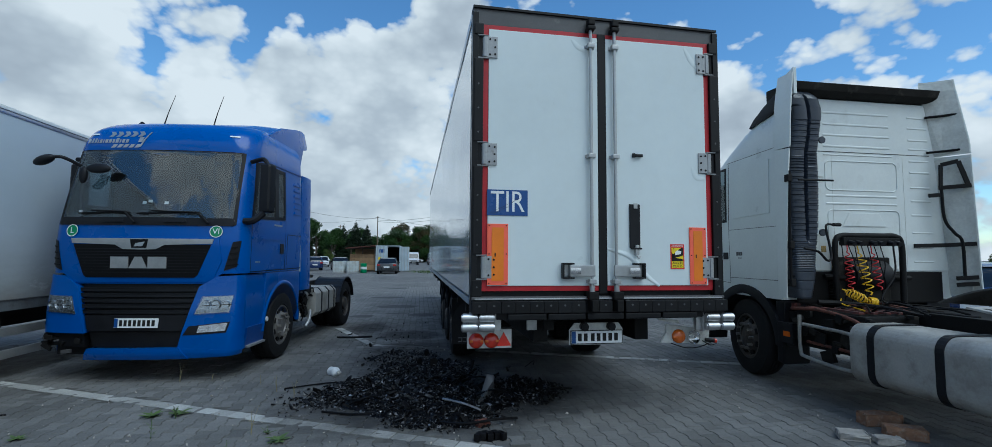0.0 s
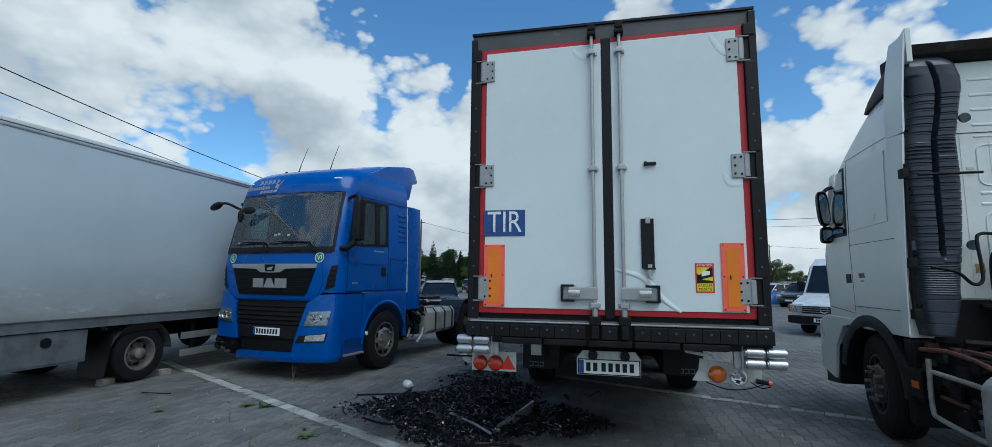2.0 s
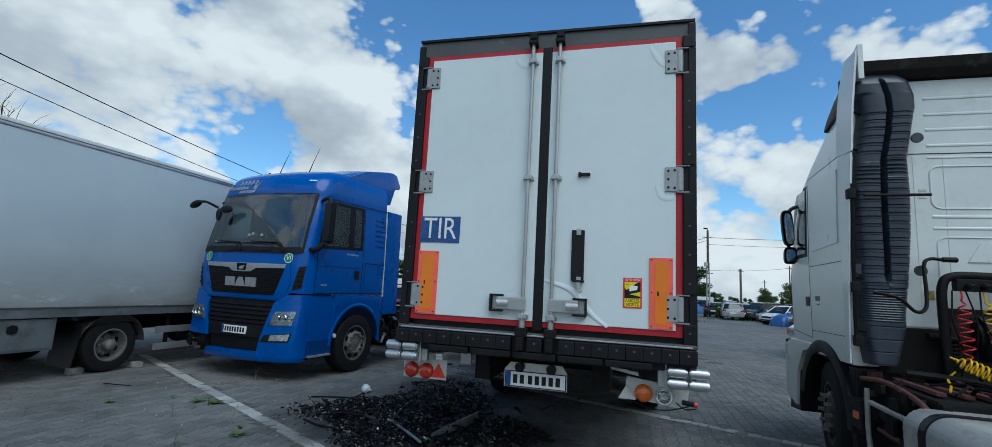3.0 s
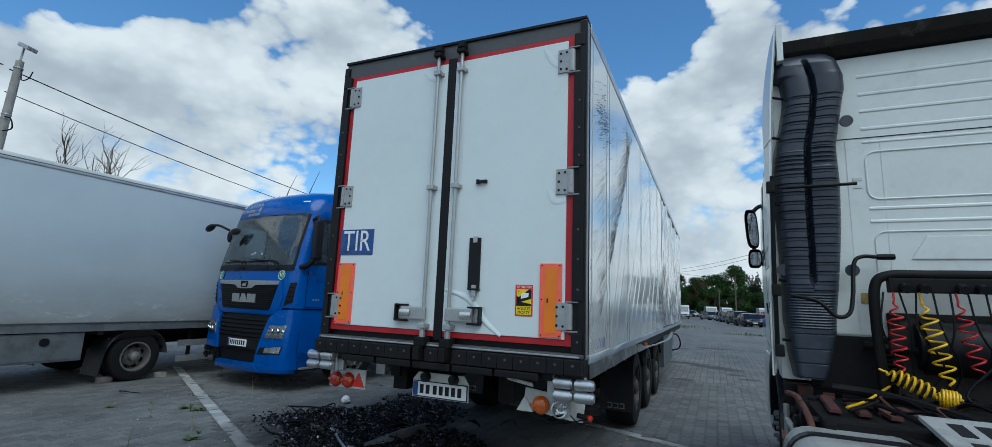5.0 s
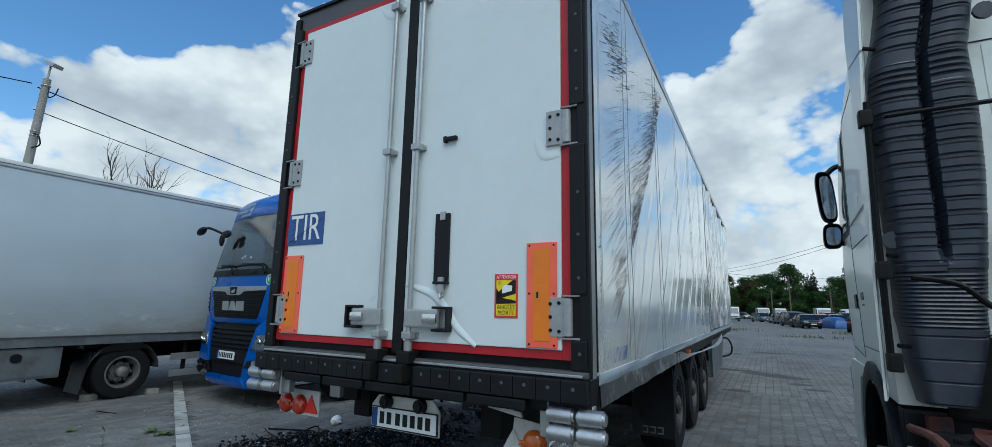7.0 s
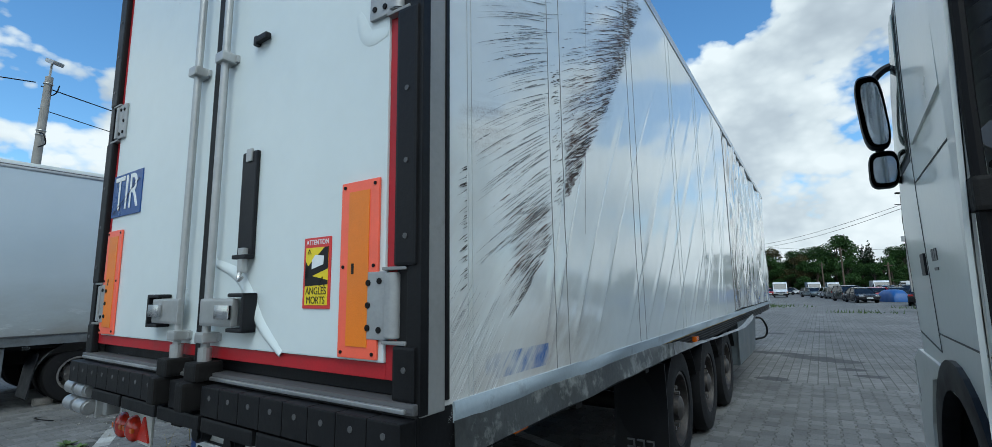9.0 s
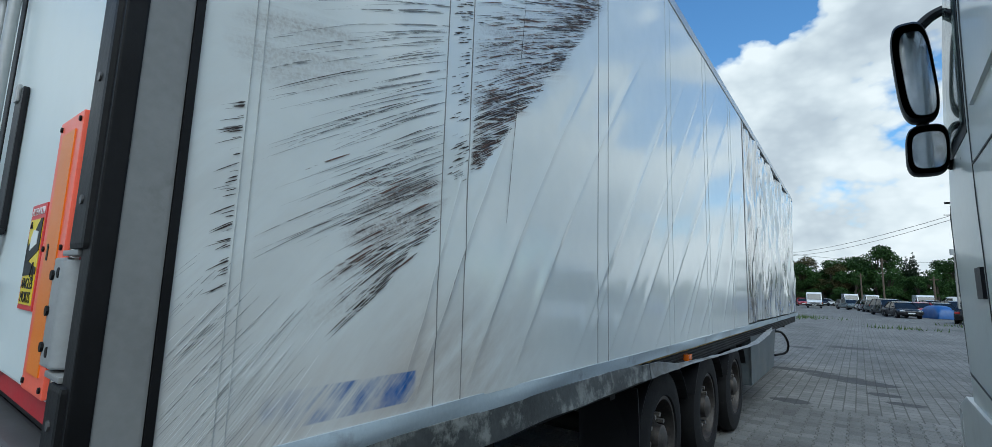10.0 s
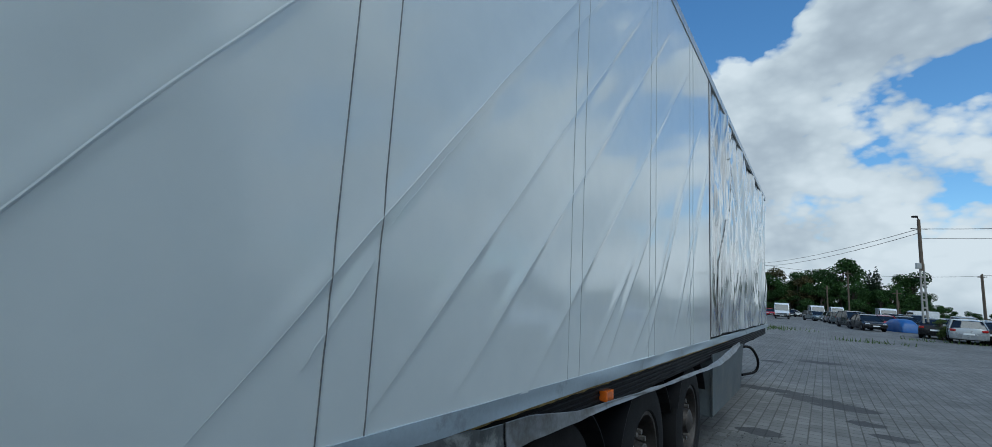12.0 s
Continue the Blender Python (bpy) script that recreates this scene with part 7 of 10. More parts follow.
part("mirror_arm", b, M["black_plastic"], mr)
part("mirror_arm", tube(curve_pts([(-1.17, 1.52, 2.08), (-1.22, 1.51, 2.09), (-1.27, 1.49, 2.12), (-1.29, 1.48, 2.28)], 5), 0.02, 8), M["black_plastic"], mr)

# rear wall with pressings
rear = part("rear_wall", span((-1.20, -0.012, 1.43), (1.20, 0.02, 3.62), 0.01), M["white_paint"], volvo, "ribbed white rear wall of the cab")


def rib(x0, x1, z, h=0.036, d=0.006):
    part("rib", prism([(-0.012, z - h / 2), (-0.012 - d, z - h * 0.22), (-0.012 - d, z + h * 0.22), (-0.012, z + h / 2)], "x", x0, x1, 0.002), M["white_paint"], rear)


for z in (3.45, 3.30, 3.16, 3.015):
    rib(-0.61, 0.37, z, 0.032)
rib(-0.61, 0.40, 2.905, 0.022)
rib(-0.60, 0.44, 2.378, 0.030)
rib(-0.60, 0.44, 2.278, 0.030)
for z in (3.44, 3.30, 3.14, 3.02, 2.86, 2.71, 2.51, 2.335, 2.15, 1.92, 1.73, 1.545):
    rib(0.66, 0.96, z, 0.026)
for x0, x1, z0, z1 in ((-0.60, 0.46, 2.45, 2.825), (-0.58, 0.47, 1.46, 2.20)):
    r_ = 0.07
    loop = [(cx + r_ * math.cos(radians(a)), -0.013, cz + r_ * math.sin(radians(a))) for cx, cz, a0 in ((x0 + r_, z0 + r_, 180), (x1 - r_, z0 + r_, 270), (x1 - r_, z1 - r_, 0), (x0 + r_, z1 - r_, 90)) for a in range(a0, a0 + 91, 18)]
    part("pressed_panel", tube(loop + loop[:1], 0.0075, 8), M["white_paint"], rear, smooth=True)
part("pressed_inset", prism([(-0.38, 1.99), (0.26, 1.99), (0.16, 2.16), (-0.28, 2.16)], "y", -0.022, -0.012, 0.006), M["white_paint"], rear)
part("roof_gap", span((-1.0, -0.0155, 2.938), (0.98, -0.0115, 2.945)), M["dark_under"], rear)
for x in (-0.72, -0.50, 0.56):
    part("wall_gap", span((x - 0.002, -0.0145, 1.46), (x + 0.002, -0.0115, 2.92)), M["fairing_inner"], rear)
for z in (2.60, 2.54):
    part("wall_clip", span((-0.69, -0.017, z), (-0.63, -0.012, z + 0.025), 0.003), M["fairing_inner"], rear)
part("type_label", span((-0.70, -0.016, 1.66), (-0.63, -0.011, 1.74)), M["insulation"], rear, "yellowed label")

# air fairings at both sides and the roof's rear edge
for s in (-1, 1):
    lo, hi = (1.05, 2.74) if s < 0 else (2.42, 3.35)
    for z0, z1, nm in ((1.10, 2.92, "lower_side_fairing"), (2.935, 3.87 if s < 0 else 3.93, "upper_side_fairing")):
        def f(u, v, s=s, z0=z0, z1=z1):
            z = z0 + (z1 - z0) * v
            back = (0.17 + 0.05 * v if z0 < 2 else 0.23) if s < 0 else (0.25 if z0 < 2 else 0.31 + 0.06 * max(0, z - 3.3))
            if s > 0:   # the passenger's fairing leans out from the cab's rounded corner
                xin, xout = float(np.interp(z, [1.1, 1.41, 3.04, 3.86], [1.22, 1.21, 1.05, 0.90])), float(np.interp(z, [1.1, 3.09, 3.9], [1.28, 1.27, 1.2]))
                return (xin + (xout - xin) * u ** 0.8, 0.0 - float(np.interp(z, [1.1, 3.09, 3.9], [0.33, 0.29, 0.20])) * u, z)
            rear_x = float(np.interp(z, [1.1, 1.62, 2.06, 2.68, 3.0, 3.3, 3.87], [1.315, 1.31, 1.294, 1.268, 1.25, 1.235, 1.18]))
            fore_x = 1.28 - 0.10 * max(0.0, (z - 3.0) / 0.9) ** 2
            return (s * (fore_x + (rear_x - fore_x) * u), 0.03 - back * u, z)
        fa = part(nm, sheet(f, 5, 10, (-s * 0.012, 0, 0)), M["white_paint"], volvo, "white side air fairing", smooth=True)
        part("fairing_lining", sheet(lambda u, v, f=f, s=s: (f(u * 0.98, 0.02 + 0.96 * v)[0] - s * 0.016, f(u * 0.98, v)[1], f(u, 0.02 + 0.96 * v)[2]), 4, 8, (-s * 0.003, 0, 0)), M["fairing_inner"], fa)
    for z in ((3.45, 2.98) if s > 0 else (3.30, 2.95, 2.4, 1.8, 1.35)):
        part("fairing_bracket", tube([(s * 1.02 - (0.1 if s > 0 else 0), -0.03, z), (s * 1.10, -0.13, z + 0.01), (s * 1.21, -0.21, z + 0.02)] if s > 0 else [(s * 1.04, -0.02, z), (s * 1.12, -0.08, z + 0.01), (s * 1.235, -0.14, z + 0.02)], 0.016 if s > 0 else 0.011, 6), M["hose_black"], volvo, "black fairing bracket")
# Dark brown slab closes the underside of the white roof edge.
part("roof_edge", prism([(-0.17, 3.775), (0.30, 3.79), (0.30, 3.64), (-0.03, 3.64), (-0.13, 3.69)], "x", -1.14, 1.02, 0.008), M["dark_under"], volvo, "dark brown underside of the roof edge")
part("roof_cap", sheet(lambda u, v: ((2 * u - 1) * (1.10 - 0.12 * v), -0.10 + 0.9 * v, 3.785 - 0.30 * v * v + 0.03 * (1 - (2 * u - 1) ** 2) * v), 12, 8, (0, 0, -0.03)), M["white_paint"], volvo, "white roof air deflector", smooth=True)
part("fairing_tip", prism([(-0.20, 3.60), (0.04, 3.60), (0.03, 3.84), (-0.20, 3.93)], "x", -1.165, -1.12, 0.006), M["white_paint"], volvo)
# black frame work on the passenger's fairing
FRAME = [((1.02, -0.10, 2.80), (1.16, -0.20, 2.84)), ((1.02, -0.10, 2.80), (1.0, -0.10, 2.50)), ((1.16, -0.20, 2.84), (1.24, -0.24, 2.53)), ((0.98, -0.09, 2.50), (1.26, -0.26, 2.52)), ((0.62, -0.04, 1.75), (1.0, -0.10, 1.76)),
         ((1.0, -0.10, 1.76), (1.27, -0.27, 1.78)), ((1.08, -0.16, 1.34), (1.27, -0.27, 1.36)), ((1.08, -0.16, 1.26), (1.27, -0.27, 1.28)), ((0.86, -0.06, 2.40), (1.0, -0.10, 2.41))]
for p, q in FRAME:
    d = Vector(q) - Vector(p)
    b = box((0, 0, 0), (0.018, 0.052, d.length), 0.005)
    bmesh.ops.transform(b, matrix=Matrix.Translation((Vector(p) + Vector(q)) / 2 + Vector((-0.03, -0.04, 0))) @ d.to_track_quat("Z", "Y").to_matrix().to_4x4(), verts=b.verts)
    part("fairing_strut", b, M["chassis"], volvo, "black fairing support strut")
part("fairing_hose", tube(curve_pts([(0.98, -0.14, 2.48), (0.99, -0.15, 2.1), (1.06, -0.20, 1.92), (1.12, -0.24, 1.80), (1.13, -0.24, 1.36)], 6), 0.018, 8), M["hose_black"], volvo, "black hose along the fairing", smooth=True)

# the air intake: two ribbed lobes
SN_Z = (1.10, 1.28, 1.45, 1.52, 1.77, 2.0, 2.24, 2.58, 2.88, 3.08, 3.27, 3.34, 3.46, 3.48, 3.60, 3.66, 3.69)
SN_L = (-1.15, -1.18, -1.19, -1.20, -1.195, -1.20, -1.205, -1.225, -1.195, -1.15, -1.118, -1.118, -1.135, -1.19, -1.19, -1.17, -1.10)
SN_R = (-0.95, -0.90, -0.865, -0.862, -0.832, -0.808, -0.786, -0.772, -0.780, -0.745, -0.712, -0.695, -0.695, -0.70, -0.735, -0.79, -0.86)


def intake(u, v):
    z = 1.10 + 2.59 * v
    lx, rx = float(np.interp(z, SN_Z, SN_L)), float(np.interp(z, SN_Z, SN_R))
    mid = float(np.interp(z, [1.78, 2.0, 2.4, 2.86, 3.1, 3.31, 3.45, 3.60], [-1.005, -1.0, -1.0, -0.985, -0.94, -0.915, -0.925, -0.965]))
    lx, rx, mid = lx - 0.014, rx - 0.006, mid - 0.010
    x = lx + (rx - lx) * u
    groove = min(1.0, max(0.0, (z - 1.77) * 12), max(0.0, (3.62 - z) * 12)) if 1.77 < z < 3.62 else 0.0
    e = abs(2 * u - 1)
    round_ = (1 - e ** 5) ** 0.5
    deep = 0.15 * min(1, max(0.0, (3.70 - z) / 0.14)) ** 0.5
    y = -0.02 - deep * round_
    y += 0.085 * groove * math.exp(-((x - mid) / 0.017) ** 4)
    y += 0.016 * groove * math.exp(-((x - mid) / 0.06) ** 2)
    side = 0.4 if x < mid else 0.0
    if z < 1.46:
        y += 0.007 * (1 if ((z - 1.1) % 0.105) < 0.008 else 0)
    elif z < 1.73:
        y += 0.013 * (0.5 + 0.5 * math.cos((z - 1.46) / 0.0205 * 2 * math.pi))
    elif z < 3.28 and e < 0.97:
        step = 0.036 if 2.68 < z < 2.86 else 0.072
        f = ((z - 1.73) / step + side) % 1.0
        y += 0.012 if f < 0.16 else -0.004 if f > 0.80 else 0.0
    elif 3.275 <= z < 3.29:
        y += 0.010
    return (x, y, z)


sn = part("air_intake", sheet(intake, 56, 380, (0, 0.03, 0)), M["snorkel"], volvo, "black ribbed plastic air intake", smooth=True, angle=28)
b = tube([(-1.20, -0.26, 2.52), (-0.98, -0.27, 2.52), (-0.72, -0.25, 2.525)], 0.012, 8)
part("intake_strap", b, M["hose_black"], sn)
for x, z in ((-0.72, 3.06), (-0.76, 1.90), (-1.20, 1.9)):
    part("intake_lug", rod((x, -0.10, z), (x, -0.12, z), 0.045, 12), M["snorkel"], sn)
b = tube(curve_pts([(-0.60, -0.10, 2.0), (-0.70, -0.12, 2.0), (-0.76, -0.16, 1.94), (-0.80, -0.25, 1.70), (-0.84, -0.30, 1.58), (-0.92, -0.32, 1.56), (-1.02, -0.31, 1.66), (-1.18, -0.28, 1.70)], 6), 0.014, 8)
tube([(-0.60, -0.1, 2.0), (-0.5, -0.1, 2.0)], 0.022, 8, bm=b)
part("grab_rail", b, M["hose_black"], volvo, "black bent grab rail", smooth=True)
part("fairing_post", tube([(-1.275, -0.17, 1.26), (-1.268, -0.175, 2.0), (-1.25, -0.18, 2.64)], 0.016, 8), M["hose_black"], volvo)
for z in (1.29, 1.74, 2.55):
    part("post_clamp", box((-1.262, -0.17, z), (0.06, 0.07, 0.09), 0.012), M["chassis"], volvo)

# hose rack with coiled air lines
RX0, RX1, RY = -0.66, 0.30, -0.17
b = tube(curve_pts([(RX0 + 0.02, RY, 0.95), (RX0, RY, 1.5), (RX0 + 0.01, RY, 1.78), (RX0 + 0.09, RY, 1.86), (RX0 + 0.3, RY, 1.865), (RX1 - 0.3, RY, 1.865), (RX1 - 0.09, RY, 1.86), (RX1 - 0.01, RY, 1.78), (RX1, RY, 1.5), (RX1 - 0.01, RY, 0.95)], 6), 0.034, 10)
rack = part("hose_rack", b, M["chassis"], volvo, "black tubular hose rack", smooth=True)
b = span((RX0 + 0.08, RY - 0.05, 1.74), (RX1 - 0.08, RY + 0.02, 1.84), 0.01)
part("connector_plate", b, M["chassis"], rack)
for x in (-0.50, -0.40, -0.20, -0.10, 0.06, 0.15):
    part("connector", rod((x, RY - 0.05, 1.78), (x, RY - 0.12, 1.76), 0.03, 10), M["black_plastic"], rack)


def coil(name, start, end, turns, r, thick, material, label, sag=0.0):
    pts = [start]
    n = turns * 12
    d = Vector(end) - Vector(start)
    s1 = d.orthogonal().normalized()
    s2 = d.normalized().cross(s1)
    for k in range(n + 1):
        t = k / n
        rr = r * min(1, 4 * t, 4 * (1 - t) + 0.3)
        c = Vector(start).lerp(Vector(end), 0.1 + 0.85 * t) + Vector((0, 0, -sag * math.sin(math.pi * t)))
        pts.append(c + s1 * rr * math.cos(k * math.pi / 6) + s2 * rr * math.sin(k * math.pi / 6))
    part(name, tube(pts, thick, 6), material, rack, label, smooth=True)


coil("air_hose", (-0.57, RY - 0.08, 1.74), (-0.58, RY - 0.13, 1.18), 7, 0.042, 0.0065, M["hose_red"], "coiled red air hose")
coil("air_hose", (-0.43, RY - 0.08, 1.74), (-0.33, RY - 0.14, 1.12), 7, 0.050, 0.0075, M["hose_yellow"], "coiled yellow air hose")
coil("air_hose", (-0.24, RY - 0.08, 1.74), (-0.17, RY - 0.13, 1.18), 6, 0.040, 0.0065, M["hose_red"], "coiled red air hose")
coil("air_hose", (-0.70, RY - 0.12, 1.22), (-0.40, RY - 0.16, 1.075), 8, 0.048, 0.0075, M["hose_yellow"], "loose yellow hose coil on the chassis")
coil("air_hose", (-0.44, RY - 0.16, 1.075), (-0.30, RY - 0.20, 1.06), 8, 0.055, 0.0075, M["hose_yellow"], "dense yellow hose coil on the chassis")
part("spare_hose", tube(curve_pts([(-0.62, RY - 0.02, 1.10), (-0.72, RY - 0.12, 1.05), (-0.85, RY - 0.40, 1.035), (-1.0, RY - 0.68, 1.03)], 6), 0.0085, 8), M["hose_yellow"], rack, "loose yellow hose")
for k in range(7):
    x = -0.62 + 0.09 * k
    part("loose_cable", tube(curve_pts([(x, RY - 0.06, 1.74), (x + r2.uniform(-0.05, 0.05), RY - 0.12, 1.5), (x + r2.uniform(-0.12, 0.12), RY - 0.08, 1.25), (x + r2.uniform(-0.1, 0.1), RY - 0.02, 1.04)], 6), 0.006, 6), M["hose_black"], rack)
part("loose_cable", tube(curve_pts([(0.06, RY - 0.1, 1.74), (-0.05, RY - 0.2, 1.4), (-0.3, RY - 0.25, 1.1), (-0.1, RY - 0.4, 1.05)], 6), 0.010, 8), M["hose_black"], rack)

# what is seen below and behind the cab
part("engine_block", span((-0.5, -0.05, 0.6), (0.5, 1.7, 1.4), 0.05), M["chassis"], volvo)
part("rear_void", span((-1.05, 0.0, 1.02), (1.1, 0.25, 1.42), 0.02), M["chassis"], volvo)
# Dark slab added for the dark drum and opening behind the rack.
part("rear_recess", span((-0.56, -0.06, 1.0), (0.24, 0.0, 1.60), 0.02), M["dark_under"], volvo, "dark slab added behind the hose rack")
part("cab_spring", tube([(-0.55 + 0.05 * math.cos(k * 0.8), -0.03 + 0.05 * math.sin(k * 0.8), 1.08 + 0.0042 * k) for k in range(66)], 0.012, 6), M["chassis"], volvo, "cab suspension coil spring")
part("cab_cross_tube", tube([(-0.72, -0.06, 1.36), (-0.4, -0.08, 1.34), (0.5, -0.08, 1.34)], 0.03, 8), M["chassis"], volvo)
part("silencer", rod((-0.42, -0.02, 1.37), (0.16, -0.02, 1.37), 0.19, 24, bevel=0.03), M["black_plastic"], volvo, smooth=True)
part("deck_tube", tube(curve_pts([(-0.95, -0.2, 1.06), (-0.7, -0.3, 1.05), (-0.45, -0.7, 1.02), (-0.3, -1.4, 1.0)], 6), 0.03, 8), M["chassis"], volvo)
for k in range(5):
    x = -1.0 + 0.10 * k
    part("rusty_tread", prism([(x - 0.032, 0.995), (x - 0.026, 1.018), (x + 0.026, 1.018), (x + 0.032, 0.995)], "y", -0.95 + 0.02 * k, -0.40 - 0.03 * k, 0.003), M["rust_red"] if k < 4 else M["chassis"], volvo, "rusty red tread bar" if k < 4 else "").rotation_euler = (0, 0, radians(-4 + 2.5 * k))
part("battery_box", span((-1.15, -1.0, 0.55), (-0.5, -0.1, 0.98), 0.02), M["chassis"], volvo, "grimy battery box")
b = tube(curve_pts([(-1.25, -0.25, 0.92), (-1.25, -0.25, 0.52), (-1.25, -0.35, 0.45), (-1.25, -0.85, 0.42), (-1.25, -0.95, 0.48), (-1.25, -0.95, 0.74), (-1.25, -0.88, 0.80), (-1.25, -0.3, 0.82)], 5), 0.02, 8)
part("step_frame", b, M["tank"], volvo, "bare tubular step frame", smooth=True)
b = tube(curve_pts([(-1.22, -0.1, 0.98), (-1.2, -0.5, 1.0), (-1.2, -1.0, 0.9), (-1.2, -1.1, 0.62)], 5), 0.02, 8)
rod((-1.2, -0.3, 0.62), (-1.2, -1.05, 0.60), 0.018, 8, bm=b)
part("side_pipe", b, M["rust"], volvo)
for k in range(46):
    p = Vector((r2.uniform(-1.20, -0.30), r2.uniform(-1.05, 0.0), r2.uniform(0.86, 1.02)))
    part("valve_block", box(p, (r2.uniform(0.04, 0.15), r2.uniform(0.05, 0.20), r2.uniform(0.03, 0.10)), 0.008, Matrix.Rotation(r2.uniform(-0.6, 0.6), 4, "Z")), M[("chassis", "chassis", "rust_red", "dark_under")[k % 4]], volvo)
for k in range(18):
    p = Vector((-1.21 + r2.uniform(-0.02, 0.06), r2.uniform(-0.98, -0.05), r2.uniform(0.50, 0.95)))
    part("side_bracket", box(p, (r2.uniform(0.02, 0.06), r2.uniform(0.04, 0.18), r2.uniform(0.03, 0.16)), 0.006, Matrix.Rotation(r2.uniform(-0.4, 0.4), 4, "X")), M["chassis" if k % 3 else "dark_under"], volvo)
for k in range(12):
    x, y = r2.uniform(-1.15, -0.1), r2.uniform(-0.9, -0.1)
    part("deck_cable", tube(curve_pts([(x, y, 1.02), (x + r2.uniform(-0.2, 0.2), y - 0.15, 1.05 + r2.uniform(0, 0.03)), (x + r2.uniform(-0.3, 0.3), y - 0.4, 1.02)], 5), r2.uniform(0.006, 0.014), 6), M["hose_black" if k % 4 else "rust"], volvo)
part("side_reflector", span((-1.262, -0.10, 0.64), (-1.255, 0.0, 0.70)), M["amber_lens"], volvo, "amber side reflector")
part("reflector_mount", span((-1.255, -0.14, 0.56), (-1.10, 0.10, 0.80), 0.01), M["black_plastic"], volvo)

TP = [(cx + 0.14 * math.cos(radians(a)), cz + 0.14 * math.sin(radians(a))) for cx, cz, a0 in ((-1.22, 0.49, 180), (-0.84, 0.49, 270), (-0.84, 0.79, 0), (-1.22, 0.79, 90)) for a in range(a0, a0 + 91, 15)]
tk = part("fuel_tank", prism(TP, "y", -2.3, -1.0, 0.03), M["tank"], volvo, "dull dented aluminium fuel tank", smooth=True, angle=60)
for y in (-1.20, -1.82):
    part("tank_strap", prism([(-1.03 + (a + 1.03) * 1.025, 0.64 + (c - 0.64) * 1.03) for a, c in TP], "y", y - 0.07, y), M["black_plastic"], tk, "black tank strap")
part("tank_seam", prism([(-1.03 + (a + 1.03) * 1.008, 0.64 + (c - 0.64) * 1.01) for a, c in TP], "y", -2.225, -2.215), M["alu"], tk)
cw = part("catwalk_plate", box((-0.62, -2.0, 1.12), (0.62, 0.5, 0.02), 0.004, Matrix.Rotation(radians(8), 4, "X")), M["tank"], volvo, "bent aluminium catwalk plate")
for k in range(6):
    for j in range(2):
        part("catwalk_slot", box((-0.84 + 0.085 * k, -2.1 + 0.2 * j, 1.118 + 0.028 * (j - 0.5) + 0.012), (0.05, 0.14, 0.004), 0, Matrix.Rotation(radians(8), 4, "X")), M["hose_black"], cw)
part("fifth_wheel", prism([(-0.45, -2.3), (0.45, -2.3), (0.45, -3.0), (0.12, -3.5), (0.08, -3.05), (-0.08, -3.05), (-0.12, -3.5), (-0.45, -3.0)], "z", 1.06, 1.12, 0.01), M["chassis"], volvo)
part("rear_arch_cover", sheet(lambda u, v: (0.62 + 0.6 * v, -0.3 - 1.5 * u, 1.06 + 0.22 * math.sin(math.pi * u)), 12, 3, (0, 0, -0.02)), M["tool_dust"], volvo, "dusty grey cover over the rear deck", smooth=True)
part("deck", span((-0.38, -2.2, 0.98), (0.38, -0.3, 1.01), 0.006), M["chassis"], volvo)

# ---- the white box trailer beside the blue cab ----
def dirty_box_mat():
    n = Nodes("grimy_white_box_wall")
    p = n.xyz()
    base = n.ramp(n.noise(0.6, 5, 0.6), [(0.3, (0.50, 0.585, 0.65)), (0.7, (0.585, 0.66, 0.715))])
    # Grime in uneven patches, darker and browner towards the wall's bottom.
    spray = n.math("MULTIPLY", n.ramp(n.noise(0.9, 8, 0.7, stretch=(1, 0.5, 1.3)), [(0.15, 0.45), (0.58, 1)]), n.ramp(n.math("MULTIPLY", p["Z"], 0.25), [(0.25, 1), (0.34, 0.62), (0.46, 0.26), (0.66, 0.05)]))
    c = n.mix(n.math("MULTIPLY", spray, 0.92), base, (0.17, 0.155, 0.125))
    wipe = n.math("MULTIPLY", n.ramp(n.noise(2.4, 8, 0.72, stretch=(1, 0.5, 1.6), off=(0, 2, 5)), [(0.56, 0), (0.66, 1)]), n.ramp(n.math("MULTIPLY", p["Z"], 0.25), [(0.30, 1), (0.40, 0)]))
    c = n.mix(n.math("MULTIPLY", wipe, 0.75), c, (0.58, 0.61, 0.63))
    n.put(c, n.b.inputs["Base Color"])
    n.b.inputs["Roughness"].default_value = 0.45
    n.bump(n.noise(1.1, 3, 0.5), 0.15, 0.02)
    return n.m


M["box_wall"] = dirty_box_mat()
M["tool_grey"] = mat("grimy_dark_grey_sheet", (0.15, 0.165, 0.175), 0.5, 0.2, var=0.25, scale=2.5, fine=50, dirt=(0.09, 0.085, 0.078), dirt_at=(0.5, 0.75))
lt = thing("box_trailer", pose(-5.08, 6.0, 0, 0, 0, 0.6), "grimy white box trailer with grey sill and tool box", "trailer")
X0, X1, Y0, Y1 = -2.5, 0.0, -4.6, 3.9
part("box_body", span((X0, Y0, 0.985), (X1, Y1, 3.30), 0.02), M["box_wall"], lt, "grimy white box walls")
part("roof_edge", span((X0 - 0.01, Y0 - 0.01, 3.29), (X1 + 0.012, Y1 + 0.01, 3.36), 0.02), M["alu"], lt, "pale aluminium roof edge")
part("roof_edge_line", span((X0, Y0, 3.335), (X1 + 0.016, Y1, 3.345)), M["grey_frame"], lt)
part("roof", span((X0 + 0.03, Y0 + 0.03, 3.355), (X1 - 0.03, Y1 - 0.03, 3.41), 0.02), M["white_paint"], lt)
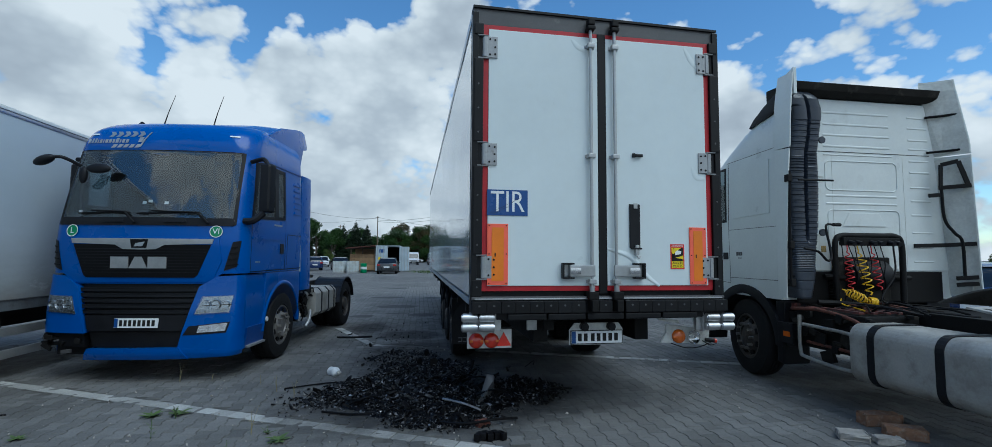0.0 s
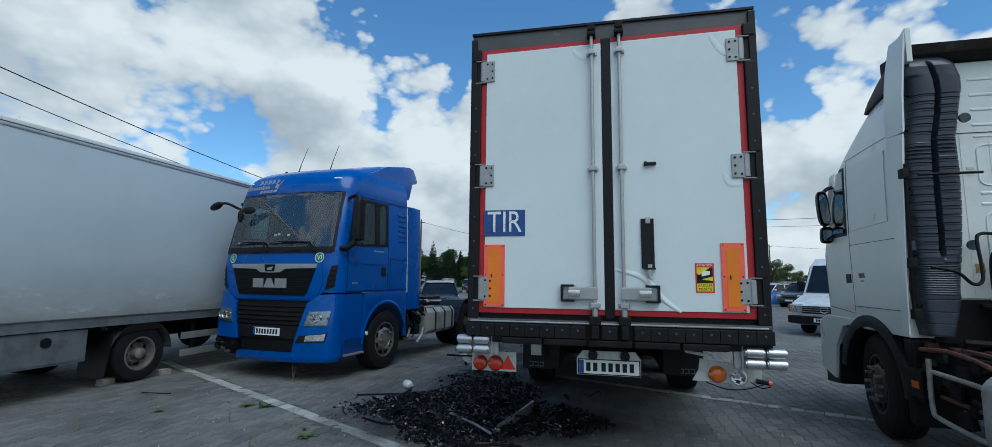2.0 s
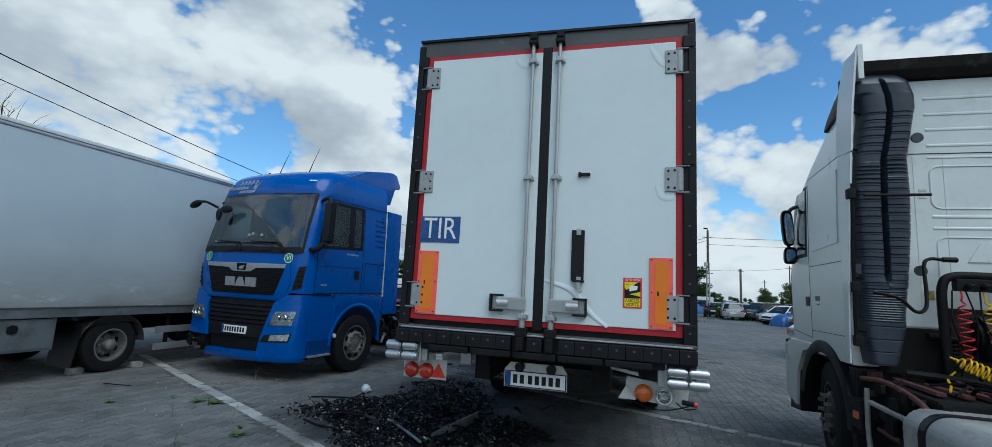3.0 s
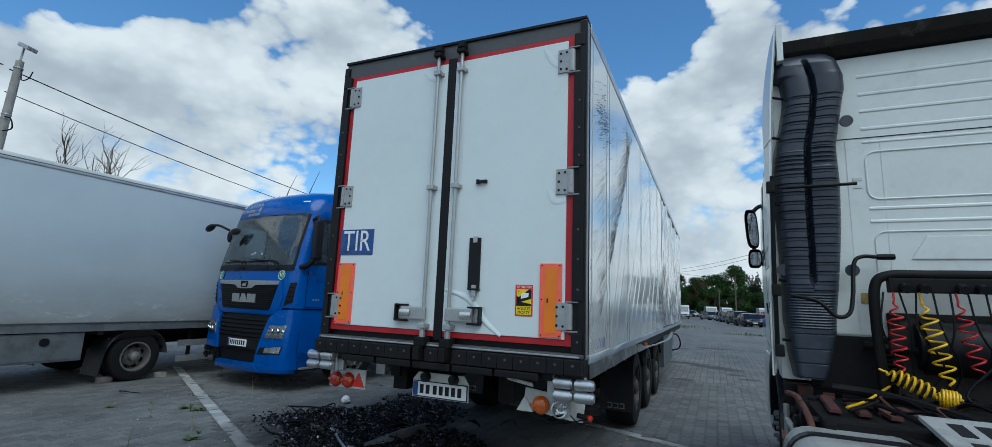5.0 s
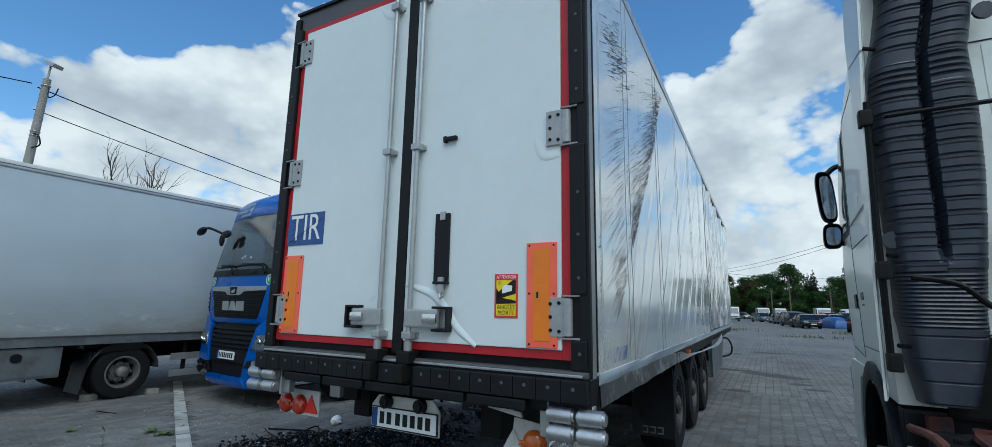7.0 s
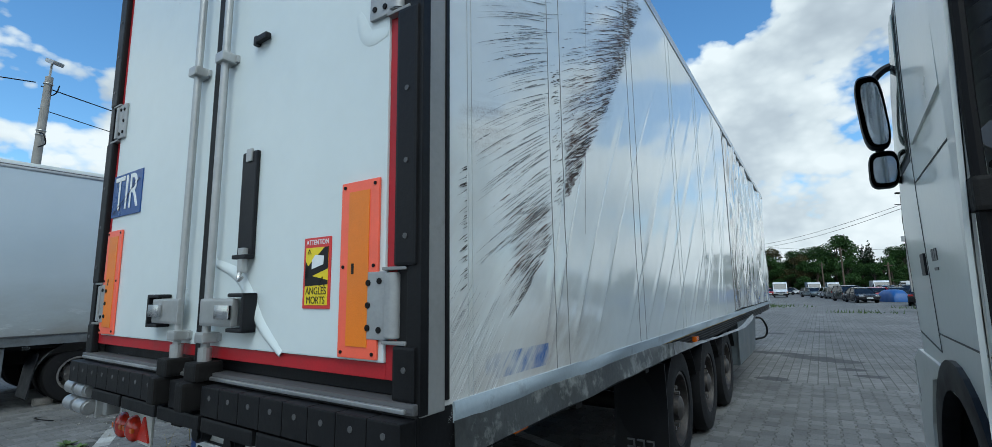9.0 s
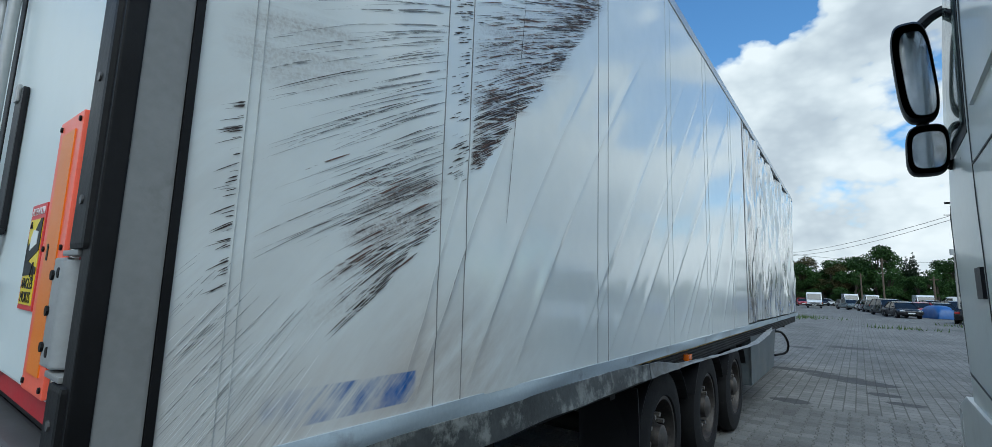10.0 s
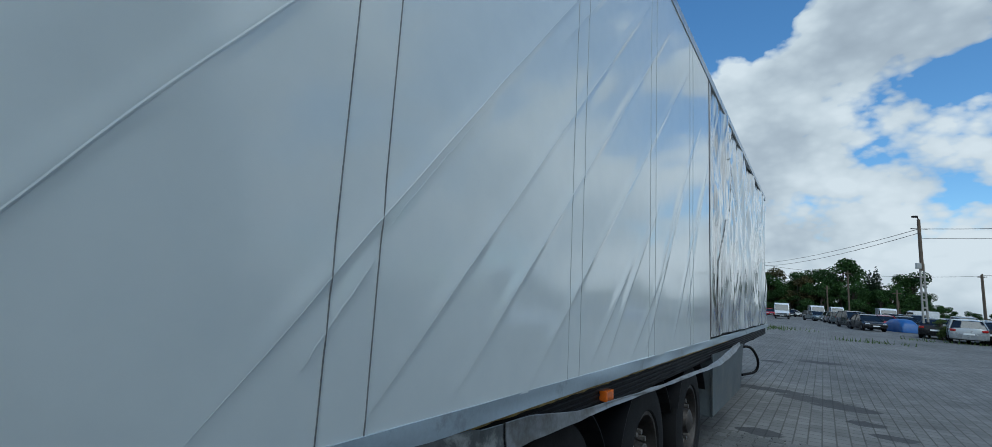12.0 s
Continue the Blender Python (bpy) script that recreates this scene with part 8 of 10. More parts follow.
part("sill", sheet(lambda u, v: (X1 + 0.014 + 0.006 * noise.noise((u * 30, v, 2)), Y0 + (Y1 - Y0) * u, 0.86 + 0.13 * v), 60, 3, (-0.08, 0, 0)), M["tool_grey"], lt, "scuffed grey sill")
part("sill_lip", span((X1 - 0.05, Y0, 0.985), (X1 + 0.024, Y1, 1.0), 0.004), M["grey_frame"], lt)
part("underfloor", span((X0 + 0.1, Y0 + 0.1, 0.80), (X1 - 0.12, Y1 - 0.1, 0.93)), M["chassis"], lt)
for x in (-1.7, -0.8):
    part("chassis_rail", span((x, Y0 + 0.2, 0.55), (x + 0.1, Y1 - 0.2, 0.80)), M["chassis"], lt)
tb = part("tool_box", span((-0.55, -2.55, 0.42), (-0.012, -0.88, 0.845), 0.012), M["tool_grey"], lt, "grey tool box under the sill")
part("tool_box_lid", span((-0.02, -2.5, 0.45), (-0.004, -0.92, 0.82), 0.006), M["tool_grey"], tb)
part("tool_box_latch", box((0.0, -1.38, 0.72), (0.03, 0.11, 0.085), 0.012), M["black_plastic"], tb, "black latch")
part("latch_dish", rod((0.0, -1.38, 0.72), (0.012, -1.38, 0.72), 0.06, 16), M["chassis"], tb)
for s, x in ((1, -0.17), (-1, -2.33)):
    wheel(lt, (x, -0.06, 0.405), 0.405, 0.24, M["rim_grey"], s, 0.235, 0.09, 6, hub_r=0.34)
    wheel(lt, (x - s * 0.27, -0.06, 0.405), 0.405, 0.24, M["rim_dark"], s, 0.235, 0.09, 6)
    wheel(lt, (x, 3.2, 0.405), 0.405, 0.24, M["rim_grey"], s, 0.235, 0.09, 6, hub_r=0.34)
    arc = bmesh.new()
    sheet(lambda u, v, x=x, s=s: (x + s * (0.14 - 0.5 * v), -0.06 + 0.50 * math.cos(math.pi * (0.02 + 0.9 * u)), 0.40 + 0.47 * math.sin(math.pi * (0.02 + 0.9 * u))), 18, 2, (0, 0, 0.02), bm=arc)
    part("mudguard", arc, M["grey_frame"], lt, smooth=True)
    part("mud_flap", sheet(lambda u, v, x=x, s=s: (x + s * (0.16 - 0.5 * u), -0.62 + 0.08 * v, 0.14 + 0.60 * v), 4, 6, (0, 0.014, 0)), M["black_plastic"], lt, "dusty black mud flap")
part("axle", rod((-2.2, -0.06, 0.405), (-0.3, -0.06, 0.405), 0.07, 12), M["chassis"], lt)
for z in (0.59, 0.31):
    part("side_guard_rail", span((-0.06, 0.62, z - 0.055), (-0.02, 3.2, z + 0.055), 0.01), M["galv"], lt, "aluminium side guard rail")
for y in (0.82, 2.0, 3.0):
    part("guard_post", span((-0.09, y, 0.25), (-0.055, y + 0.06, 0.86)), M["chassis"], lt)
part("side_marker", span((0.0, -0.72, 0.80), (0.02, -0.64, 0.85), 0.008), M["head_glass"], lt, "small clear side marker")

# ---- ground, paving and painted lines ----
LINES = [((-6.3, 7.40), (1.5, 3.53)), ((-0.78, 8.78), (4.9, 6.53)), ((-1.75, 10.95), (-0.86, 8.92))]
NEAR = (-7.0, 8.3, 0.6, 12.6)   # stretch of the plan that is laid block by block


def ground_mat():
    n = Nodes("grey_block_paving_ground")
    p = n.xyz()
    cells = n.t.nodes.new("ShaderNodeTexBrick")
    cells.inputs["Scale"].default_value = 1.0
    cells.inputs["Brick Width"].default_value, cells.inputs["Row Height"].default_value = 0.2, 0.1425
    cells.inputs["Mortar Size"].default_value, cells.inputs["Mortar Smooth"].default_value = 0.010, 0.4
    for k, c in (("Color1", (0.138, 0.136, 0.130, 1)), ("Color2", (0.186, 0.183, 0.176, 1)), ("Mortar", (0.090, 0.087, 0.080, 1))):
        cells.inputs[k].default_value = c
    mp = n.t.nodes.new("ShaderNodeMapping")
    mp.inputs["Rotation"].default_value = (0, 0, radians(90))
    n.t.links.new(n.co, mp.inputs[0])
    n.t.links.new(mp.outputs[0], cells.inputs["Vector"])
    c = cells.outputs["Color"]
    rows = n.ramp(n.noise(0.9, 3, 0.5, stretch=(3.2, 0.12, 1)), [(0.36, 0.93), (0.62, 1.05)])
    c = n.mix(1.0, c, rows, "MULTIPLY")
    c = n.mix(1.0, c, n.ramp(n.noise(0.16, 7, 0.62), [(0.32, 0.72), (0.68, 1.22)]), "MULTIPLY")
    c = n.mix(1.0, c, n.ramp(n.noise(1.1, 7, 0.68, off=(5, 2, 0)), [(0.34, 0.80), (0.66, 1.16)]), "MULTIPLY")
    wet = None
    for x, y, sx, sy in ((3.0, 16.6, 0.8, 0.35), (3.7, 16.1, 0.7, 0.4), (4.15, 15.75, 0.6, 0.4), (3.8, 23.4, 0.8, 0.5), (3.2, 12.9, 0.35, 0.25), (2.95, 12.2, 0.35, 0.25), (4.35, 14.6, 0.3, 0.25), (4.6, 13.9, 0.3, 0.2), (2.6, 22.2, 0.4, 0.4), (-0.75, 15.4, 0.9, 0.6), (-1.5, 13.0, 0.45, 0.35), (-0.6, 13.6, 0.5, 0.15), (-1.2, 18.8, 0.8, 0.5), (-1.05, 24.3, 0.7, 0.6), (-1.1, 11.7, 0.35, 0.25), (0.5, 18.6, 0.4, 0.5), (-1.4, 10.2, 0.5, 0.3), (0.1, 13.2, 0.5, 0.5)):
        q = n.math("ADD", n.math("POWER", n.math("MULTIPLY", n.math("SUBTRACT", p["X"], x), 1 / sx), 2.0), n.math("POWER", n.math("MULTIPLY", n.math("SUBTRACT", p["Y"], y), 1 / sy), 2.0))
        g = n.math("SUBTRACT", 1.0, q, clamp=True)
        wet = g if wet is None else n.math("MAXIMUM", wet, g)
    spots = n.ramp(n.math("ADD", wet, n.math("MULTIPLY", n.math("SUBTRACT", n.noise(2.6, 7, 0.7), 0.5), 2.2)), [(0.36, 0), (0.50, 1)])
    wet_on = n.math("MULTIPLY", spots, n.ramp(wet, [(0.0, 0), (0.02, 1)]))
    c = n.mix(n.math("MULTIPLY", wet_on, 0.75), c, (0.028, 0.028, 0.03))
    stain = n.ramp(n.noise(0.55, 8, 0.7, off=(3, 7, 0)), [(0.62, 0), (0.76, 1)])
    c = n.mix(n.math("MULTIPLY", stain, 0.35), c, (0.05, 0.047, 0.042))
    # sandy joints show where the blocks are laid one by one
    inside = None
    for ax, lo, hi in (("X", NEAR[0], NEAR[1]), ("Y", NEAR[2], NEAR[3])):
        a = n.math("MULTIPLY", n.math("GREATER_THAN", p[ax], lo + 0.1), n.math("LESS_THAN", p[ax], hi - 0.1))
        inside = a if inside is None else n.math("MULTIPLY", inside, a)
    c = n.mix(inside, c, n.ramp(n.noise(7, 6, 0.6), [(0.35, (0.062, 0.061, 0.056)), (0.7, (0.10, 0.097, 0.088))]))
    n.put(c, n.b.inputs["Base Color"])
    n.put(n.mix(wet_on, (0.88, 0.88, 0.88), (0.8, 0.8, 0.8)), n.b.inputs["Roughness"])
    n.bump(n.math("ADD", cells.outputs["Fac"], n.math("MULTIPLY", n.noise(45, 4, 0.6), -0.5)), 0.35, 0.006)
    n.b.inputs["Specular IOR Level"].default_value = 0.3
    return n.m


def block_mat(name, lo, hi, single):
    n = Nodes(name)
    n.co = n.t.nodes.new("ShaderNodeNewGeometry").outputs["Position"]
    c = n.mix(n.random() if single else n.island(), lo, hi)
    c = n.mix(1.0, c, n.ramp(n.noise(0.5, 7, 0.62), [(0.32, 0.66), (0.68, 1.25)]), "MULTIPLY")
    c = n.mix(1.0, c, n.ramp(n.noise(60, 4, 0.65), [(0.3, 0.75), (0.7, 1.2)]), "MULTIPLY")
    p = n.xyz()
    soot = None
    # Soot round the heap; the ellipse at y 7.6 also paints the trailer's shade.
    for x, y, sx, sy in ((0.2, 5.4, 2.1, 1.5), (0.0, 7.6, 1.3, 2.2), (-1.1, 10.9, 0.6, 1.0), (-0.2, 9.8, 0.9, 0.8)):
        q = n.math("ADD", n.math("POWER", n.math("MULTIPLY", n.math("SUBTRACT", p["X"], x), 1 / sx), 2.0), n.math("POWER", n.math("MULTIPLY", n.math("SUBTRACT", p["Y"], y), 1 / sy), 2.0))
        g = n.math("SUBTRACT", 1.0, q, clamp=True)
        soot = g if soot is None else n.math("MAXIMUM", soot, g)
    dark = n.ramp(n.math("ADD", soot, n.math("MULTIPLY", n.math("SUBTRACT", n.noise(2.6, 7, 0.68), 0.5), 1.1)), [(0.22, 0), (0.75, 0.85)])
    c = n.mix(n.math("MULTIPLY", dark, n.ramp(soot, [(0.0, 0), (0.1, 1)])), c, (0.018, 0.018, 0.019))
    oil = n.ramp(n.noise(0.8, 8, 0.7, off=(2, 9, 0)), [(0.60, 0), (0.74, 1)])
    c = n.mix(n.math("MULTIPLY", oil, 0.4), c, (0.04, 0.038, 0.035))
    chalk = n.ramp(n.noise(1.6, 7, 0.7, stretch=(0.6, 1.6, 1), off=(6, 1, 0)), [(0.64, 0), (0.74, 1)])
    c = n.mix(n.math("MULTIPLY", chalk, 0.3), c, (0.24, 0.24, 0.23))
    n.put(c, n.b.inputs["Base Color"])
    n.b.inputs["Roughness"].default_value = 0.86
    n.b.inputs["Specular IOR Level"].default_value = 0.3
    n.bump(n.noise(90, 4, 0.7), 0.3, 0.004)
    return n.m


b = bmesh.new()
bmesh.ops.create_grid(b, x_segments=2, y_segments=2, size=1600)
bmesh.ops.translate(b, vec=(0, 0, -0.0055), verts=b.verts)
tagged(part("ground", b, ground_mat()), "grey concrete block paving, dirty and oil-stained", "ground", kind="structure")
GROUND = bpy.data.objects["ground"]

M["block"] = block_mat("grey_paving_block", (0.112, 0.111, 0.107), (0.166, 0.164, 0.158), False)
M["block_one"] = block_mat("grey_paving_block_single", (0.112, 0.111, 0.107), (0.166, 0.164, 0.158), True)
M["line_block"] = block_mat("white_line_block", (0.27, 0.27, 0.255), (0.42, 0.42, 0.40), True)
OUT = [(0.079, -0.0985), (0.079, -0.066), (0.0565, -0.036), (0.0565, 0.036), (0.079, 0.066), (0.079, 0.0985)]
OUT = OUT + [(-x, -y) for x, y in OUT]


def block_shape(outline):
    """Corners and faces of one chamfered paving block round the origin."""
    n = len(outline)
    vs = [(x * 0.96, y * 0.972, 0.0) for x, y in outline] + [(x, y, -0.004) for x, y in outline] + [(x, y, -0.03) for x, y in outline]
    fs = [tuple(range(n))]
    for lvl in (0, 1):
        for i in range(n):
            k = (i + 1) % n
            fs.append((lvl * n + i, (lvl + 1) * n + i, (lvl + 1) * n + k, lvl * n + k))
    return vs, fs


def off_line(x, y):
    best = 9
    for (x0, y0), (x1, y1) in LINES:
        L = math.hypot(x1 - x0, y1 - y0)
        t = ((x - x0) * (x1 - x0) + (y - y0) * (y1 - y0)) / L
        if -0.05 < t < L + 0.05:
            best = min(best, abs((x - x0) * (y1 - y0) - (y - y0) * (x1 - x0)) / L)
    return best


VS, FS = block_shape(OUT)
one = bpy.data.meshes.new("paving_block")
one.from_pydata(VS, [], FS)
one.materials.append(M["block_one"])
pr_ = random.Random(21)
many_v, many_f, singles = [], [], 0
col, x = 0, NEAR[0]
while x < NEAR[1]:
    y = NEAR[2] + (0.1 if col % 2 else 0.0)
    while y < NEAR[3]:
        if off_line(x, y) > 0.085:
            h, ta, tb = pr_.gauss(0, 0.0012), pr_.gauss(0, 0.007), pr_.gauss(0, 0.007)
            if -2.95 < x < -0.95 and 3.35 < y < 5.9 and singles < 300:
                ob = new("paving_block", one)
                ob.parent = GROUND
                ob.location, ob.rotation_euler = (x, y, h), (ta, tb, 0)
                singles += 1
            else:
                k = len(many_v)
                many_v += [(x + a, y + c, h + d + a * tb - c * ta) for a, c, d in VS]
                many_f += [tuple(k + i for i in f) for f in FS]
        y += 0.2015
    x += 0.1428
    col += 1
me = bpy.data.meshes.new("paving_blocks")
me.from_pydata(many_v, [], many_f)
me.materials.append(M["block"])
ob = new("paving_blocks", me)
ob.parent = GROUND
tagged(ob, "grey interlocking paving blocks", kind="stuff")
LV, LF = block_shape([(-0.096, -0.072), (0.096, -0.072), (0.096, 0.072), (-0.096, 0.072)])
wide = bpy.data.meshes.new("line_block")
wide.from_pydata(LV, [], LF)
wide.materials.append(M["line_block"])
for (x0, y0), (x1, y1) in LINES:
    L = math.hypot(x1 - x0, y1 - y0)
    a = math.atan2(y1 - y0, x1 - x0)
    s = 0.1
    while s < L:
        ob = new("line_block", wide)
        ob.parent = GROUND
        ob.location = (x0 + (x1 - x0) * s / L, y0 + (y1 - y0) * s / L, 0.001 + pr_.gauss(0, 0.001))
        ob.rotation_euler = (pr_.gauss(0, 0.008), pr_.gauss(0, 0.008), a + pr_.gauss(0, 0.015))
        s += 0.2
for pts in (((-3.4, 22.0), (-4.2, 40.0)), ((-9.0, 30.0), (-6.0, 44.0))):
    (x0, y0), (x1, y1) = pts
    L = math.hypot(x1 - x0, y1 - y0)
    nx, ny_ = -(y1 - y0) / L * 0.07, (x1 - x0) / L * 0.07
    b = bmesh.new()
    b.faces.new([b.verts.new((x, y, -0.006)) for x, y in ((x0 + nx, y0 + ny_), (x1 + nx, y1 + ny_), (x1 - nx, y1 - ny_), (x0 - nx, y0 - ny_))])
    tagged(part("bay_line", b, M["line_block"]), "worn white parking bay line", "line", kind="structure")

# ---- burnt debris, loose stones, weeds ----
dr = random.Random(5)


def scatter(n, size, flat, lumps, mound):
    """Angular bits strewn over several heaps: (x, y, spread x, spread y, share)."""
    vs, fs = [], []
    tot = sum(l[4] for l in lumps)
    for _ in range(n):
        k, pick = dr.uniform(0, tot), None
        for l in lumps:
            k -= l[4]
            if k <= 0:
                pick = l
                break
        pick = pick or lumps[-1]
        x, y = dr.gauss(pick[0], pick[2]), dr.gauss(pick[1], pick[3])
        if pick[4] > 0.15 and ((x - pick[0]) / pick[2]) ** 2 + ((y - pick[1]) / pick[3]) ** 2 > 2.8 + dr.gauss(0, 0.5):
            x, y = pick[0] + 0.5 * (x - pick[0]), pick[1] + 0.5 * (y - pick[1])
        d = math.exp(-((x - pick[0]) / pick[2]) ** 2 / 2 - ((y - pick[1]) / pick[3]) ** 2 / 2)
        s = dr.uniform(*size) * dr.uniform(0.5, 1.0)
        z = 0.006 + mound * d * dr.random() * (1.0 if pick[4] > 0.3 else 0.25) + s * 0.15
        m = Matrix.Translation((x, y, z)) @ Euler((dr.gauss(0, 0.6), dr.gauss(0, 0.6), dr.uniform(0, 6.3))).to_matrix().to_4x4()
        e, th = dr.uniform(0.12, 0.9), s * dr.uniform(*flat)
        ring = [(s * math.cos(a) * dr.uniform(0.6, 1.1), s * e * math.sin(a) * dr.uniform(0.6, 1.1)) for a in (0.3, 1.6, 2.9, 4.1, 5.3)]
        k0 = len(vs)
        vs += [m @ Vector((a, b_, th * dr.uniform(0.3, 1))) for a, b_ in ring] + [m @ Vector((a * 1.05, b_ * 1.05, -th)) for a, b_ in ring]
        fs += [tuple(k0 + i for i in range(5)), tuple(k0 + 9 - i for i in range(5))] + [(k0 + i, k0 + 5 + i, k0 + 5 + (i + 1) % 5, k0 + (i + 1) % 5) for i in range(5)]
    me = bpy.data.meshes.new("debris")
    me.from_pydata([tuple(v) for v in vs], [], fs)
    return me


HEAPS = [(0.25, 5.25, 0.50, 0.38, 1.0), (-0.55, 5.75, 0.34, 0.38, 0.7), (1.20, 5.55, 0.30, 0.32, 0.5), (0.10, 6.5, 0.45, 0.50, 0.7), (0.25, 4.70, 0.34, 0.18, 0.22), (-0.2, 7.5, 0.38, 0.5, 0.20), (-1.08, 5.5, 0.18, 0.22, 0.08), (-0.7, 9.4, 0.5, 1.0, 0.03)]


def crust(u, v):
    """Low lumpy ground of fused char, thinning out to nothing at its ragged rim."""
    x, y = -1.6 + 3.8 * u, 4.1 + 3.9 * v
    d = sum(k * math.exp(-((x - a) / (sx * 1.15)) ** 2 / 2 - ((y - c) / (sy * 1.15)) ** 2 / 2) for a, c, sx, sy, k in HEAPS[:5])
    rag = 0.30 * noise.noise((x * 2.2, y * 2.2, 4)) + 0.22 * noise.noise((x * 6, y * 6, 2))
    h = max(-0.03, 0.10 * (d + rag - 0.62))
    return (x, y, h + (0.05 * abs(noise.noise((x * 9, y * 9, 1))) + 0.03 * noise.noise((x * 25, y * 25, 7))) * min(1, max(0, h * 14)))


tagged(part("charred_crust", sheet(crust, 150, 150), M["char"]), "low crust of fused char and soot on the paving", "debris", kind="stuff")
for nm, count, size, flat, material, mound, lab in (("burnt_debris", 10500, (0.006, 0.034), (0.06, 0.35), M["char"], 0.12, "heap of black charred debris on the paving"), ("ash_flakes", 3800, (0.005, 0.026), (0.05, 0.2), M["ash"], 0.14, "grey ash flakes over the charred heap"),
                                                     ("scorched_shards", 380, (0.006, 0.032), (0.04, 0.12), M["metal_bits"], 0.15, "scorched metal shards in the charred heap"), ("charred_chunks", 850, (0.02, 0.065), (0.08, 0.30), M["char"], 0.15, "charred lumps and splinters in the heap"), ("burnt_plates", 150, (0.04, 0.13), (0.03, 0.10), M["char"], 0.15, "larger charred plates in the heap")):
    me = scatter(count, size, flat, HEAPS, mound)
    me.materials.append(material)
    tagged(new(nm, me), lab, "debris", kind="stuff")
me = scatter(420, (0.004, 0.018), (0.3, 0.8), [(-1.5, 5.0, 1.8, 1.0, 1.0), (3.6, 5.5, 0.7, 1.6, 0.7), (0.5, 9.5, 1.5, 2.5, 0.5)], 0.0)
me.materials.append(M["stone"])
tagged(new("grit", me), "small stones and grit on the paving", "grit", kind="stuff")


def strip(name, pts, r, material, label, cat, flat=1.0):
    ob = part(name, tube(curve_pts(pts, 6), r, 7), material, None, "", smooth=True)
    return tagged(ob, label, cat)


strip("burnt_cable", [(-1.55, 6.02, 0.012), (-1.3, 6.10, 0.02), (-1.12, 6.18, 0.018), (-0.95, 6.22, 0.015)], 0.010, M["char"], "charred cable lying on the paving", "cable")
strip("burnt_cable", [(-0.95, 5.10, 0.012), (-0.6, 4.95, 0.018), (-0.3, 4.98, 0.03), (0.0, 5.1, 0.06)], 0.011, M["char"], "charred cable lying on the paving", "cable")
strip("burnt_cable", [(0.2, 4.6, 0.02), (0.45, 4.45, 0.05), (0.75, 4.5, 0.06), (0.95, 4.62, 0.02)], 0.012, M["char"], "charred cable curled in the debris", "cable")
strip("burnt_cable", [(1.25, 5.2, 0.04), (1.5, 5.45, 0.06), (1.8, 5.55, 0.02)], 0.012, M["char"], "charred cable curled in the debris", "cable")
strip("metal_rod", [(0.25, 5.0, 0.12), (0.45, 4.85, 0.11), (0.62, 4.78, 0.06)], 0.012, M["metal_bits"], "scorched metal rod in the debris", "rod")
strip("burnt_bar", [(-1.55, 9.6, 0.012), (-1.2, 9.55, 0.015), (-0.9, 9.62, 0.012)], 0.022, M["char"], "charred bar lying on the paving", "bar")
strip("thin_wire", [(-4.35, 5.35, 0.01), (-4.2, 5.3, 0.03), (-4.05, 5.32, 0.03), (-3.95, 5.42, 0.01)], 0.007, M["hose_black"], "thin black wire on the paving", "wire")
for k in range(14):   # curled strips of burnt sheet, some bare
    x, y, L = dr.gauss(0.25, 0.6), dr.gauss(5.6, 0.5), dr.uniform(0.12, 0.36)
    b = sheet(lambda u, v: (L * (u - 0.5), 0.05 * (v - 0.5) * (1 - 0.5 * u), 0.08 * L * math.sin(u * 5 + k) + 0.012 * math.sin(v * 9)), 12, 4, (0, 0, -0.003))
    ob = part("warped_sheet", b, M["metal_bits" if k % 4 == 0 else "char"], None, smooth=True)
    ob.matrix_world = Matrix.Translation((x, y, 0.09)) @ Euler((dr.gauss(0, 0.6), dr.gauss(0, 0.5), dr.uniform(0, 6.3))).to_matrix().to_4x4()
    tagged(ob, "warped grey metal strip in the debris" if k % 4 == 0 else "curled black strip in the debris", "sheet")
for k in range(16):
    x, y, a = dr.gauss(0.25, 0.6), dr.gauss(5.6, 0.5), dr.uniform(0, 6.3)
    L = dr.uniform(0.15, 0.45)
    strip("burnt_cable", [(x, y, 0.05), (x + 0.35 * L * math.cos(a), y + 0.35 * L * math.sin(a), 0.11), (x + 0.7 * L * math.cos(a + 0.5), y + 0.7 * L * math.sin(a + 0.5), 0.12), (x + L * math.cos(a + 0.9), y + L * math.sin(a + 0.9), 0.04)], dr.uniform(0.004, 0.011), M["char"], "charred cable curled in the debris", "cable")
ob = part("warped_sheet", sheet(lambda u, v: (0.62 + 0.26 * math.sin(2.3 * u), 5.02 + 0.95 * u, 0.05 + 0.10 * v * math.sin(math.pi * (0.1 + 0.85 * u)) + 0.05 * u), 24, 4, (0.006, 0, 0)), M["metal_bits"], None, smooth=True)
tagged(ob, "long curved grey metal strip standing in the debris", "sheet")
# crushed white bottle
bot = thing("plastic_bottle", pose(-1.1, 6.66, 0.045, 84, 14, 35) @ Matrix.Scale(0.8, 4), "crushed white plastic canister on the paving", "bottle")
part("body", lathe([(0.001, -0.12), (0.06, -0.12), (0.075, -0.10), (0.068, -0.03), (0.076, 0.02), (0.072, 0.06), (0.05, 0.10), (0.026, 0.115), (0.024, 0.15), (0.001, 0.15)], 16, "z"), M["white_plastic"], bot, smooth=True)
part("handle", tube(curve_pts([(0.05, 0, 0.09), (0.085, 0, 0.06), (0.088, 0, 0.0), (0.06, 0, -0.04)], 5), 0.012, 8), M["white_plastic"], bot, smooth=True)
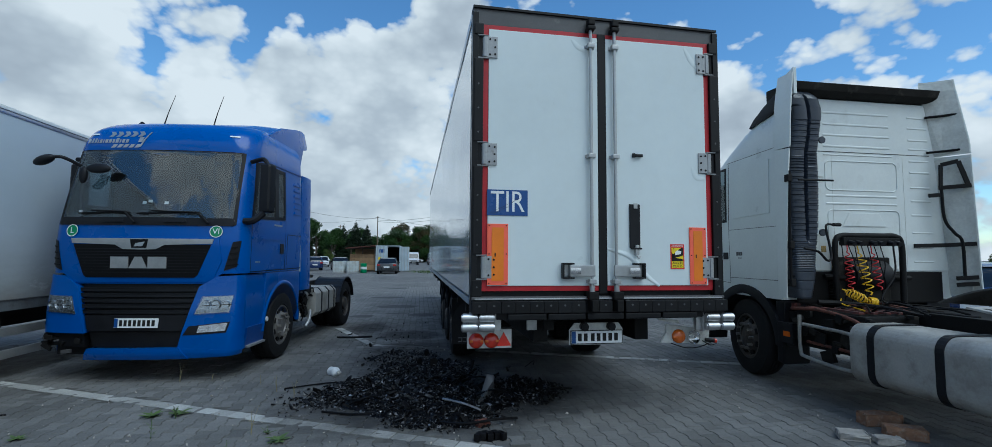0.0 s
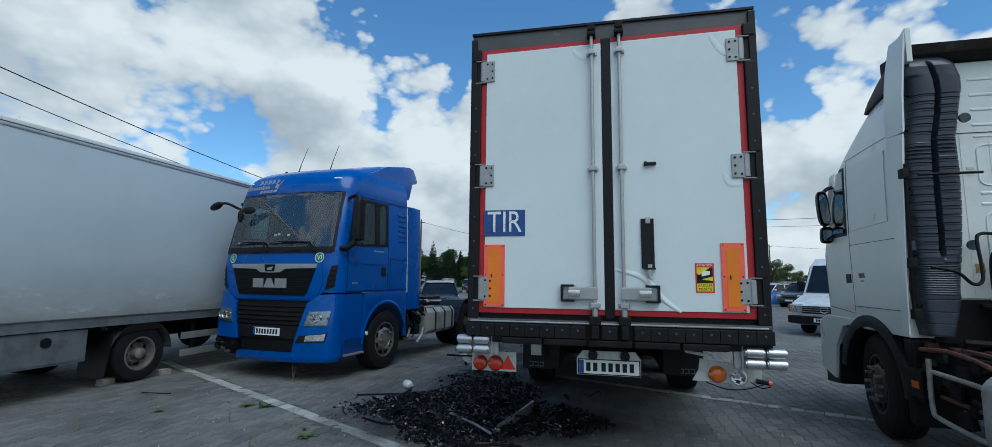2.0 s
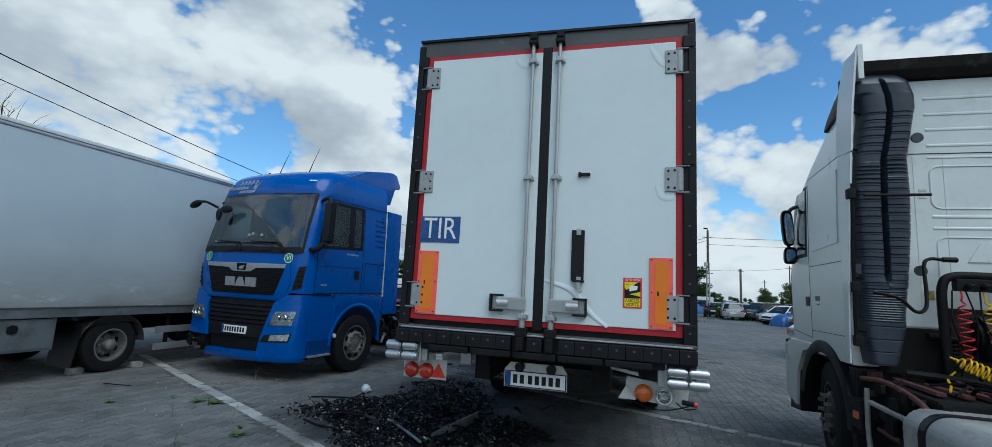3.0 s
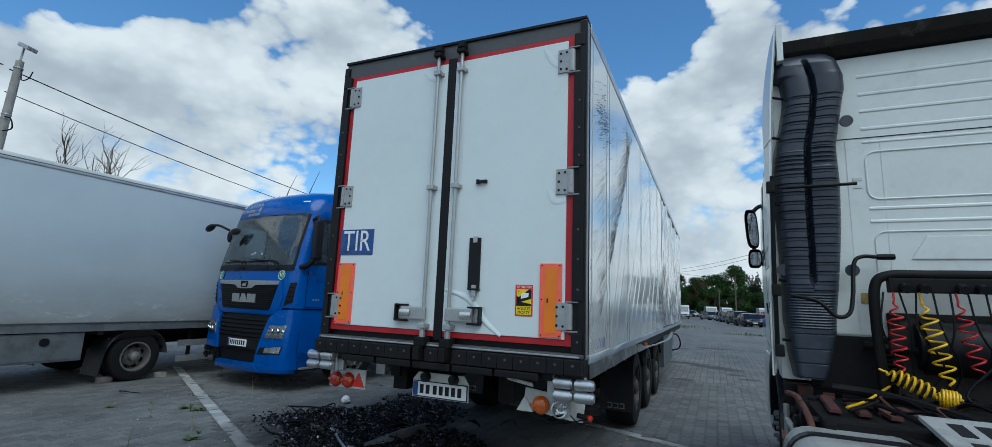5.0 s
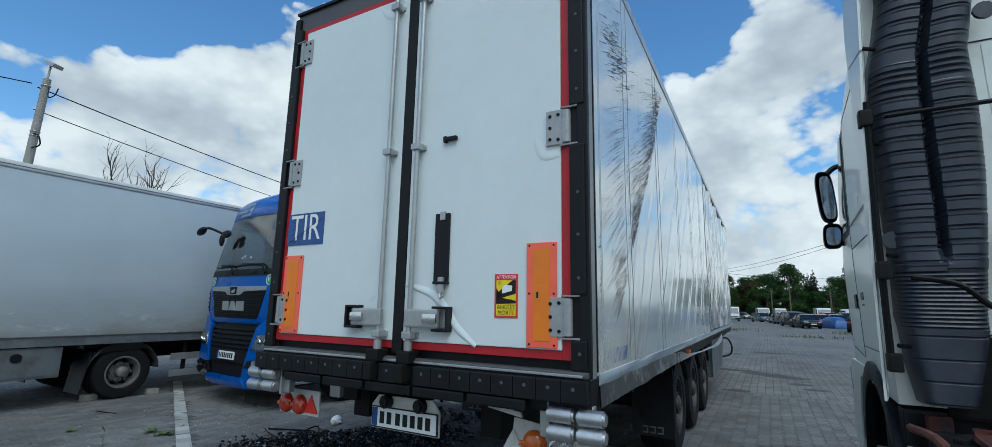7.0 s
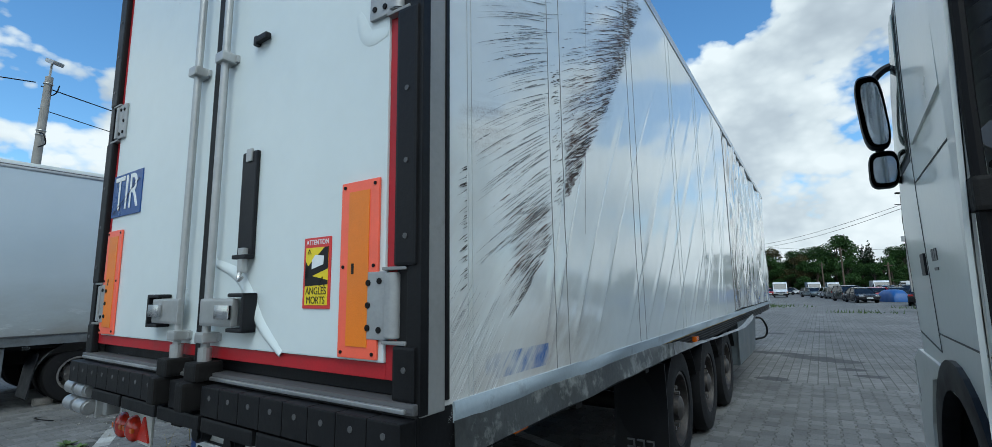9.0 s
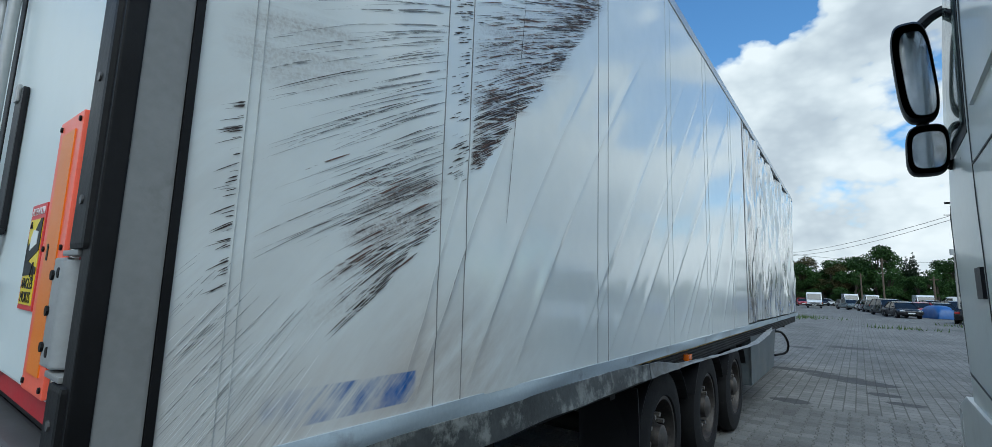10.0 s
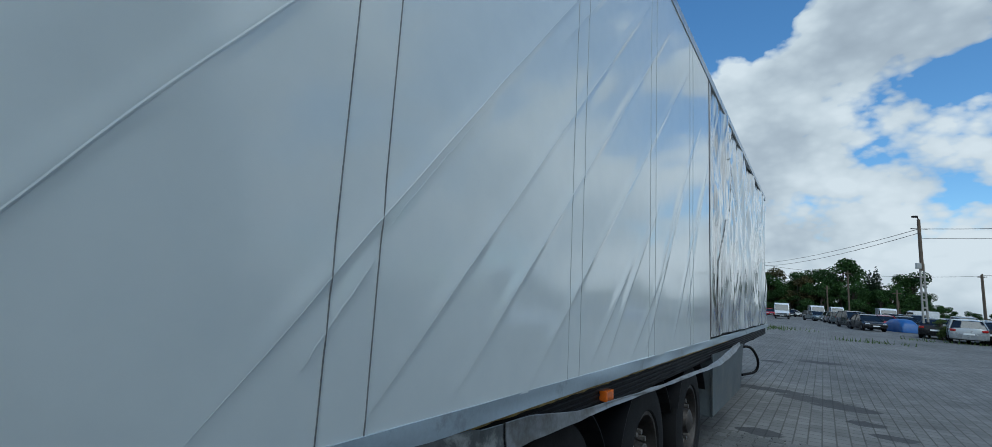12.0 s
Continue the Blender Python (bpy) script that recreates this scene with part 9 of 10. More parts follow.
part("cap", rod((0, 0, 0.15), (0, 0, 0.175), 0.028, 14, bevel=0.004), M["white_dirty"], bot)
# blocks beside the tank and stones under the wheel


def rock(name, x, y, s, turn, material, label, seed):
    q = random.Random(seed)
    b = box((0, 0, 0), s, 0.012)
    bmesh.ops.subdivide_edges(b, edges=b.edges[:], cuts=1)
    for v in b.verts:
        v.co += Vector((q.gauss(0, 0.006), q.gauss(0, 0.006), q.gauss(0, 0.005)))
    ob = part(name, b, material)
    ob.matrix_world = pose(x, y, s[2] / 2 - 0.002, 0, 0, turn)
    return tagged(ob, label, "block", "loose blocks")


rock("brown_block", 4.36, 4.02, (0.34, 0.13, 0.11), -12, M["brick_stone"], "chipped brown masonry block beside the tank", 1)
rock("brown_block", 4.26, 3.70, (0.30, 0.14, 0.10), -35, M["brick_stone"], "chipped brown masonry block beside the tank", 2)
rock("grey_block", 3.78, 3.75, (0.22, 0.16, 0.06), -30, M["stone"], "broken grey concrete piece on the paving", 3)
rock("grey_block", 3.98, 3.60, (0.20, 0.10, 0.06), -20, M["stone"], "broken grey concrete piece on the paving", 4)
rock("chock_stone", -5.34, 5.62, (0.10, 0.20, 0.09), 4, M["stone"], "pale stone chocking the trailer wheel", 5)
rock("chock_stone", -5.22, 6.44, (0.10, 0.17, 0.08), -8, M["stone"], "pale stone chocking the trailer wheel", 6)
rock("brown_block", 0.60, 4.52, (0.12, 0.09, 0.05), 25, M["rust"], "rusty brown lump at the edge of the debris", 7)
b = bmesh.new()
for k in range(5):
    box((0.52 + 0.05 * k, 4.16 + 0.02 * (k % 2), 0.035), (0.05, 0.09, 0.06), 0.008, Matrix.Rotation(0.3 * (k - 2), 4, "Z"), bm=b)
tagged(part("burnt_connector", b, M["char"]), "charred connector block on the paving", "debris")


def weed(x, y, h, kind, seed):
    """A small weed: stalks with many leaves, green or dried."""
    q = random.Random(seed)
    dry = kind == "dry"
    w = thing("weed", pose(x, y, -0.003, 0, 0, q.uniform(0, 360)), "dried weed stalk growing from a paving joint" if dry else "small green weed growing from a paving joint", "weed", "weeds in the paving")
    st, lf = bmesh.new(), bmesh.new()
    for k in range(2 if dry else (1 if kind == "tall" else 5)):
        a, lean = q.uniform(0, 6.3), q.uniform(0.05, 0.25) if kind != "low" else q.uniform(0.6, 1.1)
        hh = h * q.uniform(0.7, 1.0)
        pts = [Vector((math.cos(a) * lean * hh * t * t, math.sin(a) * lean * hh * t * t, hh * t * (1 if kind != "low" else 0.5))) for t in (0, 0.33, 0.66, 1)]
        tube(pts, [0.003, 0.0025, 0.002, 0.001], 5, bm=st)
        for i in range(14 if not dry else 6):
            t = q.uniform(0.08, 1)
            p = Vector((math.cos(a) * lean * hh * t * t, math.sin(a) * lean * hh * t * t, hh * t * (1 if kind != "low" else 0.5)))
            g, L, up_ = q.uniform(0, 6.3), h * q.uniform(0.10, 0.24) * (0.6 if dry else 1), q.uniform(0.1, 0.9)
            d = Vector((math.cos(g), math.sin(g), up_)).normalized() * L
            s_ = Vector((-math.sin(g), math.cos(g), 0)) * L * 0.17
            vs = [lf.verts.new(v) for v in (p, p + d * 0.45 + s_, p + d, p + d * 0.45 - s_)]
            lf.faces.new(vs)
    part("stalk", st, M["dry_weed"] if dry else M["weed"], w)
    part("leaves", lf, M["dry_weed"] if dry else M["weed"], w)


for k, (x, y, h, kind) in enumerate(((-2.25, 4.59, 0.27, "tall"), (-2.3, 5.11, 0.12, "bush"), (-3.05, 3.33, 0.10, "bush"), (-1.44, 4.57, 0.26, "dry"), (-1.3, 4.56, 0.12, "low"), (-2.81, 4.2, 0.10, "tall"), (-1.4, 3.9, 0.20, "tall"), (-2.9, 6.51, 0.30, "dry"),
                                      (-1.35, 5.64, 0.24, "dry"), (-3.55, 3.99, 0.10, "dry"), (-1.9, 6.3, 0.14, "dry"), (-1.62, 5.95, 0.2, "dry"), (-2.55, 6.55, 0.12, "dry"), (-4.3, 4.3, 0.09, "tall"), (2.2, 3.2, 0.10, "low"))):
    weed(x, y, h, kind, 40 + k)


def rosette(x, y, r, seed):
    """A flat green weed: broad leaves spread round one root."""
    q = random.Random(seed)
    w = thing("weed", pose(x, y, 0.0, 0, 0, q.uniform(0, 360)), "low leafy green weed growing from a paving joint", "weed", "weeds in the paving")
    for k in range(13):
        a, ln, rise = k * 2.4 + q.uniform(-0.3, 0.3), r * q.uniform(0.6, 1.0), q.uniform(0.15, 0.8)
        b = bmesh.new()
        rows_ = []
        for i in range(5):
            t = i / 4
            wd = 0.16 * ln * math.sin(math.pi * (0.12 + 0.86 * t))
            h = 0.006 + ln * rise * t * (1 - 0.55 * t)
            rows_.append([b.verts.new((math.cos(a) * ln * t - math.sin(a) * o, math.sin(a) * ln * t + math.cos(a) * o, h - 0.2 * abs(o))) for o in (-wd, 0, wd)])
        for p0, p1 in zip(rows_, rows_[1:]):
            for i in (0, 1):
                b.faces.new((p0[i], p0[i + 1], p1[i + 1], p1[i]))
        part("leaf", b, M["weed"], w, smooth=True)


for k, (x, y, r) in enumerate(((-2.32, 5.23, 0.13), (-1.16, 4.39, 0.12), (-2.55, 5.20, 0.12), (-3.35, 4.72, 0.09), (-4.3, 3.2, 0.11))):
    rosette(x, y, r, 90 + k)

# ---- cars, vans, hut, container, poles, trees ----
CAR = {}
for nm, c in (("black", (0.012, 0.012, 0.014)), ("dark_grey", (0.05, 0.055, 0.06)), ("silver", (0.40, 0.42, 0.43)), ("white", (0.66, 0.67, 0.68)), ("dark_blue", (0.015, 0.035, 0.12)), ("red", (0.36, 0.012, 0.02)), ("grey_green", (0.10, 0.125, 0.13))):
    CAR[nm] = mat(nm + "_car_paint", c, 0.28, 0.25 if nm in ("silver", "dark_grey") else 0.0, var=0.08, scale=2, fine=60, bump=0.01, coat=0.6, dirt=tuple(0.6 * a + 0.08 for a in c), dirt_at=(0.55, 0.9))
M["car_glass"] = glass("car_window_glass", (0.05, 0.06, 0.065), 0.03, 0.4, 0.45)
M["tail_red"] = mat("tail_lamp_red", (0.35, 0.012, 0.012), 0.2, var=0.1, coat=0.4)


def loft(profile, half, ends=0.10, drop=0.05, us=(-1, -0.93, -0.72, -0.35, 0, 0.35, 0.72, 0.93, 1)):
    """A body drawn across x from a side outline of (y, z); half(z) is its half width, and its ends and top round off sideways."""
    b = bmesh.new()
    ym = sum(p[0] for p in profile) / len(profile)
    zm = sum(p[1] for p in profile) / len(profile)
    reach = max(abs(p[0] - ym) for p in profile)
    rings = []
    for u in us:
        k = abs(u) ** 5
        rings.append([b.verts.new((u * half(z), y - math.copysign(1, y - ym) * ends * k * (abs(y - ym) / reach) ** 2, z - (drop * k if z > zm else -0.4 * drop * k))) for y, z in profile])
    n = len(profile)
    for p, q in zip(rings, rings[1:]):
        for i in range(n):
            b.faces.new((p[i], p[(i + 1) % n], q[(i + 1) % n], q[i]))
    b.faces.new(rings[0][::-1])
    b.faces.new(rings[-1])
    return b


def car(colour, style, m, label, group="parked cars"):
    """A parked car: lower body, glass house, roof, wheels, lamps. Front towards -y."""
    L, W, H = {"sedan": (4.6, 1.78, 1.45), "hatch": (4.0, 1.72, 1.5), "wagon": (4.65, 1.8, 1.5), "suv": (4.5, 1.86, 1.68)}[style]
    c = thing("car", m, label, "car", group)
    k = H / 1.45
    boot = L - (0.62 if style == "sedan" else 0.06)
    prof = [(0.06, 0.30), (0.0, 0.42), (0.03, 0.58), (0.12, 0.70 * k), (0.45, 0.79 * k), (1.05, 0.88 * k), (2.2, 0.92 * k), (boot - 0.3, 0.95 * k), (L - 0.06, 0.93 * k), (L, 0.78 * k), (L - 0.01, 0.50), (L - 0.06, 0.30), (L - 0.45, 0.22), (0.45, 0.22)]
    part("body", loft(prof, lambda z: W / 2 * (0.93 + 0.07 * math.sin(math.pi * min(1, max(0, (z - 0.15) / 0.95)))), 0.22, 0.07), CAR[colour], c, smooth=True, angle=50)
    z0, z1 = 0.88 * k, H - 0.04
    ya, yb = 0.98, 1.78
    yc, yd = {"sedan": (L - 1.55, L - 0.72), "hatch": (L - 0.75, L - 0.18), "wagon": (L - 0.55, L - 0.12), "suv": (L - 0.6, L - 0.14)}[style]
    w0, w1 = W / 2 - 0.05, W / 2 - 0.24

    def inward(z):
        return w0 + (w1 - w0) * min(1, max(0, (z - z0) / (z1 - z0)))
    part("glass_house", loft([(ya - 0.05, z0 - 0.04), (ya + 0.25, z0 + 0.16), (yb - 0.08, z1 - 0.06), (yb + 0.2, z1), (yc - 0.2, z1), (yc + 0.08, z1 - 0.06), (yd - 0.10, z0 + 0.16), (yd + 0.02, z0 - 0.04)], inward, 0.10, 0.03), M["car_glass"], c, smooth=True, angle=35)
    part("roof", loft([(yb - 0.10, z1 - 0.055), (yb + 0.18, z1 + 0.012), ((yb + yc) / 2, z1 + 0.045), (yc - 0.18, z1 + 0.012), (yc + 0.10, z1 - 0.055), (yc - 0.1, z1 - 0.03), (yb + 0.1, z1 - 0.03)], lambda z: w1 + 0.035, 0.05, 0.035), CAR[colour], c, smooth=True, angle=50)
    for s in (-1, 1):
        for y_lo, y_hi in ((ya + 0.02, yb - 0.02), (0.5 * (ya + yd) + 0.05, 0.5 * (yb + yc) + 0.05), (yd - 0.03, yc + 0.03)):
            part("pillar", tube([(s * (w0 + 0.004), y_lo, z0), (s * (w1 + 0.008), y_hi, z1 - 0.02)], 0.038, 6), CAR[colour], c)
        part("wing_mirror", box((s * (W / 2 + 0.06), 1.22, 0.98 * k), (0.18, 0.10, 0.12), 0.04), CAR[colour], c, smooth=True)
        part("headlamp", box((s * (W / 2 - 0.27), 0.12, 0.63 * k), (0.36, 0.16, 0.13), 0.05, Matrix.Rotation(radians(16 * s), 4, "Z")), M["reflector"], c, smooth=True)
        part("tail_lamp", box((s * (W / 2 - 0.20), L - 0.09, 0.80 * k), (0.28, 0.16, 0.15), 0.05, Matrix.Rotation(radians(-16 * s), 4, "Z")), M["tail_red"], c, smooth=True)
        part("sill", box((s * (W / 2 - 0.04), L / 2, 0.27), (0.05, L - 1.9, 0.10), 0.02), M["black_plastic"], c)
        part("door_seam", box((s * (W / 2 - 0.012), 0.5 * (ya + yd) + 0.02, 0.62 * k), (0.02, 0.014, 0.50 * k)), M["black_plastic"], c)
        for y in (0.82, L - 0.85):
            hub = new("wheel")
            hub.parent, hub.location = c, (s * (W / 2 - 0.10), y, 0.31)
            part("arch", rod((-s * 0.10, 0, 0.02), (s * 0.075, 0, 0.02), 0.365, 20), M["hose_black"], hub)
            part("tyre", lathe([(0.19, -0.1), (0.29, -0.1), (0.31, -0.07), (0.31, 0.07), (0.29, 0.1), (0.19, 0.1)], 20), M["tyre"], hub, smooth=True)
            part("rim", lathe([(0.20, s * 0.09), (0.17, s * 0.06), (0.07, s * 0.085), (0.001, s * 0.09)], 14), M["rim_grey"], hub, smooth=True)
    part("grille", box((0, 0.02, 0.55 * k), (0.8, 0.06, 0.13), 0.02), M["black_plastic"], c)
    part("lower_intake", box((0, 0.04, 0.36), (1.1, 0.10, 0.10), 0.03), M["black_plastic"], c)
    part("number_plate", box((0, -0.008, 0.45), (0.5, 0.02, 0.10)), M["white_print"], c)
    part("number_plate", box((0, L + 0.0, 0.62), (0.5, 0.02, 0.11)), M["white_print"], c)
    return c


def van(m, label, near=False):
    """A white panel van. Front towards -y."""
    v = thing("van", m, label, "van", "parked vans")
    part("body", prism([(0.0, 0.35), (0.02, 0.80), (0.14, 0.95), (0.95, 1.22), (1.62, 2.14), (1.95, 2.36), (5.3, 2.38), (5.36, 2.2), (5.36, 0.35), (4.9, 0.28), (0.5, 0.28)], "x", -0.96, 0.96, 0.09), CAR["white"], v, smooth=True, angle=50)
    part("windscreen", prism([(0.955, 1.26), (0.945, 1.275), (1.565, 2.12), (1.585, 2.11)], "x", -0.86, 0.86, 0.003), M["car_glass"], v, "dark windscreen")
    part("grille", prism([(-0.02, 0.66), (-0.01, 0.86), (0.06, 0.88), (0.06, 0.66)], "x", -0.6, 0.6, 0.01), M["black_plastic"], v, "black grille")
    for z in (0.71, 0.77, 0.83):
        part("grille_bar", span((-0.58, -0.03, z - 0.008), (0.58, 0.0, z + 0.008)), M["galv"], v)
    part("emblem", lathe([(0.085, -0.04), (0.10, -0.045), (0.10, -0.03)], 20, "y"), M["chrome"], v).location = (0, 0, 0.78)
    part("bumper", prism([(-0.08, 0.36), (-0.1, 0.58), (0.12, 0.60), (0.12, 0.34)], "x", -0.98, 0.98, 0.03), M["black_plastic"], v, "dark front bumper")
    pl_ = part("number_plate", span((-0.26, -0.115, 0.42), (0.26, -0.095, 0.53)), M["white_print"], v)
    for k in range(7):
        part("plate_mark", bars(1, 0.04, 0.07, 0, -0.2 + 0.062 * k, 0.475, -0.116), M["black_print"], pl_)
    for s in (-1, 1):
        part("headlamp", box((s * 0.76, 0.04, 0.80), (0.34, 0.14, 0.24), 0.04), M["reflector"], v, "clear headlamp")
        part("indicator", box((s * 0.95, 0.06, 0.80), (0.05, 0.14, 0.22), 0.02), M["amber_lens"], v)
        part("side_window", prism([(1.05, 1.32), (1.6, 2.1), (2.2, 2.1), (2.2, 1.32)], "x", s * 0.958, s * 0.966), M["car_glass"], v)
        part("wing_mirror", box((s * 1.10, 1.2, 1.45), (0.2, 0.14, 0.34), 0.05), M["black_plastic"], v)
        for y in (0.95, 4.3):
            hub = new("wheel")
            hub.parent, hub.location = v, (s * 0.84, y, 0.34)
            part("tyre", lathe([(0.2, -0.11), (0.32, -0.11), (0.34, -0.07), (0.34, 0.07), (0.32, 0.11), (0.2, 0.11)], 20), M["tyre"], hub, smooth=True)
            part("rim", lathe([(0.21, s * 0.1), (0.18, s * 0.06), (0.07, s * 0.09), (0.001, s * 0.1)], 14), M["rim_grey"], hub, smooth=True)
    return v


mv = van(pose(7.75, 15.9, 0, 0, 0, -42), "white panel van with black grille parked beyond the trucks")
copy_thing(mv, pose(-1.2, 89.5, 0, 0, 0, 4))
copy_thing(mv, pose(3.3, 103.0, 0, 0, 0, 8))
for x, y, a in ((6.2, 113, 6), (11.6, 92, 4), (13.5, 108, -86), (-31, 58, -60)):
    copy_thing(mv, pose(x, y, 0, 0, 0, a))
car("dark_grey", "wagon", pose(-5.5, 19.7, 0, 0, 0, 20), "dark grey saloon parked behind the blue tractor unit")
car("red", "hatch", pose(-7.75, 19.6, 0, 0, 0, 24), "red hatchback with dusty roof, parked beside the saloon")
car("dark_grey", "sedan", pose(-2.95, 47.9, 0, 0, 0, 180), "grey saloon seen from behind, before the container")
silver = car("silver", "wagon", pose(11.7, 50.9, 0, 0, 0, 173), "silver estate car seen from behind at the row's end")
protos = [car("black", "sedan", pose(7.7, 59.6, 0, 0, 0, 14), "black saloon parked in the far row"), car("dark_blue", "hatch", pose(13.6, 37.5, 0, 0, 0, -52), "dark blue hatchback parked in the far row"), car("dark_grey", "suv", pose(12.6, 34.0, 0, 0, 0, -48), "dark grey damaged estate parked in the far row"),
          car("white", "hatch", pose(12.4, 41.0, 0, 0, 0, -55), "white hatchback parked in the far row"), car("grey_green", "wagon", pose(12.8, 30.6, 0, 0, 0, -52), "grey estate car with dented flank in the far row"), car("red", "sedan", pose(9.3, 67.0, 0, 0, 0, 8), "red saloon parked in the far row"), silver]
fr = random.Random(8)
# kinds: 0 black saloon, 1 blue hatchback, 2 dark grey estate, 3 white hatchback, 4 grey estate, 5 red saloon, 6 silver estate
ROW = [(7.0, 65.3, 16, 2), (7.1, 73.1, 14, 0), (6.4, 77.0, 18, 4), (5.9, 81.0, 18, 6), (5.6, 93.5, 20, 0), (3.8, 89.0, 24, 4), (0.8, 128, 85, 3), (-1.3, 119, 20, 0), (-1.6, 130, 20, 2), (-3.9, 107, 10, 5), (11.0, 67.1, 12, 0), (10.9, 55.5, 172, 0), (12.9, 52.0, 170, 0),
       (14.6, 53.5, 172, 2), (16.6, 52.5, 174, 1), (18.6, 54.0, 170, 4), (12.6, 72, 10, 2), (14.6, 70, 8, 0), (13.4, 61, 172, 2), (15.8, 60.5, 170, 0), (17.0, 66, 5, 4), (20, 62, 0, 0), (9.0, 80, 12, 0), (11.5, 80, 10, 2), (14, 80, 8, 4), (8.3, 90, 10, 2), (17, 78, 5, 6), (20, 75, 0, 0), (23, 70, -5, 2)]
for x, y, a, k in ROW:
    copy_thing(protos[k], pose(x, y, 0, 0, 0, a))
for x, y, a, k in ((13.2, 9.6, -60, 1), (17.5, 13.0, -60, 4), (21.0, 16.5, -60, 0), (24.5, 20.0, -60, 2), (20.5, 24.0, -55, 2), (24.0, 27.0, -55, 1)):
    copy_thing(protos[k], pose(x, y, 0, 0, 0, a))
SPOTS = [
         (13.0, 44.5, -58), (12.2, 47.8, -60), (15.2, 34.5, -50), (16.0, 38.5, -50), (15.3, 42.0, -55), (15.2, 31.0, -52), (16.6, 46.5, -40), (18.5, 54.0, 170), (17.5, 28.5, -55), (20, 44, 20), (19, 60, 10)]
for k in range(11):
    SPOTS.append((-9.5 - 2.9 * k + fr.uniform(-0.3, 0.3), 58.5 - 0.55 * k + fr.uniform(-0.6, 0.6), 200 + fr.uniform(-8, 8)))
for k in range(9):
    SPOTS.append((-14.0 - 3.0 * k + fr.uniform(-0.3, 0.3), 72 - 0.6 * k, 15 + fr.uniform(-8, 8)))
for k in range(7):
    SPOTS.append((-9.0 - 2.9 * k, 29.5 - 1.2 * k + fr.uniform(-0.5, 0.5), 30 + fr.uniform(-8, 8)))
for k, (x, y, a) in enumerate(SPOTS):
    copy_thing(protos[fr.choice((0, 0, 1, 2, 2, 4, 4, 5, 6, 3))], pose(x, y, 0, 0, 0, a))
tarp = sheet(lambda u, v: ((u - 0.5) * 2.0 + 0.05 * noise.noise((u * 5, v * 5, 0)), (v - 0.5) * 4.2, 1.45 * (1 - abs(2 * u - 1) ** 4 * 0.55) * (1 - abs(2 * v - 1) ** 4 * 0.6) * (1.0 if 0 < u < 1 and 0 < v < 1 else 0.02) + 0.06 * noise.noise((u * 7, v * 9, 3)) + 0.02), 18, 24, (0, 0, -0.015))
ob = part("tarpaulin", tarp, mat("blue_tarpaulin", (0.02, 0.09, 0.28), 0.45, var=0.25, scale=2, fine=20, bump=0.3), None, smooth=True)
ob.matrix_world = pose(9.8, 64.0, 0.0, 0, 0, 20) @ Matrix.Scale(0.8, 4)
tagged(ob, "blue tarpaulin draped over a parked car", "tarpaulin")
copy_thing(ob, pose(13.6, 40.2, 0.0, 0, 0, -50) @ Matrix.Scale(0.75, 4))

# container and lean-to
M["container"] = mat("pale_blue_container_steel", (0.42, 0.50, 0.55), 0.5, var=0.15, scale=1, fine=20, dirt=(0.25, 0.22, 0.2), dirt_at=(0.6, 0.8))
M["planks"] = mat("weathered_planks", (0.30, 0.19, 0.10), 0.8, var=0.3, scale=2, fine=20, spread=0.2)
ct = thing("shipping_container", pose(-4.5, 50.0, 0, 0, 0, 0), "pale blue shipping container with one door open", "container")
part("side_wall", span((-0.04, 0, 0.1), (0.04, 6, 2.60), 0.01), M["container"], ct)
part("side_wall", span((2.34, 0, 0.1), (2.42, 6, 2.60), 0.01), M["container"], ct)
part("roof", span((-0.04, 0, 2.60), (2.42, 6, 2.68), 0.01), M["container"], ct)
part("floor", span((-0.04, 0, 0.0), (2.42, 6, 0.1)), M["chassis"], ct)
# Near-black back wall: the dark of the inside is put into its colour.
part("back_wall", span((0.04, 5.92, 0.1), (2.34, 6, 2.60)), M["cab_interior"], ct)
for x0, x1, lab in ((0.0, 1.18, "closed steel door"), (2.44, 3.36, "steel door swung open")):
    d = part("door", span((x0, -0.12, 0.12), (x1, -0.05, 2.58), 0.01), M["container"], ct, lab)
    for k in range(3):
        part("door_bar", rod((x0 + 0.2 + 0.28 * k, -0.14, 0.12), (x0 + 0.2 + 0.28 * k, -0.14, 2.58), 0.025, 8), M["galv"], d)
    for k in range(2):
        part("door_rib", span((x0 + 0.06, -0.135, 0.75 + 0.9 * k), (x1 - 0.06, -0.12, 0.85 + 0.9 * k), 0.01), M["container"], d)
part("door_sign", span((0.35, -0.15, 1.95), (0.85, -0.141, 2.3)), M["blue_sign"], ct)
part("door_sign", span((0.25, -0.15, 1.2), (0.55, -0.141, 1.5)), M["yellow"], ct)
hut = thing("lean_to", pose(-7.1, 50.2, 0), "wooden lean-to with brown roof beside the container", "shed")
for k in range(12):
    part("plank", span((0.0, 0.0, 0.15 + 0.135 * k), (2.5, 0.04, 0.28 + 0.135 * k), 0.006), M["planks"], hut)
part("roof", prism([(-0.35, 2.32), (2.58, 2.62), (2.58, 2.70), (-0.35, 2.40)], "y", -0.8, 4.5), M["rust"], hut, "rust brown sheet roof")
for x in (0.05, 1.2, 2.4):
    part("post", span((x, 0.05, 0), (x + 0.1, 0.15, 2.36 + 0.10 * x)), M["dark_wood"], hut)
part("back_wall", span((0, 4.0, 0), (2.5, 4.1, 2.4)), M["planks"], hut)
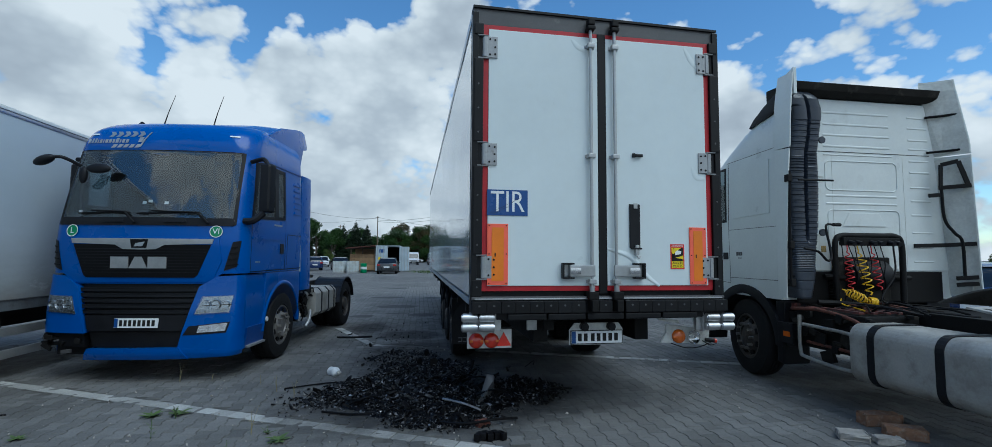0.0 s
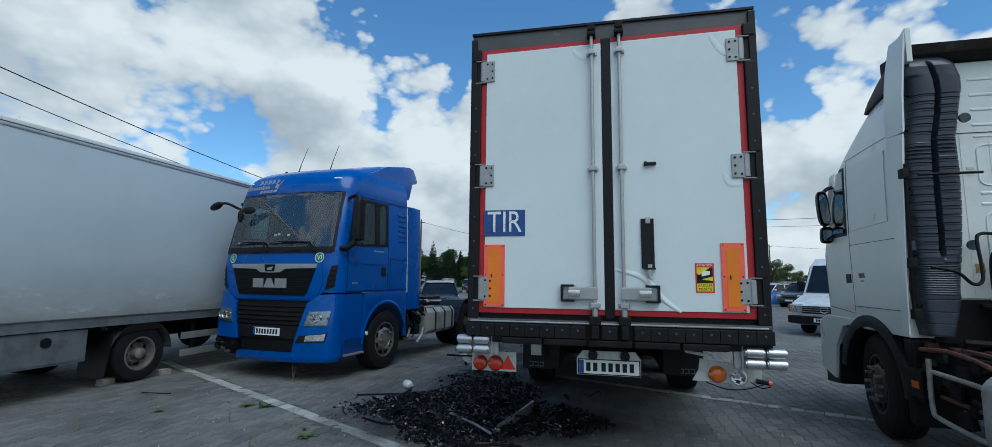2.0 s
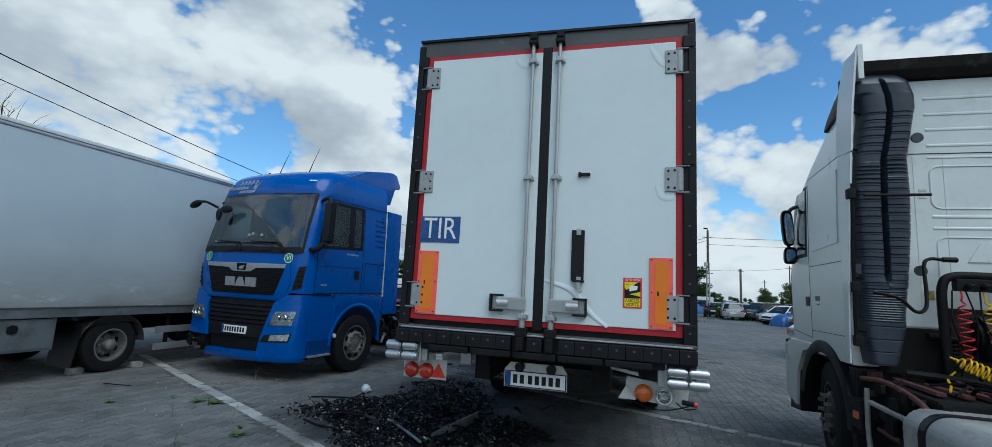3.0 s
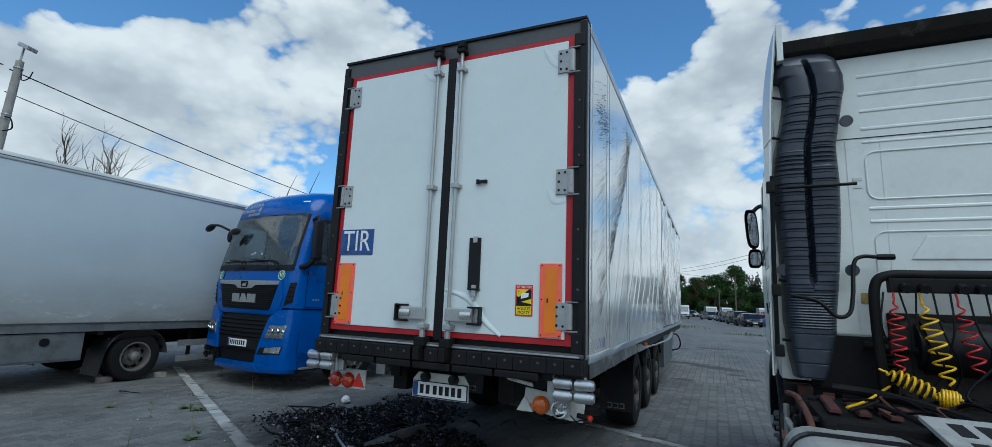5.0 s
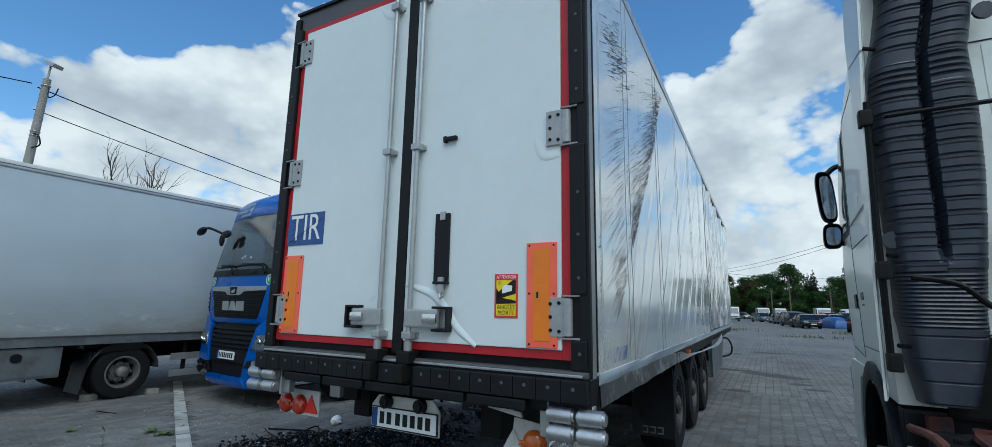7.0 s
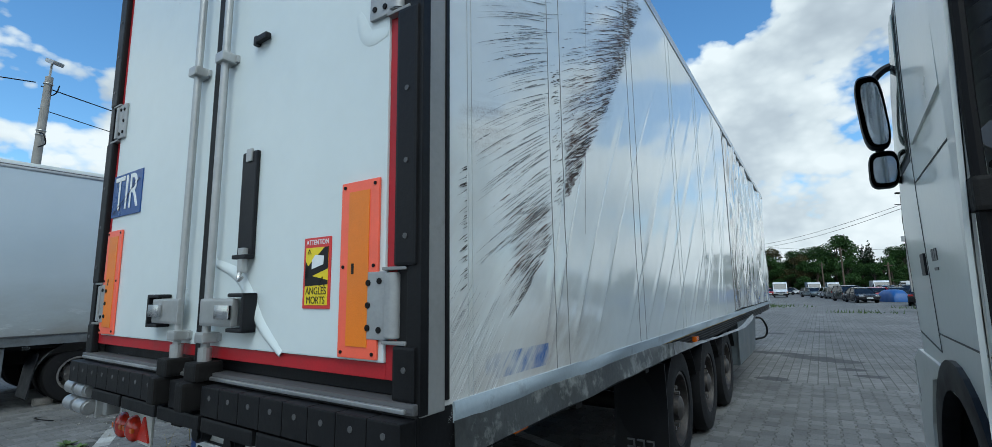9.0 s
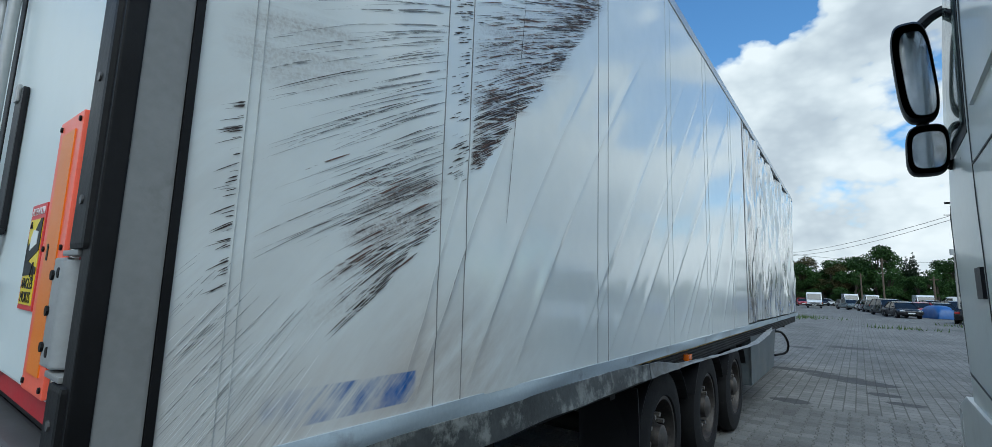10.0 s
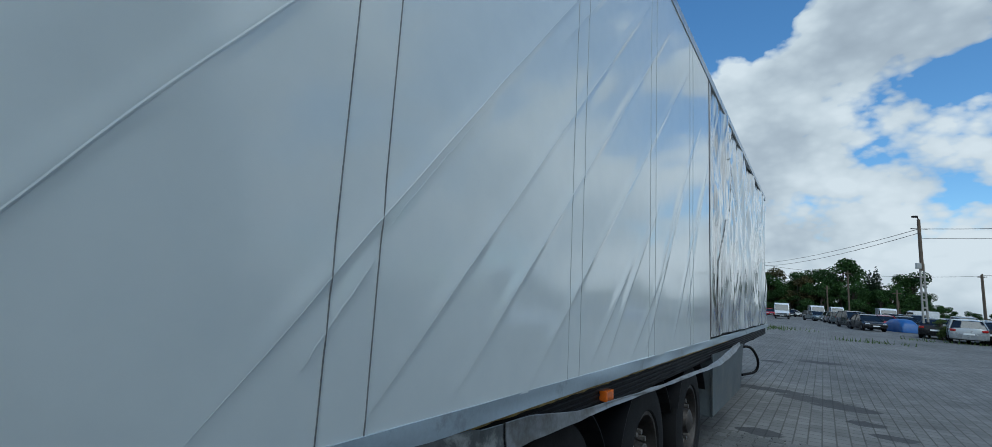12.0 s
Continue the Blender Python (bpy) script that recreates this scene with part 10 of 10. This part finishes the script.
M["ibc"] = mat("milky_plastic_tank", (0.55, 0.60, 0.60), 0.4, var=0.15, scale=2, fine=20, dirt=(0.45, 0.42, 0.3), dirt_at=(0.5, 0.8))
for x, y in ((-7.35, 45.6), (-6.75, 47.0), (-6.15, 45.9)):
    t_ = thing("liquid_tank", pose(x, y, 0), "white plastic liquid tank in a wire cage on a pallet", "tank", "liquid tanks")
    part("bladder", span((-0.48, -0.55, 0.15), (0.48, 0.55, 1.1), 0.06), M["ibc"], t_)
    part("pallet", span((-0.5, -0.58, 0.0), (0.5, 0.58, 0.14)), M["galv"], t_)
    for k in range(5):
        part("cage_bar", rod((-0.5 + 0.25 * k, -0.58, 0.14), (-0.5 + 0.25 * k, -0.58, 1.12), 0.012, 6), M["galv"], t_)
    for z in (0.4, 0.75, 1.1):
        part("cage_bar", rod((-0.5, -0.58, z), (0.5, -0.58, z), 0.012, 6), M["galv"], t_)
dm = thing("oil_drum", pose(-5.3, 46.6, 0), "green and white steel drum beside the tanks", "drum")
part("drum", lathe([(0.001, 0), (0.29, 0), (0.3, 0.02), (0.29, 0.3), (0.3, 0.31), (0.29, 0.32), (0.29, 0.6), (0.3, 0.61), (0.29, 0.62), (0.3, 0.9), (0.001, 0.9)], 20, "z"), M["green"], dm, smooth=True)
part("drum_band", lathe([(0.295, 0.34), (0.298, 0.36), (0.298, 0.56), (0.295, 0.58)], 20, "z"), M["white_print"], dm, smooth=True)


# poles and wires
def pole(x, y, h, kind, label, lean=0.0, turn=0.0):
    p = thing("utility_pole", pose(x, y, 0, 0, lean, turn), label, "pole", "utility poles")
    if kind == "lattice":
        for s in (-1, 1):
            part("leg", tube([(s * 0.16, 0, -0.3), (s * 0.12, 0, h * 0.62)], [0.075, 0.06], 4), M["concrete"], p)
        part("upper_shaft", tube([(0, 0, h * 0.56), (0, 0, h)], [0.125, 0.10], 10), M["dark_wood"], p, "dark upper length of the pole", smooth=True)
        part("lamp_arm", tube(curve_pts([(0, 0, h - 0.05), (-0.12, -0.1, h + 0.12), (-0.38, -0.3, h + 0.16)], 4), 0.035, 8), M["chassis"], p)
        part("lamp_head", box((-0.46, -0.36, h + 0.14), (0.34, 0.22, 0.14), 0.04), M["chassis"], p, "dark street lamp head")
        n = int(h * 0.60 / 0.55)
        for k in range(n):
            part("rung", box((0, 0, 0.5 + 0.55 * k), (0.28, 0.09, 0.12)), M["concrete"], p)
        part("box", box((-0.25, -0.05, h * 0.60), (0.30, 0.2, 0.42), 0.02), M["galv"], p)
        for z in (h * 0.5, h - 0.7):
            part("arm", rod((-0.55, 0, z), (0.55, 0, z), 0.03, 6), M["chassis"], p)
    else:
        part("shaft", tube([(0, 0, -0.3), (0, 0, h)], [0.17 if kind == "concrete" else 0.13, 0.11 if kind == "concrete" else 0.09], 12), M["concrete" if kind == "concrete" else "dark_wood"], p, smooth=True)
        if kind == "concrete":
            for z in (h - 0.25, h - 1.9, h - 2.05):
                part("band", lathe([(0.135, z - 0.02), (0.14, z), (0.135, z + 0.02)], 12, "z"), M["galv"], p)
        else:
            part("arm", box((0, 0, h - 0.4), (0.9, 0.08, 0.1)), M["dark_wood"], p)
    return p


lp = pole(-17.6, 7.5, 9.0, "concrete", "grey concrete pole with flood lamp above the box trailer", 2.5, 20)
b = rod((0, 0, 9.0), (0.02, 0, 9.5), 0.035, 8)
part("lamp_stem", b, M["galv"], lp)
part("flood_lamp", box((0.22, -0.05, 9.48), (0.42, 0.34, 0.14), 0.03, Matrix.Rotation(radians(20), 4, "Y")), M["galv"], lp, "small flood lamp")
part("cable_loop", tube(curve_pts([(0.15, 0, 8.7), (0.35, -0.1, 8.3), (0.6, -0.1, 8.35), (0.7, -0.1, 8.6)], 6), 0.018, 6), M["hose_black"], lp)
part("junction", tube(curve_pts([(0.1, -0.1, 7.0), (0.4, -0.15, 6.9), (0.45, -0.1, 6.6), (0.15, -0.1, 6.5)], 6), 0.022, 6), M["hose_black"], lp)
pole(9.95, 52.0, 8.6, "lattice", "openwork concrete power pole beside the car row", 0.0, 25)
pole(-20.0, 52.0, 8.6, "wood", "dark wooden power pole behind the car rows")
for x, y, h in ((-9.5, 108.0, 10.5), (-17.0, 105.0, 8.2), (-23.0, 104, 9.0), (7.0, 92.0, 7.5), (4.5, 100.0, 5.6), (11.6, 84.0, 4.6), (26.0, 118, 9.0), (28.5, 92.0, 8.2), (21.0, 92.0, 7.4), (29.0, 110, 6.4)):
    pole(x, y, h, "wood", "wooden power pole in the distance")


def wire(p, q, sag, r=0.014):
    pts = [Vector(p).lerp(Vector(q), t / 16) + Vector((0, 0, -sag * 4 * (t / 16) * (1 - t / 16))) for t in range(17)]
    tagged(part("overhead_wire", tube(pts, r, 5), M["hose_black"]), "black overhead power line between poles", "wire", "overhead wires")


wire((-17.5, 7.5, 8.7), (-20.0, 52.0, 8.1), 1.1, 0.02)
wire((-17.5, 7.5, 7.9), (-20.4, 52.0, 7.4), 1.2, 0.016)
wire((-17.7, 7.4, 8.85), (-30.0, -30.0, 9.3), 0.6, 0.02)
wire((-20.0, 52.0, 8.3), (-9.5, 108.0, 10.0), 1.0, 0.02)
wire((-23.0, 104.0, 8.7), (-9.5, 108.0, 10.2), 0.5, 0.02)
wire((-9.5, 108.0, 10.2), (26.0, 118.0, 8.8), 1.2, 0.025)
wire((-23.0, 104.0, 8.7), (-60.0, 100.0, 9.0), 0.8, 0.02)
wire((9.95, 52.0, 7.9), (-9.5, 108.0, 9.6), 0.8, 0.02)
wire((9.95, 52.0, 7.6), (-9.5, 108.0, 9.3), 1.0, 0.02)
wire((9.95, 52.0, 7.2), (40.0, 40.0, 7.8), 0.8, 0.014)
wire((28.5, 92.0, 8.0), (60.0, 100.0, 8.0), 0.6, 0.02)
wire((21.0, 92.0, 7.2), (28.5, 92.0, 7.8), 0.2, 0.02)
wire((9.95, 52.0, 7.9), (40.0, 40.0, 9.0), 1.0, 0.02)


# trees
def leaf_cloud(blobs, n, size, q, droop=0.0):
    """Small tilted leaf clumps filling several uneven blobs: (centre, radii)."""
    vs, fs = [], []
    tot = sum(r[0] * r[1] * r[2] for _, r in blobs)
    for c, r in blobs:
        m = int(n * r[0] * r[1] * r[2] / tot) + 1
        for _ in range(m):
            d = Vector((q.gauss(0, 1), q.gauss(0, 1), q.gauss(0, 1))).normalized() * (q.random() ** 0.4)
            p = Vector(c) + Vector((d.x * r[0], d.y * r[1], d.z * r[2]))
            s = size * q.uniform(0.5, 1.2)
            a = Euler((q.uniform(-1.2, 1.2), q.uniform(-1.2, 1.2), q.uniform(0, 6.3))).to_matrix()
            k = len(vs)
            vs += [tuple(p + a @ Vector(v)) for v in ((-s, -s * 0.2, 0), (0, -s * 0.6, s * 0.15), (s, 0, -s * droop), (0.1 * s, s * 0.6, s * 0.12))]
            fs += [(k, k + 1, k + 2, k + 3)]
    me = bpy.data.meshes.new("crown")
    me.from_pydata(vs, [], fs)
    return me


def tree(kind, h, seed, m, label):
    q = random.Random(seed)
    t = thing("tree", m, label, "tree", "trees behind the car park")
    tr = bmesh.new()
    if kind == "fir":
        tube([(0, 0, -0.2), (0, 0, h * 0.95)], [0.22, 0.03], 8, bm=tr)
        blobs = []
        for k in range(14):
            f = k / 13
            z, r = h * (0.08 + 0.9 * f), (h * 0.24) * (1 - f) ** 0.85 + 0.12
            for a in range(6):
                g = a * 1.047 + k * 0.6 + q.uniform(-0.25, 0.25)
                rr = r * q.uniform(0.45, 0.75)
                blobs.append(((rr * math.cos(g), rr * math.sin(g), z - 0.12 * r), (r * 0.5, r * 0.5, h * 0.045)))
        cr = leaf_cloud(blobs, 6500, 0.20, q, 0.6)
        cr.materials.append(M["leaf_dark"])
    else:
        tube([(0, 0, -0.2), (q.uniform(-0.2, 0.2), q.uniform(-0.2, 0.2), h * 0.35), (q.uniform(-0.3, 0.3), 0, h * 0.8)], [0.28, 0.2, 0.05], 8, bm=tr)
        blobs = []
        lo = 0.12 if kind == "bush" else 0.0 if kind == "thicket" else 0.30
        for k in range(15):
            a, z = q.uniform(0, 6.3), h * q.uniform(lo + 0.08, 0.92)
            wide_ = (1 - abs((z / h - 0.55) / 0.55) ** 2) ** 0.5
            r = h * 0.30 * wide_ * q.uniform(0.3, 1.0)
            c = Vector((r * math.cos(a), r * math.sin(a), z))
            s = h * q.uniform(0.10, 0.18)
            blobs.append((tuple(c), (s * q.uniform(0.9, 1.3), s * q.uniform(0.9, 1.3), s * q.uniform(0.6, 0.9))))
            tube([(0, 0, z * 0.55), tuple(c * 0.6 + Vector((0, 0, z * 0.35))), tuple(c)], [0.09, 0.06, 0.02], 5, bm=tr)
        cr = leaf_cloud(blobs, 5200, h * 0.021, q, 0.2)
        cr.materials.append(M[{"broad": "leaf", "thicket": "leaf", "bush": "leaf_light", "rusty": "leaf_brown"}[kind]])
    part("trunk", tr, M["bark"], t)
    o = new("crown", cr)
    o.parent = t
    return t


kinds = [tree("broad", 11, 1, pose(4.5, 143, 0), "tall broad-leaved tree with an uneven crown"), tree("broad", 9, 2, pose(-6, 131, 0), "dark green broad-leaved tree in a row"), tree("broad", 8, 3, pose(-2, 135, 0), "dark green broad-leaved tree in a row"), tree("rusty", 9, 4, pose(-0.5, 130, 0), "broad-leaved tree turning brown")]
firs = [tree("fir", 11, 5, pose(12.5, 138, 0), "dark green pointed spruce tree"), tree("fir", 9, 6, pose(-27, 96, 0), "dark green pointed spruce tree")]
bushes = [tree("bush", 5.2, 7, pose(26, 82, 0), "light green rounded bush at the edge"), tree("bush", 3.4, 8, pose(10.6, 51.0, 0, 0, 0, 0) @ Matrix.Scale(0.42, 4), "light green bush at the foot of the pole")]


def plant(proto, x, y, s):
    copy_thing(proto, pose(x, y, 0, 0, 0, fr.uniform(0, 360)) @ Matrix.Diagonal((s * fr.uniform(0.9, 1.15), s * fr.uniform(0.9, 1.15), s, 1)))


plant(kinds[3], -4.95, 135.6, 1.2)
plant(kinds[1], 0.7, 135.8, 1.17)
plant(kinds[0], 7.3, 135.8, 1.17)
plant(firs[0], 13.45, 135.5, 1.05)
plant(kinds[1], 18.8, 135, 1.15)
thicket = tree("thicket", 7, 21, pose(-8, 133, 0), "dense dark green tree in the belt behind the cars")
for k in range(56):
    a = radians(-8 + 0.297 * k + fr.uniform(-0.15, 0.15))
    d = fr.uniform(122, 142)
    plant(thicket, 4 + d * math.sin(a), 6 + d * math.cos(a), fr.uniform(0.72, 1.1) * (1.0 if k < 50 else 0.7))
for k in range(22):
    a = radians(8.8 + 0.7 * k + fr.uniform(-0.3, 0.3))
    d = fr.uniform(120, 146)
    plant((thicket, kinds[2])[k % 2], 4 + d * math.sin(a), 6 + d * math.cos(a), fr.uniform(0.3, 0.55))
for k in range(34):
    a = radians(24 + 1.3 * k + fr.uniform(-0.5, 0.5))
    d = fr.uniform(90, 120)
    plant((thicket, bushes[0], kinds[2])[k % 3], 4 + d * math.sin(a), 6 + d * math.cos(a), fr.uniform(0.35, 0.7))
for k in range(84):
    a = radians(-62 + 0.67 * k + fr.uniform(-0.4, 0.4))
    d = fr.uniform(98, 122)
    plant((kinds + firs + [bushes[0]])[fr.choice((0, 1, 1, 2, 2, 2, 4, 5, 5, 6))], d * math.sin(a), d * math.cos(a), fr.uniform(0.65, 0.95))
for x, y, s in ((-33.5, 100, 0.95), (-31.0, 101, 0.9), (-15.5, 100, 0.9), (-13.5, 103, 1.0), (-11.8, 104, 0.8)):
    plant(firs[1], x, y, s)
for x, y, s in ((22.5, 84, 0.62), (29, 86, 0.9), (24, 88, 0.8), (-6.5, 92, 0.6), (-12, 94, 0.5), (-17, 93, 0.55), (32, 90, 0.7), (37, 92, 0.8)):
    plant(bushes[0], x, y, s)
for x, y, s in ((10.9, 51.4, 0.40), (10.0, 51.6, 0.36), (11.5, 51.2, 0.30), (10.4, 50.6, 0.28)):
    plant(bushes[1], x, y, s)


def bare_tree(x, y, h, seed):
    q = random.Random(seed)
    t = thing("bare_tree", pose(x, y, 0), "leafless dead tree rising behind the box trailer", "tree", "dead trees")
    b = tube([(0, 0, -0.2), (0.1, 0, h * 0.5), (0.0, 0.1, h * 0.72)], [0.2, 0.13, 0.08], 7)

    def grow(p, d, L, r, depth):
        pts = [p]
        for k in range(4):
            d = (d + Vector((q.gauss(0, 0.18), q.gauss(0, 0.18), q.gauss(0.06, 0.12)))).normalized()
            pts.append(pts[-1] + d * L / 4)
        tube(pts, [r * (1 - 0.18 * k) for k in range(5)], 5, bm=b)
        if depth:
            for k in range(3):
                grow(pts[q.randrange(1, 5)], (d + Vector((q.gauss(0, 0.6), q.gauss(0, 0.6), q.uniform(0, 0.5)))).normalized(), L * q.uniform(0.45, 0.7), r * 0.5, depth - 1)
    for k in range(4):
        grow(Vector((0, 0.1 * k / 4, h * (0.55 + 0.06 * k))), Vector((q.gauss(0, 0.5), q.gauss(0, 0.5), 1)).normalized(), h * q.uniform(0.22, 0.3), 0.07, 2)
    part("trunk", b, M["bark"], t)


for k, (az, d, h) in enumerate(((-67.9, 46, 12.2), (-66.4, 47, 12.0), (-64.8, 45, 11.6), (-69.5, 48, 10.5))):
    bare_tree(4 + d * math.sin(radians(az)), 1 + d * math.cos(radians(az)), h, 60 + k)
plant(firs[1], -53, 31, 1.28)
plant(kinds[2], -51, 33, 1.35)
# low weeds and grass at the far edge
b = bmesh.new()
for k in range(620):
    x, y = (fr.gauss(0.6, 1.0), fr.gauss(48.5, 1.6)) if k < 260 else (fr.gauss(6.0, 0.9), fr.gauss(38.5, 0.5)) if k < 330 else (fr.uniform(8, 15), fr.gauss(46.5, 0.9)) if k < 470 else (fr.gauss(-9, 0.9), fr.gauss(-40, 0.2))
    h = fr.uniform(0.05, 0.28)
    a = fr.uniform(0, 6.3)
    dx, dy = 0.03 * math.cos(a), 0.03 * math.sin(a)
    b.faces.new([b.verts.new(v) for v in ((x - dx, y - dy, -0.01), (x + dx, y + dy, -0.01), (x + fr.gauss(0, 0.06), y + fr.gauss(0, 0.06), h))])
tagged(part("grass", b, M["weed"]), "tufts of grass at the far edge of the paving", "grass", kind="stuff")
